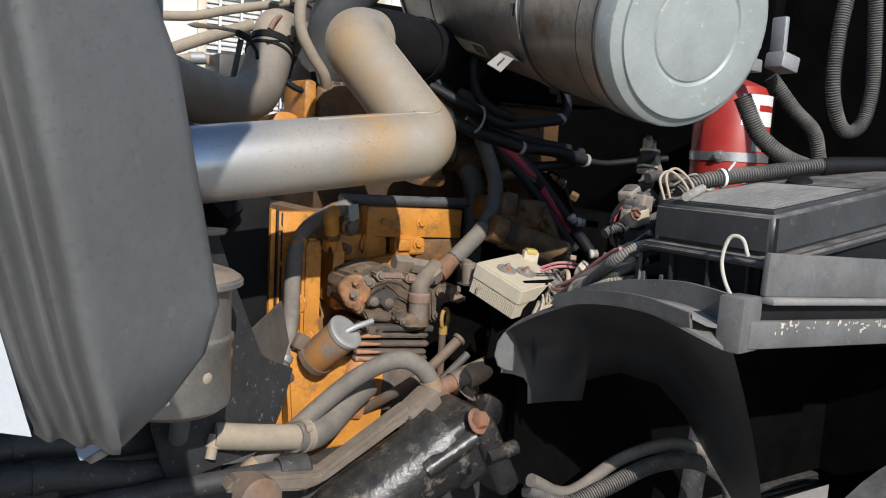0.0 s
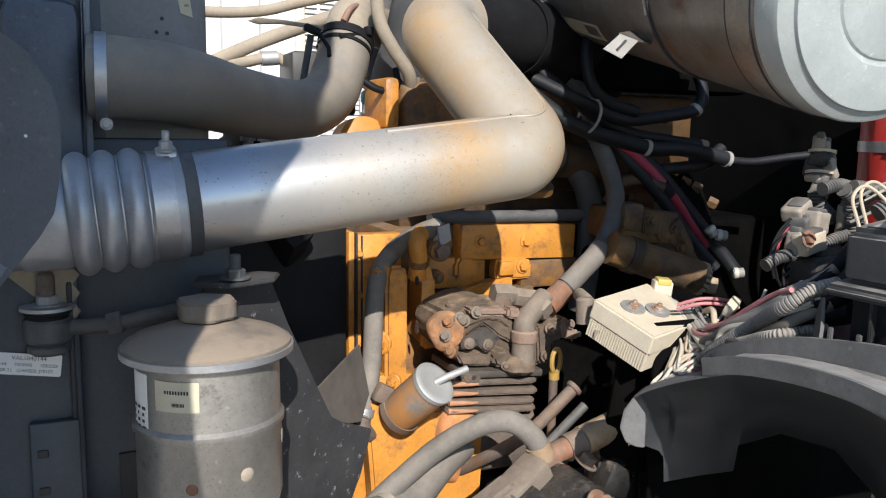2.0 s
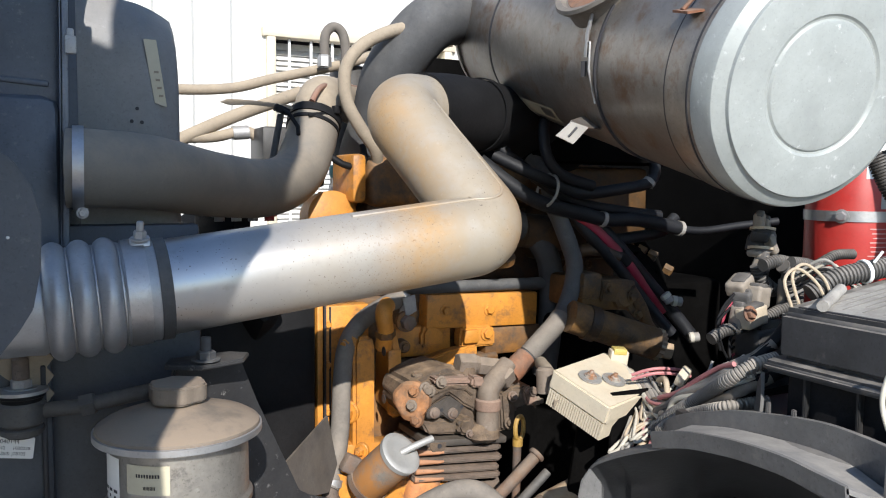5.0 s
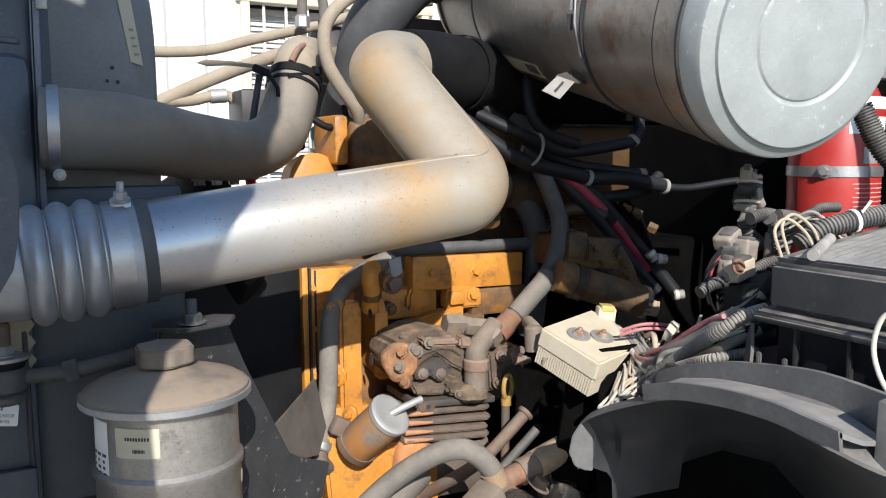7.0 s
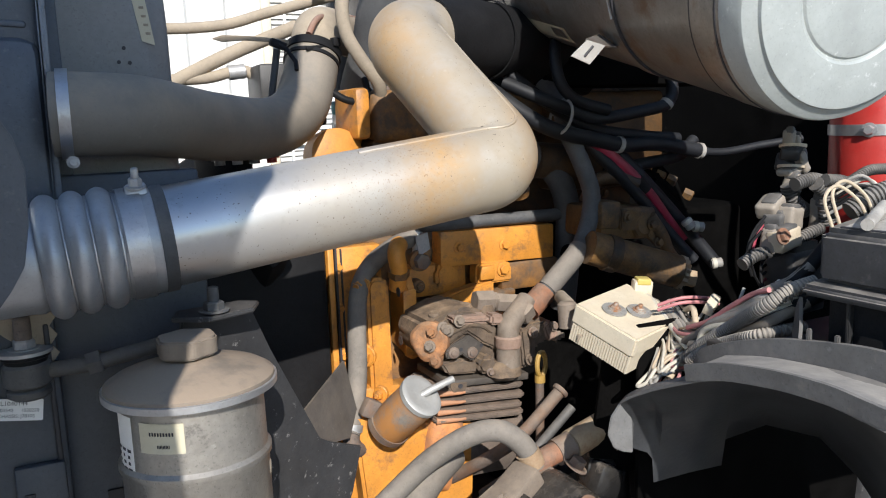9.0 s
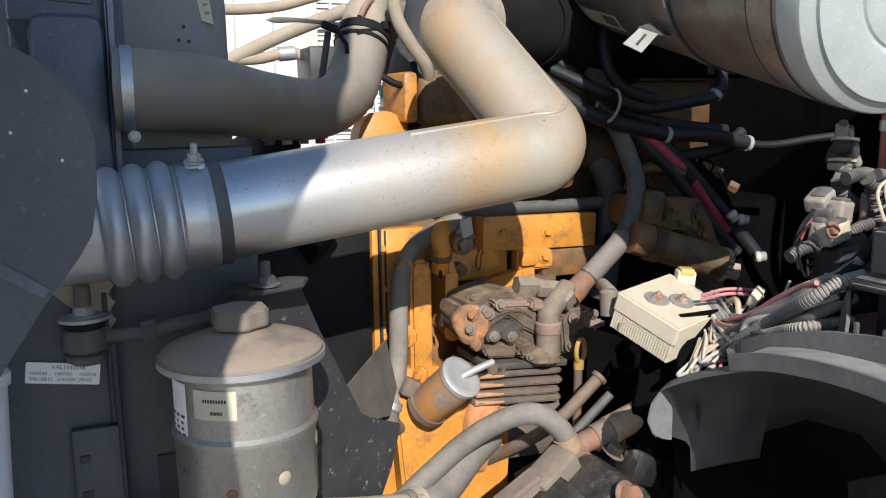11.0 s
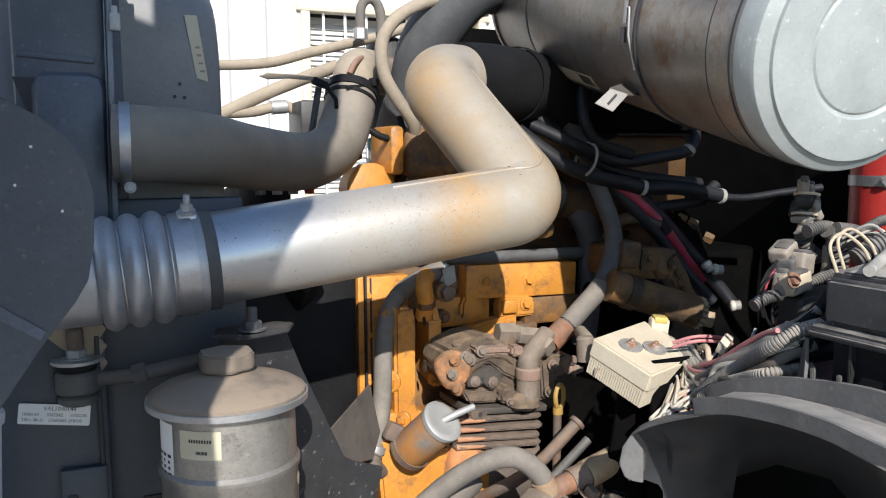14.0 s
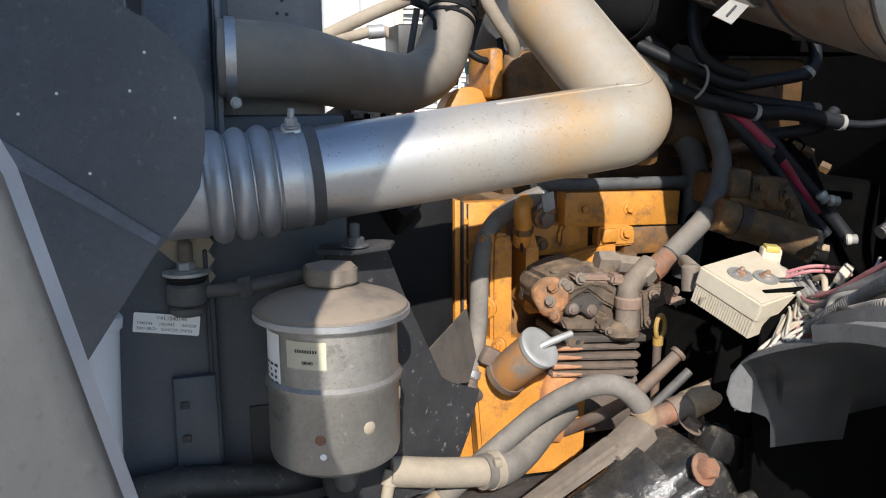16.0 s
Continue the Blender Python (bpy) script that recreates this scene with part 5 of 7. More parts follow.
    fp = part("valve_plate", prism([(-0.214, 1.255), (-0.194, 1.252), (-0.186, 1.260), (-0.180, 1.253), (-0.167, 1.244), (-0.161, 1.247), (-0.153, 1.255), (-0.145, 1.268), (-0.172, 1.289), (-0.203, 1.276), (-0.215, 1.266)], (0, -0.168, 0), (1, 0, 0), (0, 0, 1), 0.008, 0.002), "soot_iron", co, "dark fan-shaped valve plate")
    for x, z in ((-0.202, 1.264), (-0.168, 1.259)):
        part("bolt", lathe([(0, 0.0095), (0.003, 0.0095), (0.004, 0.006), (0.006, 0.0055), (0.0065, 0.003)], (x, -0.176, z), (0, -1, 0), 18), "iron", fp)
    for x, z in ((-0.188, 1.267), (-0.150, 1.268)):
        part("hole", lathe([(0, 0.0032), (0.0006, 0.0032)], (x, -0.1761, z), (0, -1, 0), 12), "ink_and_gap", fp)
    ep = part("end_plate", lumpy(lathe([(0, 0.033), (0.012, 0.033), (0.018, 0.027), (0.019, 0.015)], (-0.224, -0.140, 1.280), (-0.7, -0.7, 0.1), 28), 0.003, 40.0), "end_rust", co)
    part("end_rib", lumpy(box((-0.221, -0.154, 1.268), (0.022, 0.020, 0.062), (0, 8, 30), 0.006, seg=3), 0.003, 50.0), "end_rust", ep)
    for x, y, z, mt in ((-0.236, -0.160, 1.276, "dusty_zinc"), (-0.232, -0.160, 1.300, "end_rust"), (-0.228, -0.162, 1.250, "end_rust"), (-0.206, -0.168, 1.300, "dusty_zinc")):
        part("bolt", hexbolt((x, y, z), (-0.7, -0.7, 0.1), 0.0068, 0.009), mt, ep)
    part("gasket_plate", box((-0.135, -0.110, 1.203), (0.158, 0.120, 0.012), (0, 4.5, 0), 0.002), "soot_iron", co)
    lg = part("plate_lug", prism([(-0.210, 1.203), (-0.204, 1.192), (-0.186, 1.188), (-0.176, 1.195), (-0.172, 1.210), (-0.209, 1.214)], (0, -0.171, 0), (1, 0, 0), (0, 0, 1), -0.02, 0.003), "head_iron", co)
    part("hole", lathe([(0, 0.0042), (0.0006, 0.0042)], (-0.189, -0.1712, 1.203), (0, -1, 0), 14), "ink_and_gap", lg)
    for k, (zl, zr) in enumerate(((1.195, 1.183), (1.179, 1.165), (1.163, 1.148), (1.149, 1.135))):
        way = Vector((0.160, 0, zr - zl)).normalized()
        part("fin", lumpy(prism(rounded(0.168 + 0.004 * (k % 2), 0.12, 0.012), (-0.229 - 0.002 * k, -0.168 - 0.001 * k, zl + 0.0045), way, (0, 1, 0), -0.0095, 0.003), 0.0007, 80.0), "fin_iron", co, angle=60)
        part("fin_end", sweep([(-0.226 - 0.002 * k, -0.164, zl - 0.001), (-0.190, -0.170, zl - 0.004), (-0.180, -0.1692, zl - 0.0045)], lambda f, q: 0.0056 * (1 - 0.6 * f), 12), "fin_orange", co, "orange-stained fin end")
    part("barrel", box((-0.135, -0.09, 1.150), (0.145, 0.11, 0.12), bevel=0.01), "shade_black", co)
    part("crankcase", box((-0.135, -0.085, 1.075), (0.175, 0.13, 0.11), (0, 3, 0), 0.022), "fin_iron", co)
    part("crankcase_lug", lumpy(box((-0.220, -0.105, 1.085), (0.062, 0.12, 0.13), (0, 16, 0), 0.014), 0.003, 40.0), "orange_rust", co, "orange-stained crankcase lug", 44)
    part("hex_fitting", lathe([(0, 0.0165), (0.002, 0.0185), (0.032, 0.0185), (0.034, 0.0155), (0.040, 0.0145)], (-0.136, -0.130, 1.333), (1, -0.05, -0.09), 6), "dusty_zinc", co)
    part("hex_fitting", lathe([(0, 0.0140), (0.002, 0.0172), (0.042, 0.0172), (0.046, 0.013)], (-0.099, -0.133, 1.326), (1, -0.12, -0.16), 6), "dusty_zinc", co)
    part("fitting_base", lathe([(0, 0.020), (0.03, 0.018)], (-0.118, -0.13, 1.296), (0, 0, 1), 16), "head_iron", co)
    ef = part("elbow_fitting", sweep(bend_path([(-0.099, -0.173, 1.208), (-0.096, -0.171, 1.292), (-0.045, -0.150, 1.326)], 0.018, 10), lambda f, q: 0.0205 - 0.003 * f, 26), "dusty_zinc", co, "dust-coated elbow fitting")
    part("collar", lathe([(0, 0.0215), (0.003, 0.0225), (0.017, 0.0225), (0.020, 0.019)], (-0.097, -0.172, 1.256), (0.03, 0.02, 1), 24), "pink_dust", ef)
    part("base_flange", lumpy(lathe([(-0.004, 0.026), (0.002, 0.033), (0.014, 0.032), (0.026, 0.024)], (-0.104, -0.163, 1.207), (0.03, 0.02, 1), 28), 0.002, 60.0), "head_iron", ef)
    part("nut", lathe([(0, 0.0205), (0.003, 0.0225), (0.024, 0.0225), (0.027, 0.019)], (-0.070, -0.160, 1.303), (0.85, 0.25, 0.55), 6), "dusty_zinc", ef)

    bf = thing("breather_filter", (-0.32, -0.18, 1.13), "small rusty cylindrical breather filter with a zinc cap", "filter")
    o, d = Vector((-0.318, -0.151, 1.147)), Vector((0.36, -0.64, 0.68)).normalized()
    part("canister", lathe([(0, 0.020), (0.003, 0.031), (0.008, 0.0335), (0.100, 0.0335)], o, d, 40), "rusty_filter", bf)
    cp = part("cap", lathe([(0.0, 0.036), (0.008, 0.0365), (0.010, 0.034), (0.0105, 0.026), (0.0095, 0.0235), (0.0105, 0.001)], o + d * 0.098, d, 40), "pale_zinc", bf, "pale zinc end cap")
    part("nozzle", sweep([o + d * 0.106, o + d * 0.113 + Vector((0.012, 0.0, 0.003)), o + d * 0.113 + Vector((0.052, 0.004, 0.012))], 0.0058, 12), "pale_zinc", cp)
    part("clamp", merge(ring(o + d * 0.012, d, 0.034, 0.012, 0.002, 36), box(o + Vector((-0.022, 0.0, 0.04)), (0.03, 0.02, 0.03), (0, 30, 0), 0.004)), "iron", bf)

    dp = thing("dipstick_tube", (-0.05, -0.19, 1.0), "bent dipstick tube with a yellow pull handle", "dipstick")
    part("tube", sweep([(-0.046, -0.185, 1.02), (-0.046, -0.188, 1.13), (-0.047, -0.19, 1.192)], 0.0075, 14), "iron", dp)
    part("handle", merge(sweep([Vector((-0.044, -0.192, 1.222)) + Vector((0.011 * math.cos(t), 0.004 * math.cos(t), 0.021 * math.sin(t))) for t in [2 * math.pi * k / 24 for k in range(25)]], 0.0042, 8, False), lathe([(0, 0.009), (0.014, 0.009)], (-0.046, -0.19, 1.19), (0, 0, 1), 14)), "dull_yellow", dp, "dusty yellow loop handle")


M["pink_dust"] = mat("pinkish_dusty_iron", (0.25, 0.165, 0.125), 0.8, dust=0.45, dustcol=(0.42, 0.31, 0.235), var=0.25, bump=0.3, stain=(0.16, 0.10, 0.075), stain_amount=0.35, stain_scale=30.0)
M["soot_iron"] = mat("oily_dark_iron", (0.060, 0.052, 0.046), 0.6, dust=0.2, dustcol=(0.22, 0.17, 0.12), var=0.3, bump=0.2)
M["fin_iron"] = mat("dusty_grey_fins", (0.115, 0.090, 0.074), 0.75, dust=0.5, dustcol=(0.36, 0.26, 0.19), var=0.3, bump=0.25, stain=(0.06, 0.05, 0.045), stain_amount=0.35, stain_scale=30.0)
M["fin_orange"] = mat("orange_stained_fins", (0.40, 0.19, 0.10), 0.75, dust=0.3, dustcol=(0.44, 0.30, 0.20), var=0.25)
M["pale_zinc"] = mat("pale_zinc", (0.40, 0.40, 0.39), 0.5, 0.35, dust=0.1, var=0.1)
M["rusty_filter"] = mat("rusty_filter_paint", (0.21, 0.185, 0.16), 0.7, dust=0.2, var=0.3, stain=(0.45, 0.19, 0.045), stain_amount=0.62, stain_scale=17.0)
M["orange_crimp"] = mat("dusty_crimp", (0.34, 0.25, 0.16), 0.8, dust=0.4, dustcol=(0.48, 0.38, 0.26), var=0.25, stain=(0.22, 0.12, 0.06), stain_amount=0.4)
# stained cover whose brown base also carries the shade of the bay
M["cover_shade_brown"] = mat("oil_stained_shaded_cover", (0.085, 0.042, 0.012), 0.6, var=0.4, stain=(0.03, 0.022, 0.015), stain_amount=0.35)
M["end_rust"] = mat("rusty_orange_casting", (0.36, 0.16, 0.065), 0.8, dust=0.35, dustcol=(0.38, 0.27, 0.17), var=0.4, bump=0.4, stain=(0.14, 0.08, 0.05), stain_amount=0.5, stain_scale=30.0)
M["dull_yellow"] = mat("dusty_yellow_handle", (0.42, 0.25, 0.05), 0.6, dust=0.3, var=0.25)
M["dusty_zinc"] = mat("dust_coated_fitting", (0.185, 0.15, 0.122), 0.7, 0.2, dust=0.5, dustcol=(0.35, 0.275, 0.20), var=0.3, stain=(0.14, 0.10, 0.075), stain_amount=0.3)
build_engine()


# ---- hoses round the engine ----
def one_hose(name, pts, r, material, label, per=8, seg=16, ends=()):
    th = thing(name, pts[0], label, "hose")
    part("hose_body", hose(pts, r, seg, per), material, th)
    for i, q, axis, rr, w, mt in ends:
        part("collar", lathe([(-w / 2, rr * 0.9), (-w / 2 + 0.002, rr), (w / 2 - 0.002, rr), (w / 2, rr * 0.9)], q, axis, 18), mt, th)
    return th


M["loom"] = mat("dusty_loom_tape", (0.010, 0.011, 0.014), 0.55, dust=0.14, dustcol=(0.12, 0.12, 0.12), var=0.3, spec=0.3)


def build_hoses():
    th = one_hose("compressor_discharge_hose", [(-0.010, -0.147, 1.331), (0.030, -0.146, 1.366), (0.066, -0.142, 1.396), (0.098, -0.120, 1.42), (0.122, -0.105, 1.455), (0.128, -0.10, 1.50), (0.110, -0.09, 1.56), (0.098, -0.065, 1.615), (0.105, -0.035, 1.66), (0.09, 0.0, 1.70)], 0.0165, "rubber",
                  "dusty black rubber hose with a braided grey end")
    part("sleeve", sweep(smooth_path([(-0.010, -0.147, 1.331), (0.030, -0.146, 1.366), (0.066, -0.142, 1.396), (0.098, -0.120, 1.42)], 8)[2:19], 0.0185, 20), "hose_grey", th, "bleached grey sleeve")
    part("crimp", sweep([(-0.040, -0.150, 1.309), (-0.004, -0.147, 1.336)], 0.0205, 18), "rust", th, "rusty crimped ferrule")
    part("cable_tie", ring((0.102, -0.045, 1.648), (0.1, 0.5, 1), 0.019, 0.005, 0.0015, 24), "white_wire", th)
    one_hose("rubber_branch_hose", [(0.04, 0.03, 1.585), (0.095, 0.015, 1.555), (0.14, 0.015, 1.505), (0.158, 0.02, 1.44), (0.155, 0.02, 1.34), (0.15, 0.03, 1.25)], 0.025, "rubber", "thick black rubber hose beside the engine block")
    one_hose("block_top_hose", [(-0.20, 0.0, 1.452), (-0.10, 0.005, 1.449), (0.03, 0.01, 1.447), (0.14, 0.02, 1.445)], 0.012, "rubber", "thin black rubber hose along the yellow block")
    th = one_hose("front_coolant_hose", [(-0.190, -0.015, 1.437), (-0.235, -0.028, 1.425), (-0.2702, 0.0020, 1.3906), (-0.3041, -0.0207, 1.3515), (-0.3186, -0.0413, 1.2896), (-0.3319, -0.0722, 1.2278), (-0.3504, -0.1056, 1.1818), (-0.3722, -0.1345, 1.1427)], 0.0165, "hose_grey", "grey dust-coated coolant hose down the gear housing")
    part("clamp", ring((-0.3667, -0.1270, 1.1530), (-0.3, -0.2, -1), 0.0168, 0.012, 0.0025, 24), "zinc", th, "steel clip")
    part("elbow", sweep(smooth_path([(-0.3696, -0.1316, 1.1470), (-0.3680, -0.1350, 1.1250), (-0.3450, -0.1200, 1.1100), (-0.3100, -0.1000, 1.1100)]), 0.014, 14), "iron", th)
    th = one_hose("steering_return_hose", [(-0.46, -0.255, 1.00), (-0.41, -0.26, 1.045), (-0.352, -0.268, 1.095), (-0.298, -0.285, 1.143), (-0.245, -0.31, 1.178), (-0.205, -0.33, 1.184), (-0.175, -0.345, 1.160), (-0.158, -0.350, 1.125)], 0.0165, "hose_grey", "grey dusty rubber steering hose looping to the gear")
    part("end_collar", sweep([(-0.170, -0.347, 1.150), (-0.160, -0.350, 1.128)], 0.0185, 16), "orange_crimp", th, "dusty crimped collar")
    part("end_collar", sweep([(-0.475, -0.252, 0.988), (-0.455, -0.255, 1.005)], 0.0185, 16), "orange_crimp", th, "dusty crimped collar")
    lp = thing("coolant_crossover_pipe", (-0.45, -0.29, 1.05), "dust-coated beige pipe with hose clamp and elbow", "pipe")
    part("tube", sweep(smooth_path([(-0.548, -0.292, 1.080), (-0.47, -0.292, 1.066), (-0.40, -0.288, 1.055)]), 0.0225, 22), "hose_beige", lp)
    part("bend", sweep(smooth_path([(-0.405, -0.288, 1.055), (-0.365, -0.275, 1.050), (-0.320, -0.25, 1.060), (-0.27, -0.22, 1.085), (-0.22, -0.19, 1.10)]), 0.027, 24), "hose_grey", lp, "grey rubber elbow")
    part("clamp", merge(ring((-0.385, -0.282, 1.053), (0.9, 0.3, -0.05), 0.0275, 0.016, 0.002, 28), box((-0.385, -0.305, 1.075), (0.012, 0.012, 0.012), (0, 0, 0), 0.002)), "hose_beige", lp)
    part("plug", merge(lathe([(0, 0.012), (0.022, 0.012)], (-0.545, -0.295, 1.083), (-0.3, -0.3, -1), 14), lathe([(0.02, 0.009), (0.04, 0.009)], (-0.545, -0.295, 1.083), (-0.3, -0.3, -1), 12)), "hose_beige", lp)
    th = one_hose("steering_pressure_hose", [(-0.012, -0.335, 1.160), (0.05, -0.33, 1.185), (0.10, -0.31, 1.19), (0.2, -0.30, 1.15)], 0.021, "rubber_clean", "black hydraulic hose with a rusty crimped end")
    part("crimp", sweep([(-0.118, -0.345, 1.136), (-0.09, -0.344, 1.143)], 0.021, 16), "iron", th)
    part("crimp", sweep([(-0.090, -0.344, 1.143), (-0.008, -0.336, 1.162)], 0.0225, 18), "orange_crimp", th, "dusty crimped ferrule")
    part("elbow", sweep(bend_path([(-0.150, -0.350, 1.09), (-0.150, -0.349, 1.132), (-0.10, -0.345, 1.141)], 0.02, 6), 0.0165, 16), "rust", th, "rusty elbow fitting")
    one_hose("fuel_line", [(-0.20, -0.14, 1.03), (-0.150, -0.235, 1.106), (-0.111, -0.25, 1.139), (-0.048, -0.25, 1.190)], 0.0105, "iron", "dusty steel fuel line with a flare end",
             ends=[(0, (-0.045, -0.25, 1.1925), (0.78, 0, 0.63), 0.0145, 0.008, "iron")])
    one_hose("brake_line", [(-0.17, -0.20, 1.02), (-0.120, -0.25, 1.078), (-0.089, -0.25, 1.105), (-0.022, -0.25, 1.160)], 0.008, "plastic_grey", "thin grey brake line")
    one_hose("brake_line", [(-0.10, -0.20, 1.02), (-0.066, -0.25, 1.066), (0.003, -0.25, 1.118)], 0.007, "plastic_grey", "thin grey brake line")
    one_hose("terminal_feed_hose", [(0.02, -0.16, 1.325), (-0.02, -0.22, 1.34), (-0.055, -0.30, 1.34), (-0.075, -0.36, 1.31)], 0.011, "hose_beige", "dusty beige hose behind the terminal box")
    # black looms in the shade below the air cleaner
    looms = [
        ([(-0.03, -0.06, 1.70), (0.024, -0.10, 1.669), (0.078, -0.10, 1.65), (0.141, -0.10, 1.631), (0.229, -0.10, 1.639), (0.304, -0.10, 1.653), (0.327, -0.09, 1.687), (0.33, -0.06, 1.74)], 0.0115),
        ([(-0.06, -0.06, 1.69), (0.0, -0.09, 1.640), (0.057, -0.10, 1.611), (0.143, -0.10, 1.592), (0.20, -0.10, 1.580), (0.283, -0.10, 1.578), (0.388, -0.10, 1.560)], 0.014),
        ([(-0.02, -0.05, 1.72), (0.06, -0.08, 1.655), (0.15, -0.08, 1.612), (0.26, -0.07, 1.595), (0.36, -0.07, 1.585)], 0.0115),
        ([(0.11, -0.04, 1.82), (0.06, -0.09, 1.76), (0.055, -0.11, 1.70), (0.09, -0.11, 1.665), (0.16, -0.11, 1.645)], 0.0105),
        ([(0.36, -0.10, 1.562), (0.44, -0.11, 1.555), (0.52, -0.13, 1.565), (0.60, -0.16, 1.575)], 0.008),
        ([(0.11, -0.06, 1.62), (0.17, -0.09, 1.55), (0.235, -0.10, 1.485), (0.30, -0.11, 1.41), (0.35, -0.13, 1.35)], 0.0115),
        ([(0.18, -0.07, 1.59), (0.25, -0.085, 1.52), (0.32, -0.09, 1.45), (0.385, -0.10, 1.38), (0.42, -0.12, 1.33)], 0.014),
        ([(0.20, -0.05, 1.53), (0.29, -0.06, 1.54), (0.37, -0.06, 1.55), (0.42, -0.05, 1.58)], 0.012),
    ]
    for pts, r in looms:
        one_hose("wiring_loom", pts, r, "loom", "black taped wiring loom in the shade", 8, 12)
    one_hose("starter_cable", [(0.13, -0.085, 1.60), (0.167, -0.09, 1.571), (0.218, -0.095, 1.529), (0.263, -0.095, 1.487), (0.31, -0.09, 1.440), (0.36, -0.09, 1.39)], 0.0115, "red_cable", "thick dark red battery cable")
    sl = thing("cable_sleeve", (0.24, -0.095, 1.51), "black heat-shrink sleeve on the red cable", "sleeve")
    part("sleeve", sweep([(0.236, -0.0955, 1.513), (0.258, -0.0955, 1.492)], 0.0135, 14), "rubber_clean", sl)
    for p, d, rr in (((0.192, -0.10, 1.581), (0.9, 0, -0.2), 0.0142), ((0.388, -0.10, 1.560), (1, 0, -0.15), 0.0142), ((0.304, -0.10, 1.653), (0.7, 0, 0.7), 0.0118)):
        tie = thing("cable_marker", p, "pale tape marker round a cable", "cable marker")
        part("band", ring(p, d, rr, 0.009, 0.0015, 20), "grey_wire", tie)
    tie = thing("cable_tie", (0.063, -0.1, 1.644), "dusty pale cable tie round the black loom", "cable tie")
    part("strap", sweep([Vector((0.064, -0.10, 1.636)) + Vector((0.008 * math.cos(t), 0.034 * math.sin(t), 0.030 * math.cos(t))) for t in [2 * math.pi * k / 28 for k in range(29)]], 0.0028, 8, False), "grey_wire", tie)
    part("tail", sweep([(0.072, -0.105, 1.666), (0.088, -0.108, 1.674)], 0.002, 6), "grey_wire", tie)
    for p, d in (((0.335, -0.12, 1.430), (0.5, -0.4, -0.8)), ((0.355, -0.12, 1.415), (0.9, -0.4, -0.1)), ((0.395, -0.13, 1.338), (0.9, -0.5, 0.1))):
        lg = thing("cable_lug", p, "pale taped cable end", "cable lug")
        part("tube", lathe([(0, 0.009), (0.020, 0.010), (0.022, 0.007)], p, d, 14), "grey_wire", lg)
        part("collar", ring(Vector(p) + Vector(d).normalized() * 0.006, d, 0.0095, 0.008, 0.0015, 14), "white_wire", lg)


build_hoses()


# ---- terminal box, loose wires, fuse box, harness ----
def oriented_box(corner, u, v, lu, lv, z0, z1, bevel=0.004, seg=2):
    u, v = Vector((*u, 0)).normalized(), Vector((*v, 0)).normalized()
    m = Matrix((u, v, Vector((0, 0, 1)))).transposed().to_4x4()
    b = bmesh.new()
    bmesh.ops.create_cube(b, size=1, matrix=Matrix.Translation((lu / 2, lv / 2, (z0 + z1) / 2)) @ Matrix.Diagonal((lu, lv, z1 - z0, 1)))
    if bevel:
        bmesh.ops.bevel(b, geom=b.edges[:], offset=bevel, segments=seg, affect="EDGES")
    b.transform(Matrix.Translation((corner[0], corner[1], 0)) @ m)
    return b


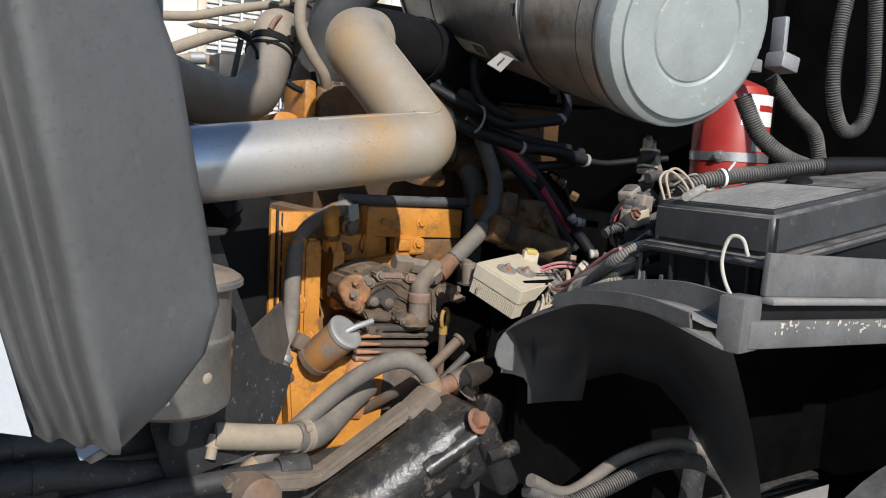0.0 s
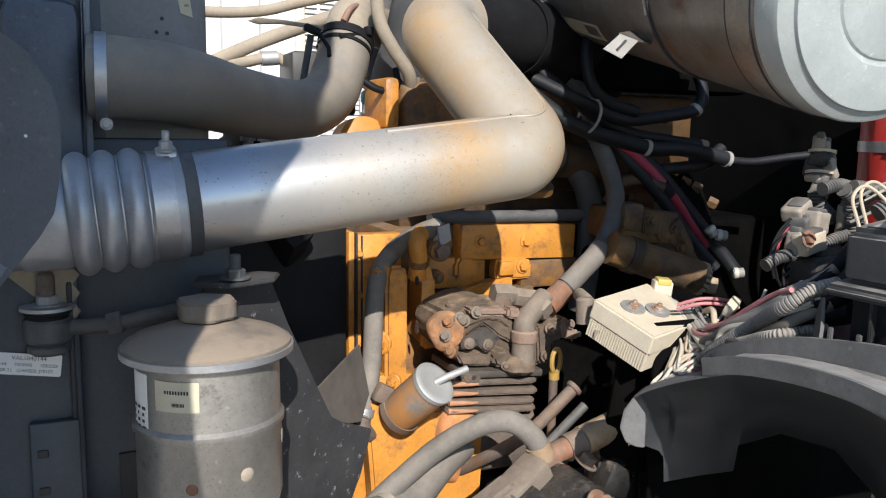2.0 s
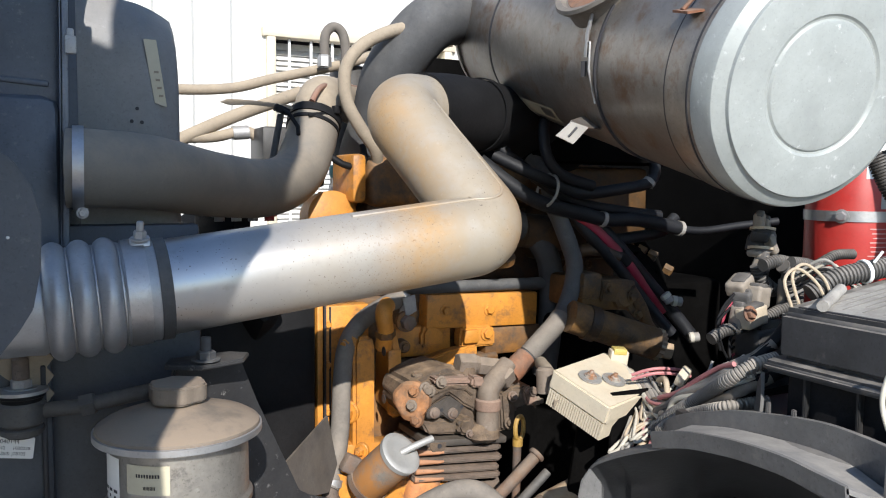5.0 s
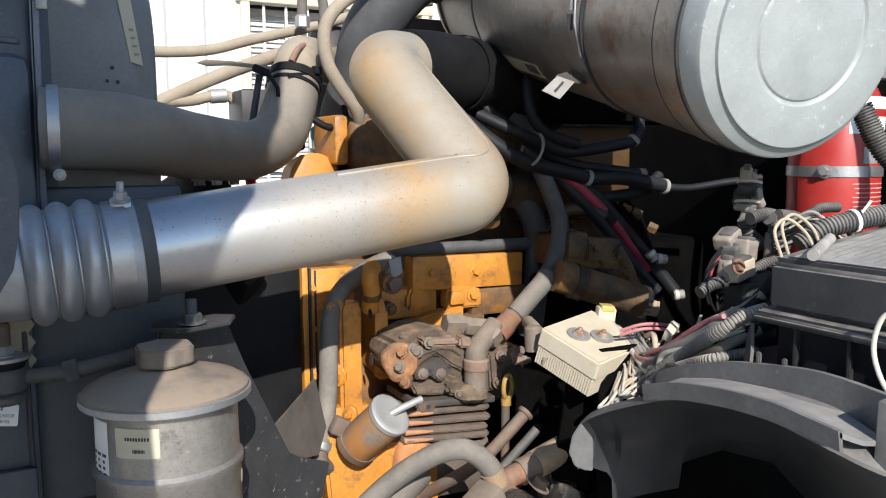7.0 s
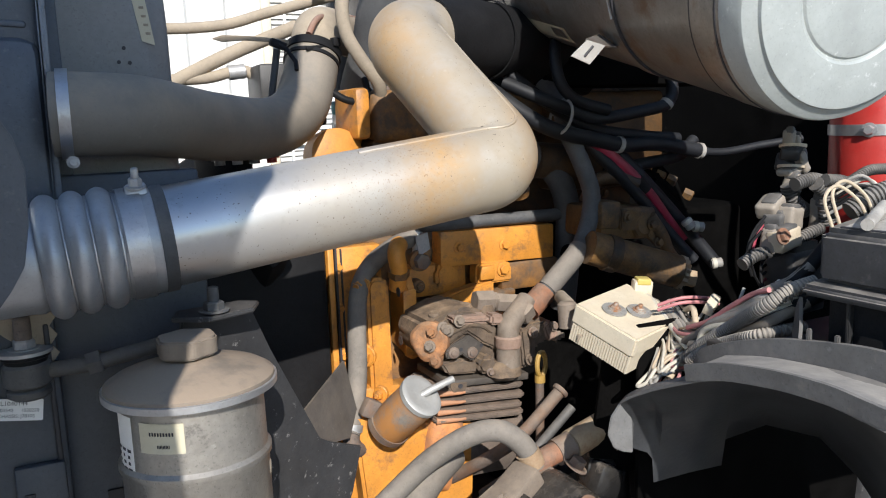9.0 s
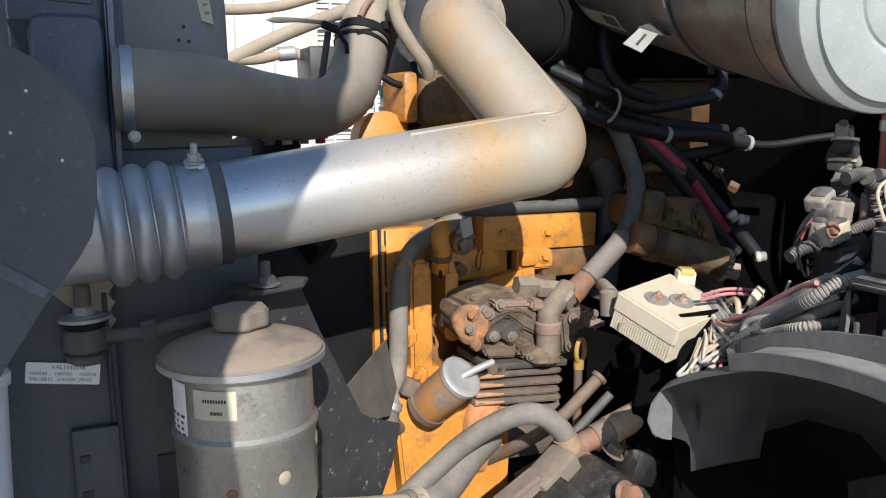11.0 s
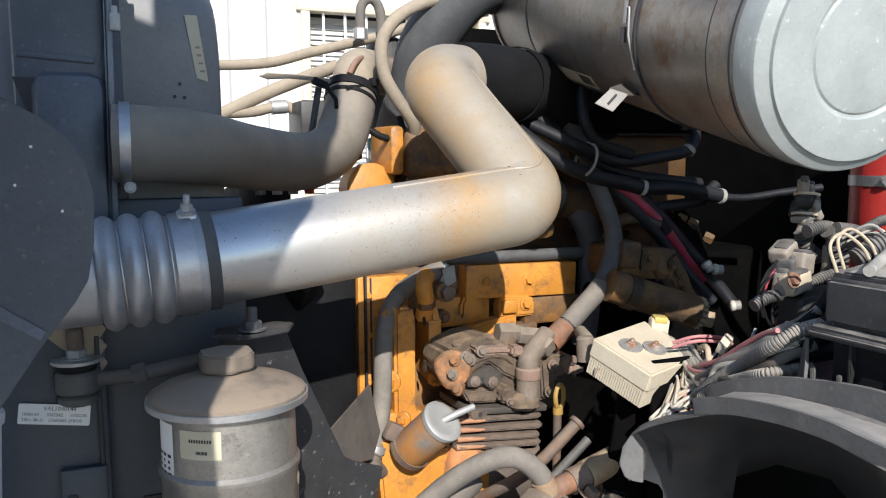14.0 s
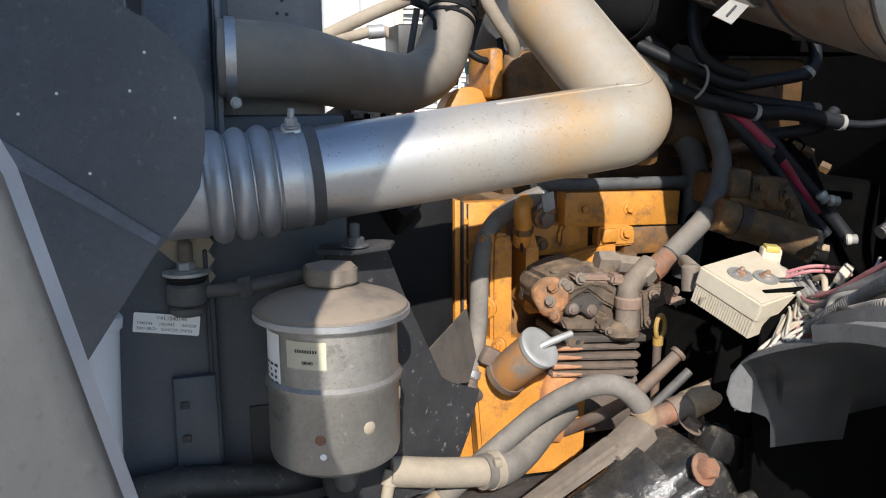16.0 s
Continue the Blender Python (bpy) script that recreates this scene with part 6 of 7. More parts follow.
def build_electrics():
    tb = thing("terminal_box", (-0.03, -0.42, 1.29), "cream plastic terminal block with two corroded studs", "terminal block")
    uu, vv = Vector((0.127, 0.040, 0.009)).normalized(), Vector((-0.031, 0.102, 0.039))
    vv = (vv - uu * vv.dot(uu)).normalized()
    m = Matrix((uu, vv, uu.cross(vv))).transposed().to_4x4()
    m.translation = Vector((-0.008, -0.382, 1.342))
    body = bmesh.new()
    bmesh.ops.create_cube(body, size=1, matrix=Matrix.Translation((0, 0, -0.006)) @ Matrix.Diagonal((0.132, 0.112, 0.032, 1)))
    bmesh.ops.bevel(body, geom=body.edges[:], offset=0.003, segments=2, affect="EDGES")
    body.transform(m)
    part("top_plate", body, "white_plastic", tb)
    low = bmesh.new()
    bmesh.ops.create_cube(low, size=1, matrix=Matrix.Translation((0, 0, -0.030)) @ Matrix.Diagonal((0.126, 0.106, 0.04, 1)))
    low.transform(m)
    base = part("base", low, "white_plastic", tb)
    for k in range(24):
        r = bmesh.new()
        bmesh.ops.create_cube(r, size=1, matrix=m @ Matrix.Translation((-0.0638, -0.051 + 0.0044 * k, -0.036)) @ Matrix.Diagonal((0.0022, 0.0028, 0.028, 1)))
        part("rib", r, "white_plastic", base)
    for x, y in ((-0.028, 0.012), (0.004, -0.010)):
        p = m @ Vector((x, y, 0.011))
        w = m.to_3x3() @ Vector((0, 0, 1))
        ws = part("washer", lathe([(0, 0.0185), (0.0018, 0.0185), (0.002, 0.008)], p, w, 28), "washer_zinc", tb, "grey zinc washer")
        part("stud", hexbolt(p + w * 0.0015, w, 0.0068, 0.006, True, 0.004), "rust_zinc", ws, "corroded stud")
    part("connector", box((0.052, -0.335, 1.365), (0.030, 0.02, 0.032), (5, 5, -20), 0.003), "white_plastic", tb)
    part("connector_cap", box((0.052, -0.338, 1.380), (0.022, 0.020, 0.010), (5, 5, -20), 0.002), "yellow_plastic", tb, "yellow connector cap")
    part("end_clamp", lathe([(0, 0.015), (0.036, 0.015), (0.04, 0.011)], (-0.072, -0.315, 1.318), (0, 0.1, 1), 16), "dusty_zinc", tb)
    part("end_wall", prism([(-0.056, -0.050), (0.056, -0.050), (0.056, -0.012), (-0.056, -0.012)], m @ Vector((0.0635, 0, 0)), m.to_3x3() @ Vector((0, 1, 0)), m.to_3x3() @ Vector((0, 0, 1)), 0.001), "ink_and_gap", tb)
    br = thing("terminal_bracket", (-0.03, -0.38, 1.1), "black steel bracket carrying the terminal block", "bracket")
    part("post", box((-0.01, -0.365, 1.20), (0.08, 0.012, 0.18), (0, 8, -20), 0.003), "shade_black", br)
    part("foot", box((0.02, -0.34, 1.12), (0.08, 0.08, 0.06), (0, 0, 0), 0.01), "shade_black", br)
    for k in range(5):
        whole("drop_hose", hose([(0.0 + 0.025 * k, -0.33 + 0.01 * k, 1.29), (-0.005 + 0.03 * k, -0.35, 1.22), (0.01 + 0.03 * k, -0.34 + 0.01 * k, 1.14), (0.02 + 0.03 * k, -0.33, 1.02)], 0.010 + 0.002 * (k % 3), 10, 6), "rubber_clean", "black hose dropping behind the terminal block", "hose", "hoses below the terminal block")

    # loose wires from the terminal block to the harness trunk
    rnd = random.Random(11)
    kinds = ["white_wire", "grey_wire", "grey_wire", "pink_wire", "white_wire", "grey_wire", "grey_wire", "pink_wire", "white_wire", "tan_wire", "grey_wire", "white_wire",
             "tan_wire", "tan_wire", "grey_wire", "white_wire", "grey_wire", "tan_wire", "tan_wire", "white_wire", "grey_wire", "tan_wire", "pink_wire", "grey_wire", "white_wire", "tan_wire", "grey_wire", "white_wire", "tan_wire", "grey_wire", "white_wire", "tan_wire"]
    names = {"white_wire": "off-white insulated wire looping from the terminal block", "grey_wire": "grey dusty wire looping from the terminal block", "pink_wire": "faded pink wire looping from the terminal block",
             "green_wire": "dull green wire looping from the terminal block", "rubber_clean": "black wire looping from the terminal block", "tan_wire": "tan dusty wire looping from the terminal block"}
    j = rnd.uniform
    for k, kind in enumerate(kinds):
        y0 = j(-0.054, 0.035)
        a = m @ Vector((0.058, y0, j(-0.04, -0.005)))
        low = j(-0.012, 0.012)
        b = Vector((0.035 + j(-0.02, 0.02), -0.455 + j(-0.02, 0.012), 1.318 + j(-0.022, 0.02)))
        c = Vector((0.021, -0.530, 1.353)) + Vector((j(-0.008, 0.008), j(-0.012, 0.012), low + j(-0.006, 0.006)))
        d = Vector((0.011, -0.580, 1.383)) + Vector((j(-0.008, 0.008), j(-0.012, 0.012), low + j(-0.006, 0.006)))
        e = Vector((0.002, -0.625, 1.411)) + Vector((j(-0.008, 0.008), j(-0.010, 0.010), low))
        f = Vector((0.013, -0.650, 1.425)) + Vector((j(-0.01, 0.01), j(-0.01, 0.01), low))
        whole("loose_wire", hose([a, a + Vector((0.014, -0.010, j(0.0, 0.03))), b, c, d, e, f], rnd.choice((0.0018, 0.0022, 0.0028)), 8, 6), kind, names[kind], "wire", "loose wires at the terminal block")
    for k in range(28):
        kind = rnd.choice(("white_wire", "grey_wire", "tan_wire", "pink_wire", "grey_wire", "tan_wire", "white_wire"))
        a = m @ Vector((0.056 - 0.004 * (k % 4), -0.050 + j(-0.006, 0.05), j(-0.045, -0.012)))
        b = Vector((-0.042 + 0.0028 * k + j(-0.012, 0.012), -0.458 + j(-0.018, 0.012), 1.264 + 0.0018 * k + j(-0.012, 0.012)))
        c = b + Vector((j(0.0, 0.03), -0.012, j(-0.004, 0.02)))
        d = c + Vector((j(0.01, 0.045), j(-0.01, 0.01), j(0.0, 0.03)))
        whole("loose_wire", hose([a, a.lerp(b, 0.5) + Vector((0.008, -0.014, 0.012)), b, c, d], rnd.choice((0.0017, 0.0021, 0.0026)), 8, 6), kind, names[kind], "wire", "loose wires at the terminal block")
    whole("loose_wire", hose([(0.056, -0.43, 1.352), (0.052, -0.448, 1.358), (0.047, -0.458, 1.348), (0.041, -0.465, 1.326), (0.011, -0.468, 1.288), (-0.012, -0.470, 1.268), (-0.030, -0.470, 1.256)], 0.0046, 10, 8), "tan_wire", "thick cream wire hanging over the fender edge", "wire", "loose wires at the terminal block")
    for dz in (0.0, 0.007):
        whole("loose_wire", hose([(0.012, -0.42, 1.355 + dz), (0.032, -0.44, 1.366 + dz), (0.060, -0.448, 1.366 + dz), (0.10, -0.45, 1.358 + dz)], 0.0026, 8, 8), "pink_wire", "faded pink wire looping from the terminal block", "wire", "loose wires at the terminal block")
    whole("loose_wire", hose([(0.018, -0.475, 1.340), (0.012, -0.520, 1.360), (0.003, -0.570, 1.392), (-0.003, -0.609, 1.415), (-0.009, -0.640, 1.427)], 0.0034, 8, 8), "pink_wire", "faded pink wire looping from the terminal block", "wire", "loose wires at the terminal block")
    whole("sheathed_cable", hose([(0.016, -0.475, 1.319), (0.012, -0.495, 1.331), (0.012, -0.520, 1.346), (0.011, -0.580, 1.382), (0.002, -0.633, 1.421), (0.013, -0.650, 1.434), (0.034, -0.662, 1.454)], 0.0078, 12, 8), "hose_grey", "grey sheathed wire bundle lying over the fender", "cable")
    whole("sheathed_cable", hose([(0.002, -0.500, 1.323), (-0.001, -0.540, 1.337), (0.000, -0.580, 1.355), (-0.010, -0.642, 1.389), (0.009, -0.652, 1.399), (0.031, -0.662, 1.410)], 0.0068, 12, 8), "hose_grey", "grey sheathed wire bundle lying over the fender", "cable")
    whole("sheathed_cable", hose([(0.000, -0.632, 1.420), (0.013, -0.650, 1.433), (0.034, -0.660, 1.453), (0.067, -0.660, 1.482)], 0.0085, 12, 8), "rubber_clean", "black taped wire bundle beside the fuse box", "cable")
    whole("sheathed_cable", hose([(-0.010, -0.640, 1.388), (0.009, -0.650, 1.398), (0.031, -0.660, 1.410), (0.071, -0.660, 1.420)], 0.0075, 12, 8), "rubber_clean", "black taped wire bundle beside the fuse box", "cable")
    # stouter grey wires lying over the bundle towards the fuse box
    for k in range(5):
        lift = 0.004 * k
        a = m @ Vector((0.060, -0.03 + 0.014 * k, -0.012))
        whole("loose_wire", hose([a, a + Vector((0.012, -0.016, 0.012)), (0.026 - 0.005 * k, -0.478 - 0.004 * k, 1.338 - 0.006 * k), (0.017 - 0.005 * k, -0.530, 1.368 - 0.008 * k + lift), (0.008 - 0.004 * k, -0.585, 1.398 - 0.010 * k + lift),
                                  (-0.002 - 0.002 * k, -0.628, 1.424 - 0.011 * k + lift), (0.016, -0.652, 1.440 - 0.012 * k + lift)], 0.0040 + 0.0004 * (k % 3), 10, 8), ("hose_grey", "grey_wire", "grey_wire", "hose_grey", "white_wire")[k], "stout grey wire lying over the loose bundle", "wire", "loose wires at the terminal block")
    whole("corrugated_conduit", conduit([(-0.001, -0.490, 1.301), (-0.007, -0.540, 1.340), (-0.011, -0.590, 1.374), (-0.030, -0.650, 1.410), (-0.010, -0.672, 1.432), (0.02, -0.68, 1.44)], 0.0088, 0.0042), "pale_conduit", "dusty corrugated conduit under the loose wires", "conduit")
    whole("corrugated_conduit", conduit([(-0.010, -0.510, 1.305), (-0.011, -0.545, 1.332), (-0.016, -0.590, 1.354), (-0.021, -0.635, 1.372), (0.0, -0.65, 1.378), (0.03, -0.66, 1.38)], 0.0078, 0.0042), "pale_conduit", "dusty corrugated conduit under the loose wires", "conduit")
    whole("wire_terminal", box((0.062, -0.475, 1.367), (0.030, 0.014, 0.019), (25, -22, 25), 0.002), "white_plastic", "small cream plastic wire connector", "connector")

    fb = thing("fuse_box", (0.12, -0.80, 1.36), "dusty black plastic fuse box with a lipped lid", "fuse box")
    u, v = (1.0, 0.0), (-0.015, 0.9999)
    F = Vector((-0.024, -0.922))
    U, V = Vector(u), Vector(v)

    def at(a, b):
        return F + U * a + V * b
    def fused(a0, b0, la, lb, z0, z1, bev=0.004, seg=2):
        """A box of the fuse case; the whole case climbs towards the cab."""
        bm = oriented_box(at(a0, b0), u, v, la, lb, z0, z1, bev, seg)
        for q in bm.verts:
            q.co.z += 0.15 * (Vector((q.co.x, q.co.y)) - F).dot(U)
        return bm
    lid = part("lid", fused(0, 0, 0.41, 0.205, 1.450, 1.511, 0.009, 3), "plastic_grey_box", fb, "dusty lid")
    part("rim", fused(-0.012, -0.010, 0.43, 0.224, 1.439, 1.4515, 0.005, 3), "plastic_grey_box", fb)
    part("base", fused(0.006, 0.012, 0.385, 0.182, 1.345, 1.443, 0.006), "rubber_clean", fb)
    dec = part("decal", fused(0.012, 0.012, 0.20, 0.170, 1.5096, 1.5120, 0), "decal_grey", lid, "faded grey instruction decal")
    for a0, b0, la, lb in ((0.012, 0.010, 0.20, 0.003), (0.010, 0.010, 0.003, 0.174), (0.212, 0.010, 0.003, 0.174)):
        part("border", fused(a0, b0, la, lb, 1.5098, 1.5126, 0), "ink_and_gap", dec)
    rnd = random.Random(3)
    for k in range(13):
        part("print", fused(0.028 + 0.02 * (k % 2), 0.022 + 0.0118 * k, rnd.uniform(0.05, 0.15), 0.0022, 1.5118, 1.5124, 0), "decal_ink", dec)
    part("knob", lathe([(0, 0.020), (0.008, 0.019), (0.014, 0.012), (0.015, 0.001)], at(0.235, 0.13).to_3d() + Vector((0, 0, 1.542)), (-0.15, 0, 1), 24), "rubber_clean", lid)
    for k in range(3):
        part("rib", fused(-0.002, 0.03 + 0.065 * k, 0.010, 0.004, 1.36, 1.440, 0.001), "plastic", fb)
    for k in range(2):
        part("hook", merge(oriented_box(at(-0.030, 0.150 + 0.034 * k), u, v, 0.036, 0.005, 1.372, 1.377, 0.001), oriented_box(at(-0.030, 0.150 + 0.034 * k), u, v, 0.005, 0.005, 1.372, 1.408, 0.001)), "plastic_grey", fb)
    part("fin", plate([(-0.030, -0.700, 1.362), (-0.016, -0.682, 1.362), (-0.011, -0.680, 1.412), (-0.013, -0.688, 1.428), (-0.022, -0.698, 1.398)], 0.004), "plastic_grey", fb)
    tube = whole("paper_roll", sweep([at(0.006, 0.150).to_3d() + Vector((0, 0, 1.5195)), at(0.080, 0.185).to_3d() + Vector((0, 0, 1.5305))], 0.0065, 14), "decal_grey", "rolled dusty paper tube lying on the fuse box lid", "paper roll")
    lc = thing("lid_conduit", (*at(0.1, 0.25), 1.54), "black corrugated conduit with a white tie lying across the fuse box", "conduit")
    path = [at(0.075, 0.222).to_3d() + Vector((0, 0, 1.520)), at(0.10, 0.212).to_3d() + Vector((0, 0, 1.537)), at(0.14, 0.200).to_3d() + Vector((0, 0, 1.547)), at(0.24, 0.175).to_3d() + Vector((0, 0, 1.562)), at(0.34, 0.14).to_3d() + Vector((0, 0, 1.577)), at(0.50, 0.08).to_3d() + Vector((0, 0, 1.585))]
    part("conduit", conduit(path, 0.0128), "rubber_conduit", lc)
    part("tie", ring(path[2], path[3] - path[1], 0.0132, 0.005, 0.0016, 20), "label", lc, "white cable tie")
    part("tie_tail", sweep([path[2] + Vector((0, -0.012, 0.012)), path[2] + Vector((0.004, -0.020, 0.026))], 0.0018, 6), "label", lc)
    part("tape", sweep([path[4] - (path[4] - path[3]) * 0.25, path[4], path[5]], 0.0138, 14), "rubber_clean", lc)
    whole("white_wire_loop", hose([at(-0.016, 0.022).to_3d() + Vector((0, 0, 1.452)), at(-0.018, 0.032).to_3d() + Vector((0, 0, 1.474)), at(-0.024, 0.047).to_3d() + Vector((0, 0, 1.473)), at(-0.028, 0.052).to_3d() + Vector((0, 0, 1.440)), at(-0.027, 0.038).to_3d() + Vector((0, 0, 1.405)), at(-0.022, 0.014).to_3d() + Vector((0, 0, 1.383)), at(-0.016, -0.005).to_3d() + Vector((0, 0, 1.380))], 0.0026, 10, 8), "white_wire", "bare white wire loop hooked over the fuse box edge", "wire")
    for k, (a0, b0, c0) in enumerate(((0.012, 0.195, 0.03), (0.03, 0.20, 0.034))):
        p = at(a0, b0).to_3d() + Vector((0, 0, 1.512))
        whole("bare_wire_loop", hose([p, p + Vector((-0.006, 0.006, c0)), p + Vector((0.02, 0.012, c0 + 0.012)), p + Vector((0.045, 0.006, c0 - 0.004)), p + Vector((0.055, 0.0, 0.006))], 0.0019, 8, 8), "tan_wire", "tan wire loop at the fuse box corner", "wire")

    hn = thing("engine_harness", (0.2, -0.5, 1.4), "corrugated wiring harness with tan taped connectors", "harness")
    for pts, r in (([(0.0300, -0.5600, 1.4410), (0.0540, -0.5600, 1.4510), (0.0830, -0.5600, 1.4530), (0.1200, -0.5600, 1.4600), (0.1530, -0.5600, 1.4710), (0.1720, -0.5600, 1.4760)], 0.0088), ([(0.1540, -0.5200, 1.5330), (0.1610, -0.5200, 1.5160), (0.1760, -0.5200, 1.5030), (0.1930, -0.5200, 1.4930)], 0.0105), ([(0.1300, -0.5000, 1.4900), (0.1340, -0.5000, 1.5070), (0.1510, -0.5000, 1.5130), (0.1720, -0.5000, 1.5100), (0.1890, -0.5000, 1.5040)], 0.0088), ([(0.1320, -0.5500, 1.5370), (0.1630, -0.5500, 1.5420), (0.1950, -0.5500, 1.5330), (0.2040, -0.5500, 1.5140), (0.2040, -0.5500, 1.4800)], 0.0095), ([(0.1600, -0.5600, 1.5370), (0.1780, -0.5600, 1.5240), (0.1810, -0.5600, 1.5040), (0.1850, -0.5600, 1.4790)], 0.0105), ([(0.1650, -0.5700, 1.5420), (0.1990, -0.5700, 1.5380), (0.2260, -0.5700, 1.5270), (0.2480, -0.5700, 1.5100)], 0.0085), ([(0.2630, -0.5000, 1.5200), (0.2970, -0.5000, 1.5240), (0.3200, -0.5000, 1.5320), (0.3480, -0.5000, 1.5410), (0.3870, -0.5000, 1.5410)], 0.0085)):
        part("conduit", conduit(pts, r, 0.0046), "rubber_conduit", hn)
    for c, sz, rot, mt in (((0.1760, -0.5000, 1.5960), (0.014, 0.016, 0.026), (0, 8, 20), "zinc_plastic"),
                           ((0.1900, -0.5000, 1.5910), (0.010, 0.014, 0.022), (0, -14, 20), "zinc_plastic"),
                           ((0.1810, -0.5000, 1.5770), (0.032, 0.026, 0.018), (8, -16, 30), "plastic"),
                           ((0.1970, -0.5000, 1.5620), (0.014, 0.024, 0.034), (0, -32, 10), "zinc_plastic"),
                           ((0.1800, -0.5000, 1.5510), (0.036, 0.024, 0.010), (0, -12, 10), "zinc_plastic"),
                           ((0.1820, -0.4900, 1.5620), (0.022, 0.022, 0.026), (0, 20, 10), "plastic"),
                           ((0.1740, -0.5100, 1.5320), (0.020, 0.022, 0.030), (0, 26, 10), "zinc_plastic"),
                           ((0.1110, -0.5300, 1.5070), (0.034, 0.030, 0.022), (0, -28, 15), "zinc_plastic"),
                           ((0.1240, -0.5500, 1.4930), (0.030, 0.026, 0.030), (0, 8, 10), "zinc_plastic"),
                           ((0.1110, -0.5400, 1.4880), (0.026, 0.028, 0.026), (0, -6, 14), "plastic_grey"),
                           ((0.0930, -0.5700, 1.4700), (0.042, 0.024, 0.028), (0, -10, 6), "tan_block"),
                           ((0.0780, -0.5600, 1.4680), (0.014, 0.022, 0.034), (0, 4, 8), "zinc_plastic"),
                           ((0.1350, -0.5500, 1.4070), (0.075, 0.050, 0.085), (0, 0, 8), "plastic"),
                           ((0.1800, -0.5450, 1.4940), (0.010, 0.016, 0.044), (0, 4, 0), "zinc_plastic")):
        cn = part("connector", lumpy(box(c, sz, rot, 0.004), 0.0012, 90.0), mt, hn, "dusty plug connector", angle=50)
        part("collar", box(Vector(c) + Vector((0, -0.002, sz[2] * 0.42)), (sz[0] * 0.7, sz[1] * 0.7, sz[2] * 0.45), rot, 0.003), "plastic_grey" if mt != "plastic" else "plastic", cn)
    for at_tie in ((0.1840, -0.5000, 1.5850), (0.1810, -0.5000, 1.5560)):
        part("tie", ring(at_tie, (0.15, 0.1, 1), 0.0165, 0.004, 0.002, 18), "tan_wire", hn, "dusty cable tie")
    part("stud", hexbolt((0.0670, -0.5900, 1.4780), (0, -1, 0.2), 0.0075, 0.008), "rust", hn)
    for pts in ([(0.0800, -0.5500, 1.4990), (0.0600, -0.5500, 1.4810), (0.0490, -0.5500, 1.4540), (0.0580, -0.5500, 1.4210)], [(0.0770, -0.5500, 1.4920), (0.0560, -0.5500, 1.4690), (0.0540, -0.5500, 1.4380), (0.0750, -0.5500, 1.4040)], [(0.0630, -0.5600, 1.4820), (0.0410, -0.5600, 1.4600), (0.0530, -0.5600, 1.4240)]):
        part("bent_wire", hose(pts, 0.0019, 7, 8), "rubber_clean", hn)
    part("bent_wire", hose([(0.0760, -0.5500, 1.4880), (0.0630, -0.5500, 1.4690), (0.0580, -0.5500, 1.4490)], 0.0019, 7, 8), "red_cable", hn)
    part("bent_wire", hose([(0.0450, -0.5500, 1.4070), (0.0360, -0.5500, 1.3850), (0.0470, -0.5500, 1.3750), (0.0570, -0.5500, 1.3850)], 0.0022, 7, 8), "grey_wire", hn)
    rnd = random.Random(8)
    for k in range(9):
        p = Vector((0.17 + rnd.uniform(-0.02, 0.05), -0.58, 1.51 + rnd.uniform(-0.02, 0.02)))
        part("wire", hose([p, p + Vector((0.02, -0.03, 0.02)), p + Vector((0.06, -0.04, 0.02 * rnd.uniform(-1, 1))), p + Vector((0.10, -0.03, -0.02))], 0.0022, 7, 6), rnd.choice(("white_wire", "rubber_clean", "grey_wire")), hn)
    for k in range(6):
        p = Vector((0.115, -0.54, 1.45 - 0.01 * k))
        part("wire", hose([p, p + Vector((-0.03, 0.0, -0.02)), p + Vector((-0.035 + rnd.uniform(-0.01, 0.01), -0.02, -0.07)), p + Vector((0.0, -0.03, -0.12))], 0.002, 7, 6), rnd.choice(("rubber_clean", "red_cable", "rubber_clean")), hn)

    # looms and brackets on the cowl
    cw = thing("cowl_wiring", (0.6, -0.6, 1.7), "black corrugated looms and hoses hanging on the cowl", "harness")
    for pts, r in (([(0.56, -0.60, 2.05), (0.555, -0.62, 1.95), (0.535, -0.62, 1.83), (0.535, -0.62, 1.72), (0.58, -0.62, 1.65), (0.64, -0.62, 1.66), (0.665, -0.62, 1.73), (0.655, -0.62, 1.83), (0.63, -0.62, 1.95), (0.62, -0.6, 2.05)], 0.014), ([(0.42, -0.58, 1.545), (0.50, -0.62, 1.56), (0.62, -0.64, 1.555), (0.75, -0.65, 1.52)], 0.0155),
                   ([(0.44, -0.55, 1.74), (0.48, -0.58, 1.68), (0.52, -0.60, 1.64), (0.55, -0.60, 1.58)], 0.014), ([(0.40, -0.52, 1.70), (0.42, -0.55, 1.63), (0.46, -0.58, 1.59), (0.52, -0.60, 1.57)], 0.017)):
        part("conduit", conduit(pts, r), "rubber_conduit", cw)
    part("bracket", merge(box((0.40, -0.60, 1.76), (0.05, 0.04, 0.03), (0, 10, 0), 0.004), box((0.385, -0.60, 1.80), (0.012, 0.03, 0.08), (0, 0, 0), 0.003)), "zinc", cw, "dull zinc bracket")

    ex = thing("fire_extinguisher", (0.775, -0.20, 1.2), "red fire extinguisher with a white label and steel band", "extinguisher")
    part("cylinder", lathe([(0, 0.07), (0.006, 0.085), (0.02, 0.092), (0.52, 0.092), (0.56, 0.075), (0.58, 0.03)], (0.775, -0.20, 1.2), (0, 0, 1), 48), "red", ex)
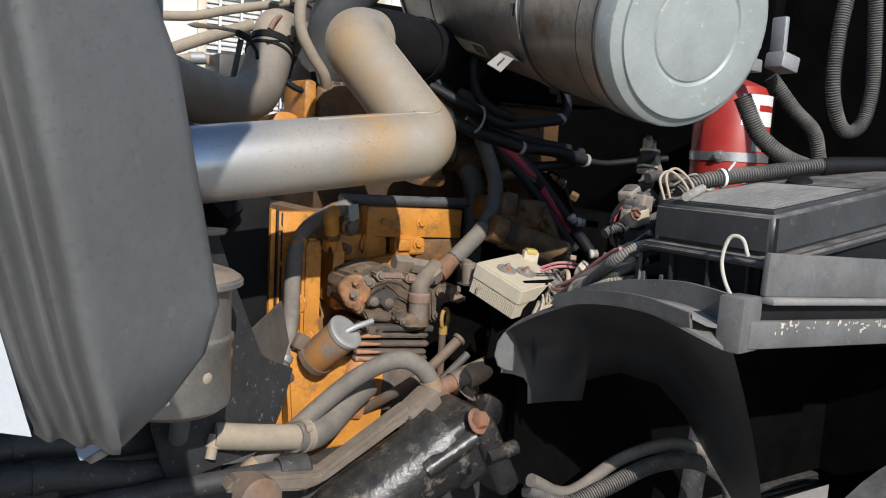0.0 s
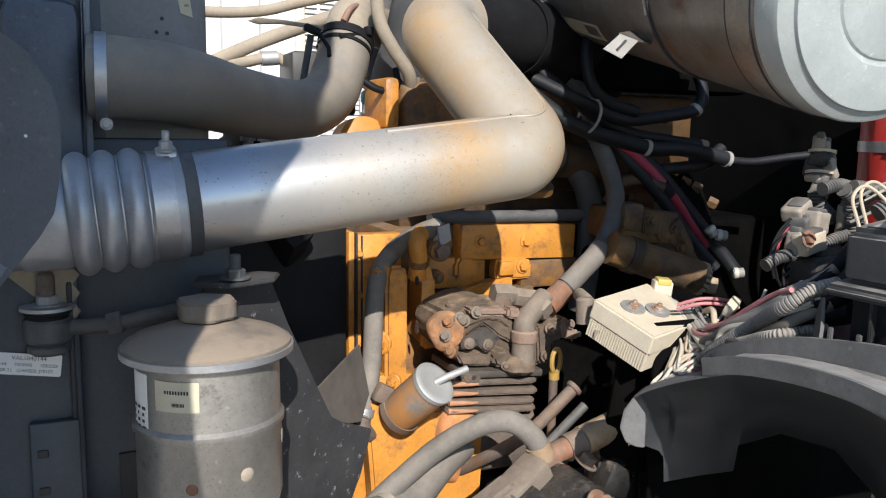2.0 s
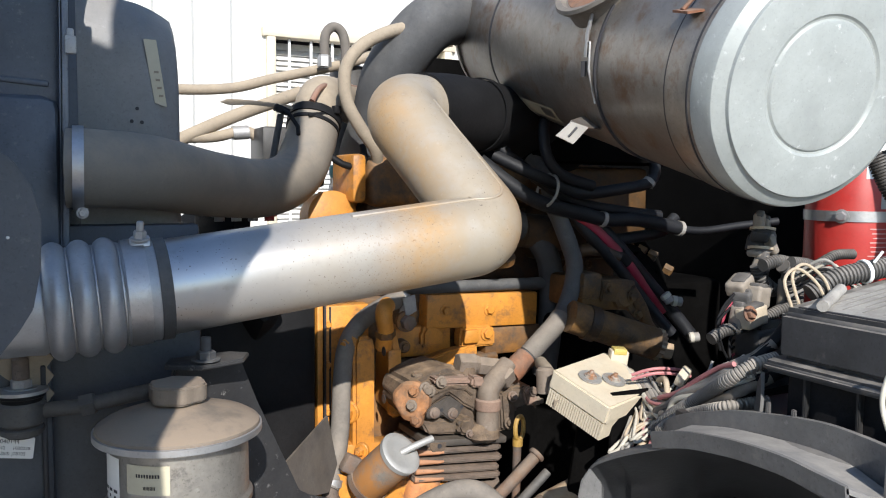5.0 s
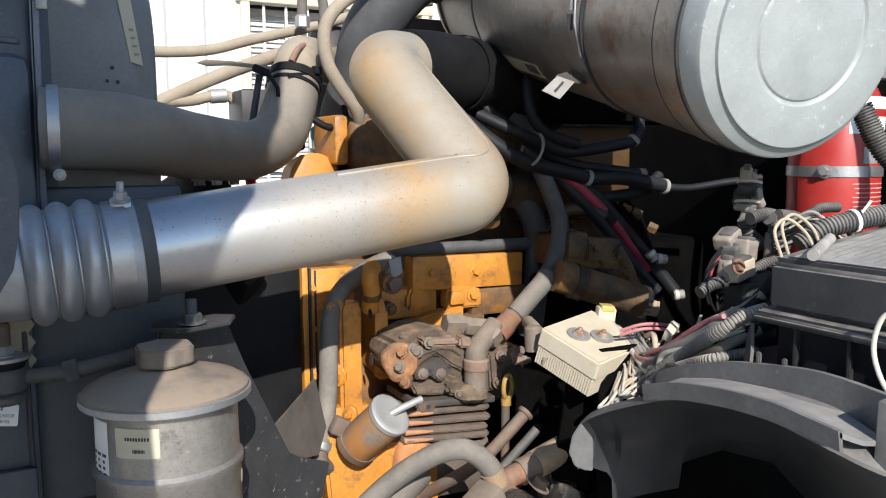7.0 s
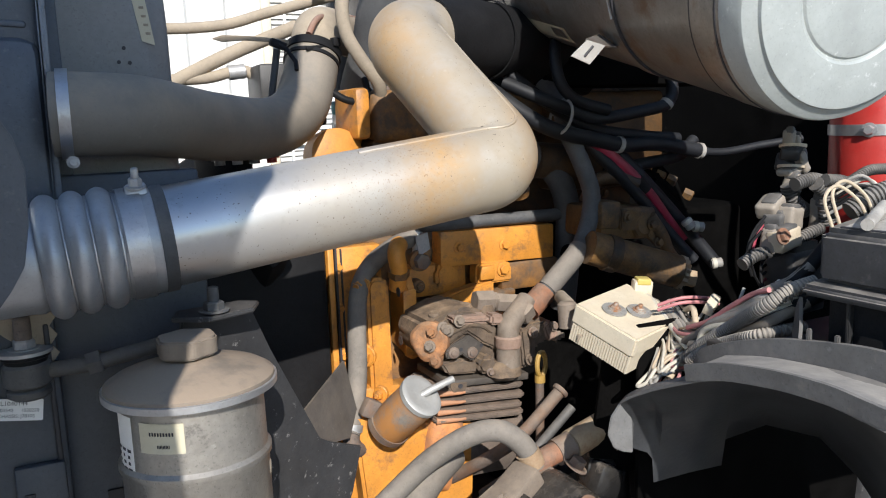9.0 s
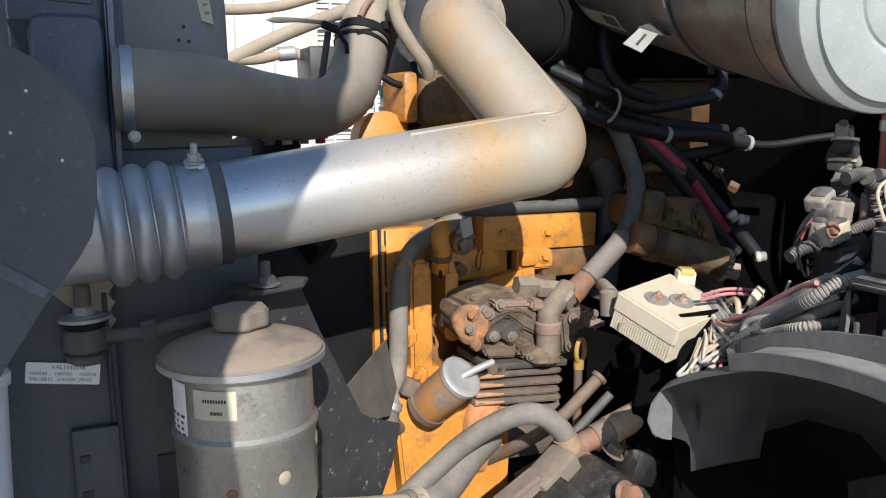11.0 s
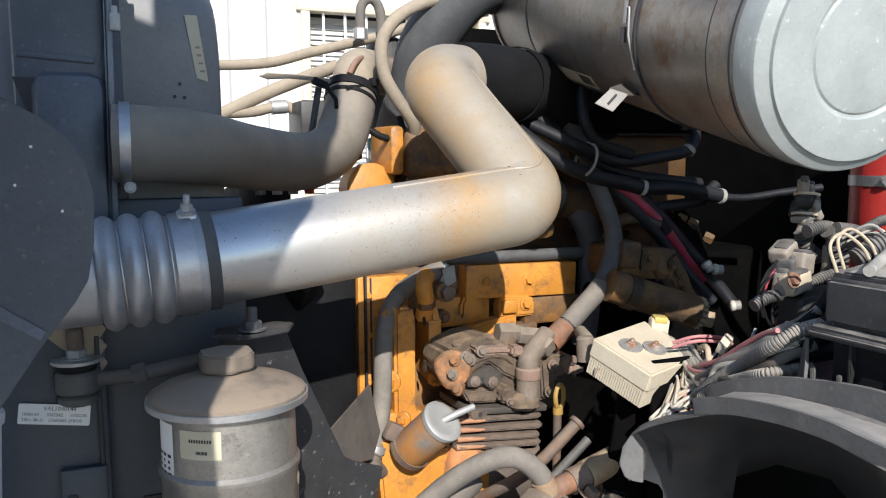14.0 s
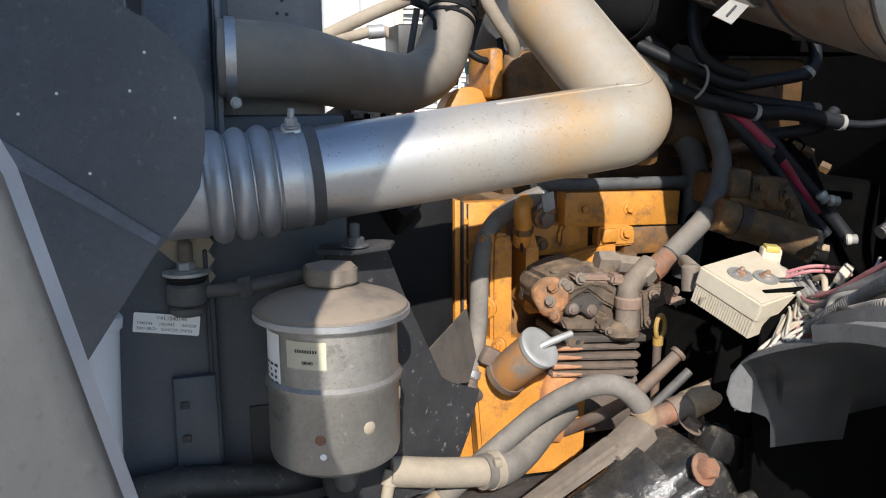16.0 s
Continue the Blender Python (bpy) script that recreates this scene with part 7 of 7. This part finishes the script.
    lb = part("label", cyl_patch(0.775, -0.20, 0.0928, -128, -30, 1.665, 1.74), "label", ex, "white instruction label")
    part("print", cyl_patch(0.775, -0.20, 0.0931, -100, -60, 1.70, 1.715), "red", lb)
    part("badge", cyl_patch(0.775, -0.20, 0.0928, -108, -82, 1.604, 1.638), "aluminium", ex, "dull silver square badge")
    rnd = random.Random(6)
    for k in range(9):
        a0 = -122 + rnd.uniform(0, 8)
        part("print", cyl_patch(0.775, -0.20, 0.0931, a0, a0 + rnd.uniform(38, 70), 1.488 + 0.0092 * k, 1.4905 + 0.0092 * k, 8), "faded_print", ex)
    part("band", ring((0.775, -0.20, 1.588), (0, 0, 1), 0.093, 0.022, 0.002, 48), "steel", ex, "steel retaining band")
    part("band_bolt", hexbolt((0.690, -0.242, 1.588), (-0.8, -0.4, 0), 0.010, 0.014), "steel", ex)


M["faded_print"] = mat("faded_white_print", (0.55, 0.30, 0.28), 0.6, var=0.1)
M["washer_zinc"] = mat("dull_zinc_washer", (0.36, 0.35, 0.33), 0.55, 0.4, var=0.25, stain=(0.30, 0.17, 0.09), stain_amount=0.15, stain_scale=90.0)
M["rust_zinc"] = mat("corroded_zinc", (0.42, 0.40, 0.36), 0.6, 0.4, dust=0.1, var=0.25, stain=(0.35, 0.16, 0.07), stain_amount=0.7, stain_scale=90.0)
M["plastic_grey_box"] = mat("dusty_box_plastic", (0.042, 0.043, 0.046), 0.38, dust=0.62, dustcol=(0.30, 0.27, 0.235), var=0.35, bump=0.08, stain=(0.09, 0.085, 0.08), stain_amount=0.10, stain_scale=34.0, dust_from=0.25)
M["decal_ink"] = mat("faded_ink", (0.22, 0.205, 0.185), 0.7, var=0.2)
M["decal_grey"] = mat("faded_decal", (0.34, 0.32, 0.29), 0.7, var=0.2, stain=(0.24, 0.22, 0.2), stain_amount=0.4, stain_scale=40.0)
M["rubber_conduit"] = mat("dusty_conduit", (0.045, 0.044, 0.043), 0.6, dust=0.6, dustcol=(0.30, 0.27, 0.24), var=0.3, bump=0.0)
M["tan_wire"] = mat("tan_wire", (0.47, 0.38, 0.27), 0.65, dust=0.3, var=0.2)
M["pale_conduit"] = mat("dust_caked_conduit", (0.13, 0.12, 0.11), 0.7, dust=0.9, dustcol=(0.38, 0.34, 0.29), var=0.3, bump=0.0)
M["tan_block"] = mat("aged_tan_plastic", (0.50, 0.42, 0.31), 0.6, dust=0.2, var=0.2)
M["zinc_plastic"] = mat("dusty_grey_connector", (0.25, 0.215, 0.175), 0.7, dust=0.4, dustcol=(0.40, 0.35, 0.29), var=0.2)
build_electrics()


# ---- fender liner ----
def strip(rows, move):
    """A sheet through rows of points, thickened by a shift."""
    bm = bmesh.new()
    vs = [[bm.verts.new(q) for q in row] for row in rows]
    for a, b in zip(vs, vs[1:]):
        for k in range(len(a) - 1):
            bm.faces.new((a[k], a[k + 1], b[k + 1], b[k]))
    ret = bmesh.ops.extrude_face_region(bm, geom=bm.faces[:])
    bmesh.ops.translate(bm, vec=move, verts=[g for g in ret["geom"] if isinstance(g, bmesh.types.BMVert)])
    return bm


def build_liner():
    fl = thing("fender_liner", (0.3, -0.7, 1.0), "black plastic wheel arch liner with a raised rim", "fender liner")
    rim = smooth_path([(-0.152, -0.654, 1.363), (-0.152, -0.704, 1.378), (-0.152, -0.748, 1.386), (-0.152, -0.79, 1.391), (-0.152, -0.838, 1.393), (-0.152, -0.875, 1.390), (-0.152, -0.908, 1.387)], 5)
    wall = smooth_path([(-0.055, -0.565, 1.325), (-0.06, -0.59, 1.353), (-0.06, -0.68, 1.384), (-0.06, -0.745, 1.397), (-0.06, -0.807, 1.405), (-0.062, -0.857, 1.405), (-0.072, -0.905, 1.404), (-0.088, -0.924, 1.405)], 6)
    lip = [(-0.120, -0.495, 1.200), (-0.138, -0.515, 1.245), (-0.145, -0.532, 1.279), (-0.146, -0.577, 1.308), (-0.146, -0.646, 1.340), (-0.146, -0.703, 1.361), (-0.146, -0.766, 1.372), (-0.145, -0.829, 1.375), (-0.141, -0.871, 1.369), (-0.115, -0.910, 1.351), (-0.085, -0.925, 1.337)]
    down = Vector((0, 0, -0.020))
    part("rim_band", strip([rim, [q + down + Vector((0.004, 0, 0)) for q in rim]], (0.005, 0, 0)), "liner_grey", fl, "sun-bleached grey rim")
    back = []
    for q in rim:
        f = (q.y + 0.654) / (-0.908 + 0.654)
        back.append(Vector((-0.060 - 0.020 * max(0, f - 0.8) * 5, q.y + 0.03 * (1 - f), q.z - 0.012 - 0.010 * f)))
    part("rim_ledge", strip([[q + Vector((0.003, 0, -0.002)) for q in rim], [q.lerp(b, 0.5) + Vector((0, 0, -0.004)) for q, b in zip(rim, back)], back], (0, 0, -0.005)), "ledge_grey", fl, "dusty ledge inside the rim")
    part("tray_wall", strip([wall, [q + Vector((0.002, 0, -0.045)) for q in wall]], (0.007, 0.001, 0)), "liner_grey", fl)
    deck = [Vector((q.x + 0.006, q.y, q.z - 0.03)) for q in wall]
    part("deck", strip([deck, [q + Vector((0.3, 0, 0)) for q in deck], [q + Vector((0.95, 0, -0.08)) for q in deck]], (0, 0, -0.006)), "plastic", fl)
    edge = smooth_path(lip, 5)
    part("lip", strip([edge, [q + Vector((0.012, 0.006, 0.003)) for q in edge], [q + Vector((0.09, 0.012, 0.0)) for q in edge]], (0, 0, -0.004)), "liner_grey", fl)
    # front skirt: a hollow surface from the lip back to the cut-out lower edge
    pairs = [((-0.138, -0.515, 1.245), (-0.115, -0.490, 1.196)), ((-0.145, -0.532, 1.279), (-0.085, -0.485, 1.188)), ((-0.1455, -0.56, 1.297), (-0.072, -0.499, 1.184)), ((-0.146, -0.577, 1.308), (-0.062, -0.497, 1.172)),
             ((-0.146, -0.600, 1.319), (-0.055, -0.492, 1.134)), ((-0.146, -0.646, 1.340), (0.02, -0.478, 1.125)), ((-0.146, -0.703, 1.361), (0.100, -0.462, 1.112)), ((-0.146, -0.712, 1.363), (0.112, -0.456, 1.148)), ((-0.146, -0.766, 1.372), (0.19, -0.462, 1.157)),
             ((-0.145, -0.829, 1.375), (0.262, -0.50, 1.135)), ((-0.141, -0.871, 1.369), (0.298, -0.54, 1.08)), ((-0.115, -0.910, 1.351), (0.30, -0.62, 1.0)), ((-0.085, -0.925, 1.337), (0.22, -0.80, 0.93))]
    rows = []
    for f in (0.0, 0.06, 0.2, 0.4, 0.6, 0.8, 1.0):
        bow = 0.028 * math.sin(math.pi * f)
        rows.append([Vector(a).lerp(Vector(b), f) + Vector((bow, bow * 0.6, 0.5 * bow)) * min(1, k / 3) for k, (a, b) in enumerate(pairs)])
    part("skirt", strip(rows, (0.004, 0.004, 0)), "skirt", fl, angle=70)
    part("tip_pad", prism([(-0.001, 0.002), (-0.0118, -0.0157), (-0.0157, -0.039), (-0.008, -0.057), (0.004, -0.062), (0.0157, -0.063), (0.0147, -0.0187)], (-0.147, -0.536, 1.279), (0.85, -0.53, 0), (0, 0, 1), 0.004, 0.0012), "liner_grey", fl, "scuffed grey tip")
    part("tray", box((0.30, -0.74, 1.345), (0.66, 0.36, 0.012), (0, 0, 0), 0.003), "plastic", fl)

    def outer(x0, x1, y, thick, z, h):
        """A strip of the outer face, falling slightly towards the cab."""
        xm = (x0 + x1) / 2
        return box((xm, y, z - 0.058 * (xm + 0.05)), (x1 - x0, thick, h), (0, 3.3, 0), 0.003)
    part("corner_post", box((-0.070, -0.918, 1.371), (0.052, 0.034, 0.070), (0, 2, 12), 0.003), "liner_grey", fl)
    low = part("lower_band", outer(-0.072, 0.72, -0.931, 0.012, 1.357, 0.036), "liner_grey", fl, "grey outer band with flaking pale paint")
    rnd = random.Random(21)
    for k in range(40):
        x = rnd.uniform(-0.03, 0.26)
        w, h = rnd.uniform(0.002, 0.009), rnd.uniform(0.0015, 0.005)
        z = 1.375 - 0.058 * (x + 0.05) - rnd.random() ** 2 * 0.014
        part("flake", plate([(x, -0.9374, z), (x + w, -0.9374, z + rnd.uniform(-0.002, 0.002)), (x + w * 0.9, -0.9374, z - h), (x + w * 0.3, -0.9374, z - h * rnd.uniform(0.6, 1.4))], 0.0008), "flake", low)
    part("recess_dark", outer(-0.045, 0.72, -0.922, 0.010, 1.385, 0.030), "rubber_clean", fl)
    part("ledge", outer(-0.045, 0.72, -0.934, 0.026, 1.4015, 0.009), "ledge_grey", fl, "pale dusty ledge")
    part("outer_plate", outer(-0.045, 0.72, -0.930, 0.010, 1.434, 0.056), "liner_grey", fl)
    # inner wall of the wheel arch, near-black in place of its deep shade
    part("inner_wall", box((0.52, -0.425, 1.08), (1.10, 0.008, 0.52), (0, 0, 0), 0.002), "shade_black", fl)
    part("rear_wall", box((1.04, -0.68, 1.05), (0.01, 0.54, 0.7), (0, 0, 0), 0.002), "shade_black", fl)


M["skirt"] = mat("scuffed_black_skirt", (0.040, 0.042, 0.046), 0.38, dust=0.15, dustcol=(0.16, 0.15, 0.14), var=0.3, patch=10.0, spec=0.4)
M["liner_grey"] = mat("sun_bleached_liner", (0.115, 0.115, 0.116), 0.55, dust=0.6, dustcol=(0.24, 0.22, 0.195), var=0.35, stain=(0.16, 0.15, 0.14), stain_amount=0.12, stain_scale=40.0)
M["ledge_grey"] = mat("dusty_ledge", (0.20, 0.195, 0.19), 0.7, dust=0.7, dustcol=(0.38, 0.35, 0.31), var=0.2)
build_liner()


# ---- steering gear ----
def build_steering_gear():
    sg = thing("steering_gear", (-0.2, -0.4, 0.9), "oily black cast steering gear housing with rusty bolts", "steering gear")
    part("barrel", lathe([(0, 0.05), (0.01, 0.062), (0.03, 0.066), (0.20, 0.066), (0.215, 0.074), (0.25, 0.074)], (-0.395, -0.42, 0.935), (0.87, 0.02, 0.47), 48), "gloss_black", sg)
    hs = part("head", box((-0.150, -0.415, 1.055), (0.10, 0.12, 0.13), (0, -28, 0), 0.022, seg=4), "gloss_black", sg)
    part("end_cover", box((-0.105, -0.42, 1.04), (0.05, 0.14, 0.16), (0, -28, 0), 0.018, seg=3), "gloss_black", sg)
    part("valve_tube", sweep([(-0.245, -0.47, 1.035), (-0.155, -0.48, 1.085)], 0.018, 18), "gloss_black", hs)
    part("valve_tube", sweep([(-0.13, -0.485, 1.045), (-0.07, -0.485, 1.055)], 0.014, 16), "gloss_black", hs)
    part("bolt", hexbolt((-0.128, -0.462, 1.088), (0.55, -0.75, 0.35), 0.0120, 0.014), "rust", hs)
    part("bolt", hexbolt((-0.157, -0.486, 1.114), (0.3, -0.8, 0.5), 0.0155, 0.018), "rust", hs, "large rusty hex bolt")
    part("bolt", hexbolt((-0.10, -0.37, 1.12), (0.4, -0.3, 0.8), 0.013, 0.014), "iron", hs)
    part("port_block", merge(box((-0.205, -0.375, 1.105), (0.075, 0.05, 0.05), (0, -28, 15), 0.006), box((-0.16, -0.36, 1.10), (0.06, 0.05, 0.04), (0, -20, 0), 0.006)), "dusty_zinc", sg, "dust-caked port block")
    part("mount_arm", merge(plate([(-0.235, -0.40, 1.125), (-0.40, -0.40, 1.03), (-0.545, -0.40, 1.045), (-0.56, -0.40, 1.025), (-0.43, -0.40, 1.005), (-0.395, -0.40, 1.012), (-0.228, -0.40, 1.103)], -0.04, 0.006)), "dusty_zinc", sg, "dusty mounting arm")
    part("boss", lathe([(0, 0.035), (0.03, 0.033), (0.034, 0.026)], (-0.525, -0.43, 1.03), (0.1, -1, 0.1), 28), "iron", sg)
    part("clevis", merge(box((-0.045, -0.36, 1.085), (0.05, 0.05, 0.05), (0, 25, 0), 0.008), lathe([(0, 0.028), (0.05, 0.025)], (-0.06, -0.33, 1.10), (0.9, -0.3, -0.3), 14)), "gloss_black", sg)
    drag = thing("drag_link", (-0.5, -0.36, 0.98), "dark steel drag link tube under the reservoir", "rod")
    part("tube", sweep([(-0.95, -0.34, 1.02), (-0.42, -0.36, 1.03)], 0.017, 18), "black_paint", drag)
    part("joint", lathe([(0, 0.024), (0.05, 0.024), (0.055, 0.018)], (-0.46, -0.358, 1.028), (1, 0, 0), 18), "black_paint", drag)
    lower = thing("lower_radiator_hose", (-0.8, -0.3, 1.08), "dark rubber lower radiator hose with a clamp", "hose")
    part("hose_body", sweep(smooth_path([(-0.95, -0.31, 1.10), (-0.84, -0.31, 1.112), (-0.76, -0.30, 1.102), (-0.68, -0.28, 1.085), (-0.55, -0.20, 1.06)]), 0.022, 22), "black_paint", lower)
    part("clamp", ring((-0.835, -0.31, 1.112), (1, 0.05, 0), 0.0225, 0.014, 0.002, 28), "black_paint", lower)
    lower2 = copy_thing(lower, pose(-0.78, -0.335, 1.042, 0, 2, 0))
    # conduits low in the wheel arch
    wa = thing("axle_air_hose", (0.1, -0.6, 0.9), "corrugated air hose arching over the axle", "hose")
    part("conduit", conduit([(-0.05, -0.50, 0.98), (0.02, -0.52, 0.945), (0.10, -0.54, 0.97), (0.20, -0.56, 1.005), (0.30, -0.58, 1.0), (0.37, -0.60, 0.95), (0.40, -0.60, 0.85)], 0.0155), "rubber_conduit", wa)
    part("hose_body", hose([(-0.05, -0.51, 1.0), (0.05, -0.50, 0.955), (0.16, -0.52, 1.01), (0.28, -0.55, 1.03), (0.38, -0.58, 0.97), (0.41, -0.58, 0.85)], 0.012), "hose_grey", wa)
    ax = thing("front_axle", (0.3, -0.3, 0.5), "black front axle and spring pack", "axle")
    part("spring", merge(box((0.5, -0.38, 0.80), (1.6, 0.09, 0.012), bevel=0.003), box((0.5, -0.38, 0.785), (1.4, 0.09, 0.012), bevel=0.003), box((0.5, -0.38, 0.77), (1.1, 0.09, 0.012), bevel=0.003)), "black_paint", ax)
    part("beam", box((0.72, 0.2, 0.62), (0.12, 1.7, 0.12), bevel=0.02), "black_paint", ax)
    part("shock", lathe([(0, 0.035), (0.5, 0.035)], (0.45, -0.42, 0.65), (0.1, 0, 1), 20), "black_paint", ax)


build_steering_gear()


# ---- behind the engine top ----
def build_rear_details():
    def h(name, pts, r, mt, label, ends=()):
        return one_hose(name, pts, r, mt, label, 8, 14)
    h("heater_hose", [(-0.60, 0.45, 1.843), (-0.50, 0.45, 1.842), (-0.40, 0.45, 1.852), (-0.31, 0.45, 1.878), (-0.144, 0.45, 1.922), (-0.03, 0.45, 1.962), (0.12, 0.42, 1.99)], 0.0115, "hose_beige", "dust-coated beige heater hose crossing behind the engine")
    h("vent_hose", [(-0.10, 0.10, 1.955), (-0.173, 0.10, 1.938), (-0.231, 0.10, 1.906), (-0.263, 0.10, 1.86), (-0.260, 0.10, 1.80), (-0.233, 0.10, 1.752), (-0.198, 0.11, 1.708), (-0.18, 0.15, 1.66)], 0.0125, "hose_beige", "beige curved vent hose beside the valve cover")
    th = h("loop_hose", [(-0.208, 0.40, 1.905), (-0.209, 0.40, 1.955), (-0.204, 0.40, 1.982), (-0.186, 0.40, 1.995), (-0.168, 0.40, 1.984), (-0.160, 0.40, 1.955), (-0.158, 0.40, 1.91)], 0.011, "hose_grey", "grey hose bent in a tight loop with a fitting")
    part("fitting", lathe([(0, 0.016), (0.022, 0.016), (0.026, 0.012)], (-0.209, 0.40, 1.905), (0, 0, 1), 6), "zinc", th)
    h("crossing_tube", [(-0.53, 0.45, 1.728), (-0.40, 0.45, 1.79), (-0.25, 0.45, 1.85)], 0.015, "hose_beige", "straight dusty beige tube behind the hose elbow")
    th = h("fitted_tube", [(-0.55, 0.45, 1.738), (-0.45, 0.45, 1.742), (-0.39, 0.45, 1.756), (-0.36, 0.45, 1.752), (-0.338, 0.45, 1.725), (-0.335, 0.45, 1.67)], 0.012, "hose_beige", "dusty tube with a ribbed end fitting")
    part("ferrule", lathe([(0, 0.0155), (0.035, 0.0155), (0.037, 0.012)], (-0.405, 0.45, 1.752), (1, 0, 0.1), 16), "zinc", th)
    sep = thing("coolant_filter", (-0.12, 0.5, 1.7), "grey ribbed cylinder behind the engine", "filter")
    part("cylinder", lathe([(0, 0.036), (0.01, 0.042), (0.13, 0.042), (0.133, 0.045), (0.14, 0.045), (0.143, 0.042), (0.22, 0.042), (0.225, 0.035)], (-0.12, 0.5, 1.70), (0, 0, 1), 32), "plastic_grey", sep)
    lv = thing("clamp_lever", (-0.41, 0.15, 1.79), "flat dusty steel strap resting on the hose clamp", "strap")
    part("strap", plate([(-0.487, 0.15, 1.791), (-0.470, 0.145, 1.797), (-0.420, 0.15, 1.797), (-0.352, 0.15, 1.791), (-0.350, 0.15, 1.784), (-0.43, 0.15, 1.789), (-0.470, 0.15, 1.786)], 0.012, 0.0015), "hose_beige", lv)
    part("link", merge(sweep([(-0.382, 0.14, 1.787), (-0.362, 0.13, 1.772), (-0.350, 0.12, 1.750), (-0.352, 0.11, 1.735)], 0.004, 10), box((-0.375, 0.14, 1.782), (0.03, 0.014, 0.014), (0, 20, 0), 0.003)), "rubber_clean", lv)
    part("stay", sweep([(-0.372, 0.16, 1.775), (-0.388, 0.16, 1.69)], 0.0065, 10), "rubber", lv)
    whole("vent_tube", hose([(-0.318, 0.135, 1.80), (-0.30, 0.15, 1.825), (-0.265, 0.2, 1.84), (-0.20, 0.28, 1.85), (-0.12, 0.4, 1.86)], 0.006, 10), "red_dust", "thin dusty red-brown tube above the hose clamp", "tube")
    whole("black_loop_cable", hose([(-0.288, 0.13, 1.70), (-0.262, 0.12, 1.682), (-0.235, 0.12, 1.678), (-0.215, 0.13, 1.69), (-0.21, 0.15, 1.72)], 0.007, 10), "rubber_clean", "short black looped cable by the hose clamp", "cable")
    se = thing("coolant_sensor", (-0.235, 0.22, 1.60), "brass sensor with a teal plastic plug", "sensor")
    part("body", merge(lathe([(0, 0.014), (0.012, 0.014), (0.012, 0.011), (0.028, 0.011)], (-0.238, 0.235, 1.628), (0, 0, 1), 16)), "zinc", se)
    part("plug", lathe([(0, 0.011), (0.006, 0.013), (0.022, 0.013), (0.026, 0.009)], (-0.238, 0.235, 1.656), (0, 0, 1), 16), "blue_plastic", se, "teal plastic plug")
    bk = thing("battery_cover", (-0.36, 0.3, 1.6), "black plastic box behind the hose elbow", "box")
    part("box", box((-0.29, 0.42, 1.70), (0.14, 0.12, 0.13), (0, 0, 0), 0.008), "plastic", bk)
    tm = thing("thermostat_housing", (-0.27, 0.22, 1.55), "rusty yellow thermostat housing with hose fittings", "housing")
    part("casting", merge(lathe([(0, 0.05), (0.06, 0.05), (0.065, 0.04)], (-0.275, 0.20, 1.575), (0, -1, 0.1), 30), box((-0.235, 0.23, 1.585), (0.09, 0.08, 0.07), (0, 0, 0), 0.01)), "yellow", tm)
    for k in range(4):
        whole("fuel_fitting", merge(lathe([(0, 0.009), (0.03, 0.009)], (-0.50 + 0.03 * k, 0.10, 1.575), (0, 0.1, 1), 12), lathe([(0.008, 0.014), (0.018, 0.014)], (-0.50 + 0.03 * k, 0.10, 1.575), (0, 0.1, 1), 6)), ("zinc", "label", "zinc", "red")[k], "small metal fitting between the hoses", "fitting", "fittings below the hose")
    fn = thing("cooling_fan_blade", (-0.48, 0.0, 1.2), "black plastic cooling fan behind the shroud edge", "fan")
    for k in range(8):
        bm = box((0, 0.0, 0.24), (0.05, 0.11, 0.30), (0, 0, 35), 0.01)
        bm.transform(pose(-0.47, 0.30, 1.25, k * 45 + 12, 0, 0))
        part("blade", bm, "rubber_clean", fn)


M["red_dust"] = mat("dusty_red_tube", (0.26, 0.13, 0.09), 0.7, dust=0.4, var=0.2)
build_rear_details()
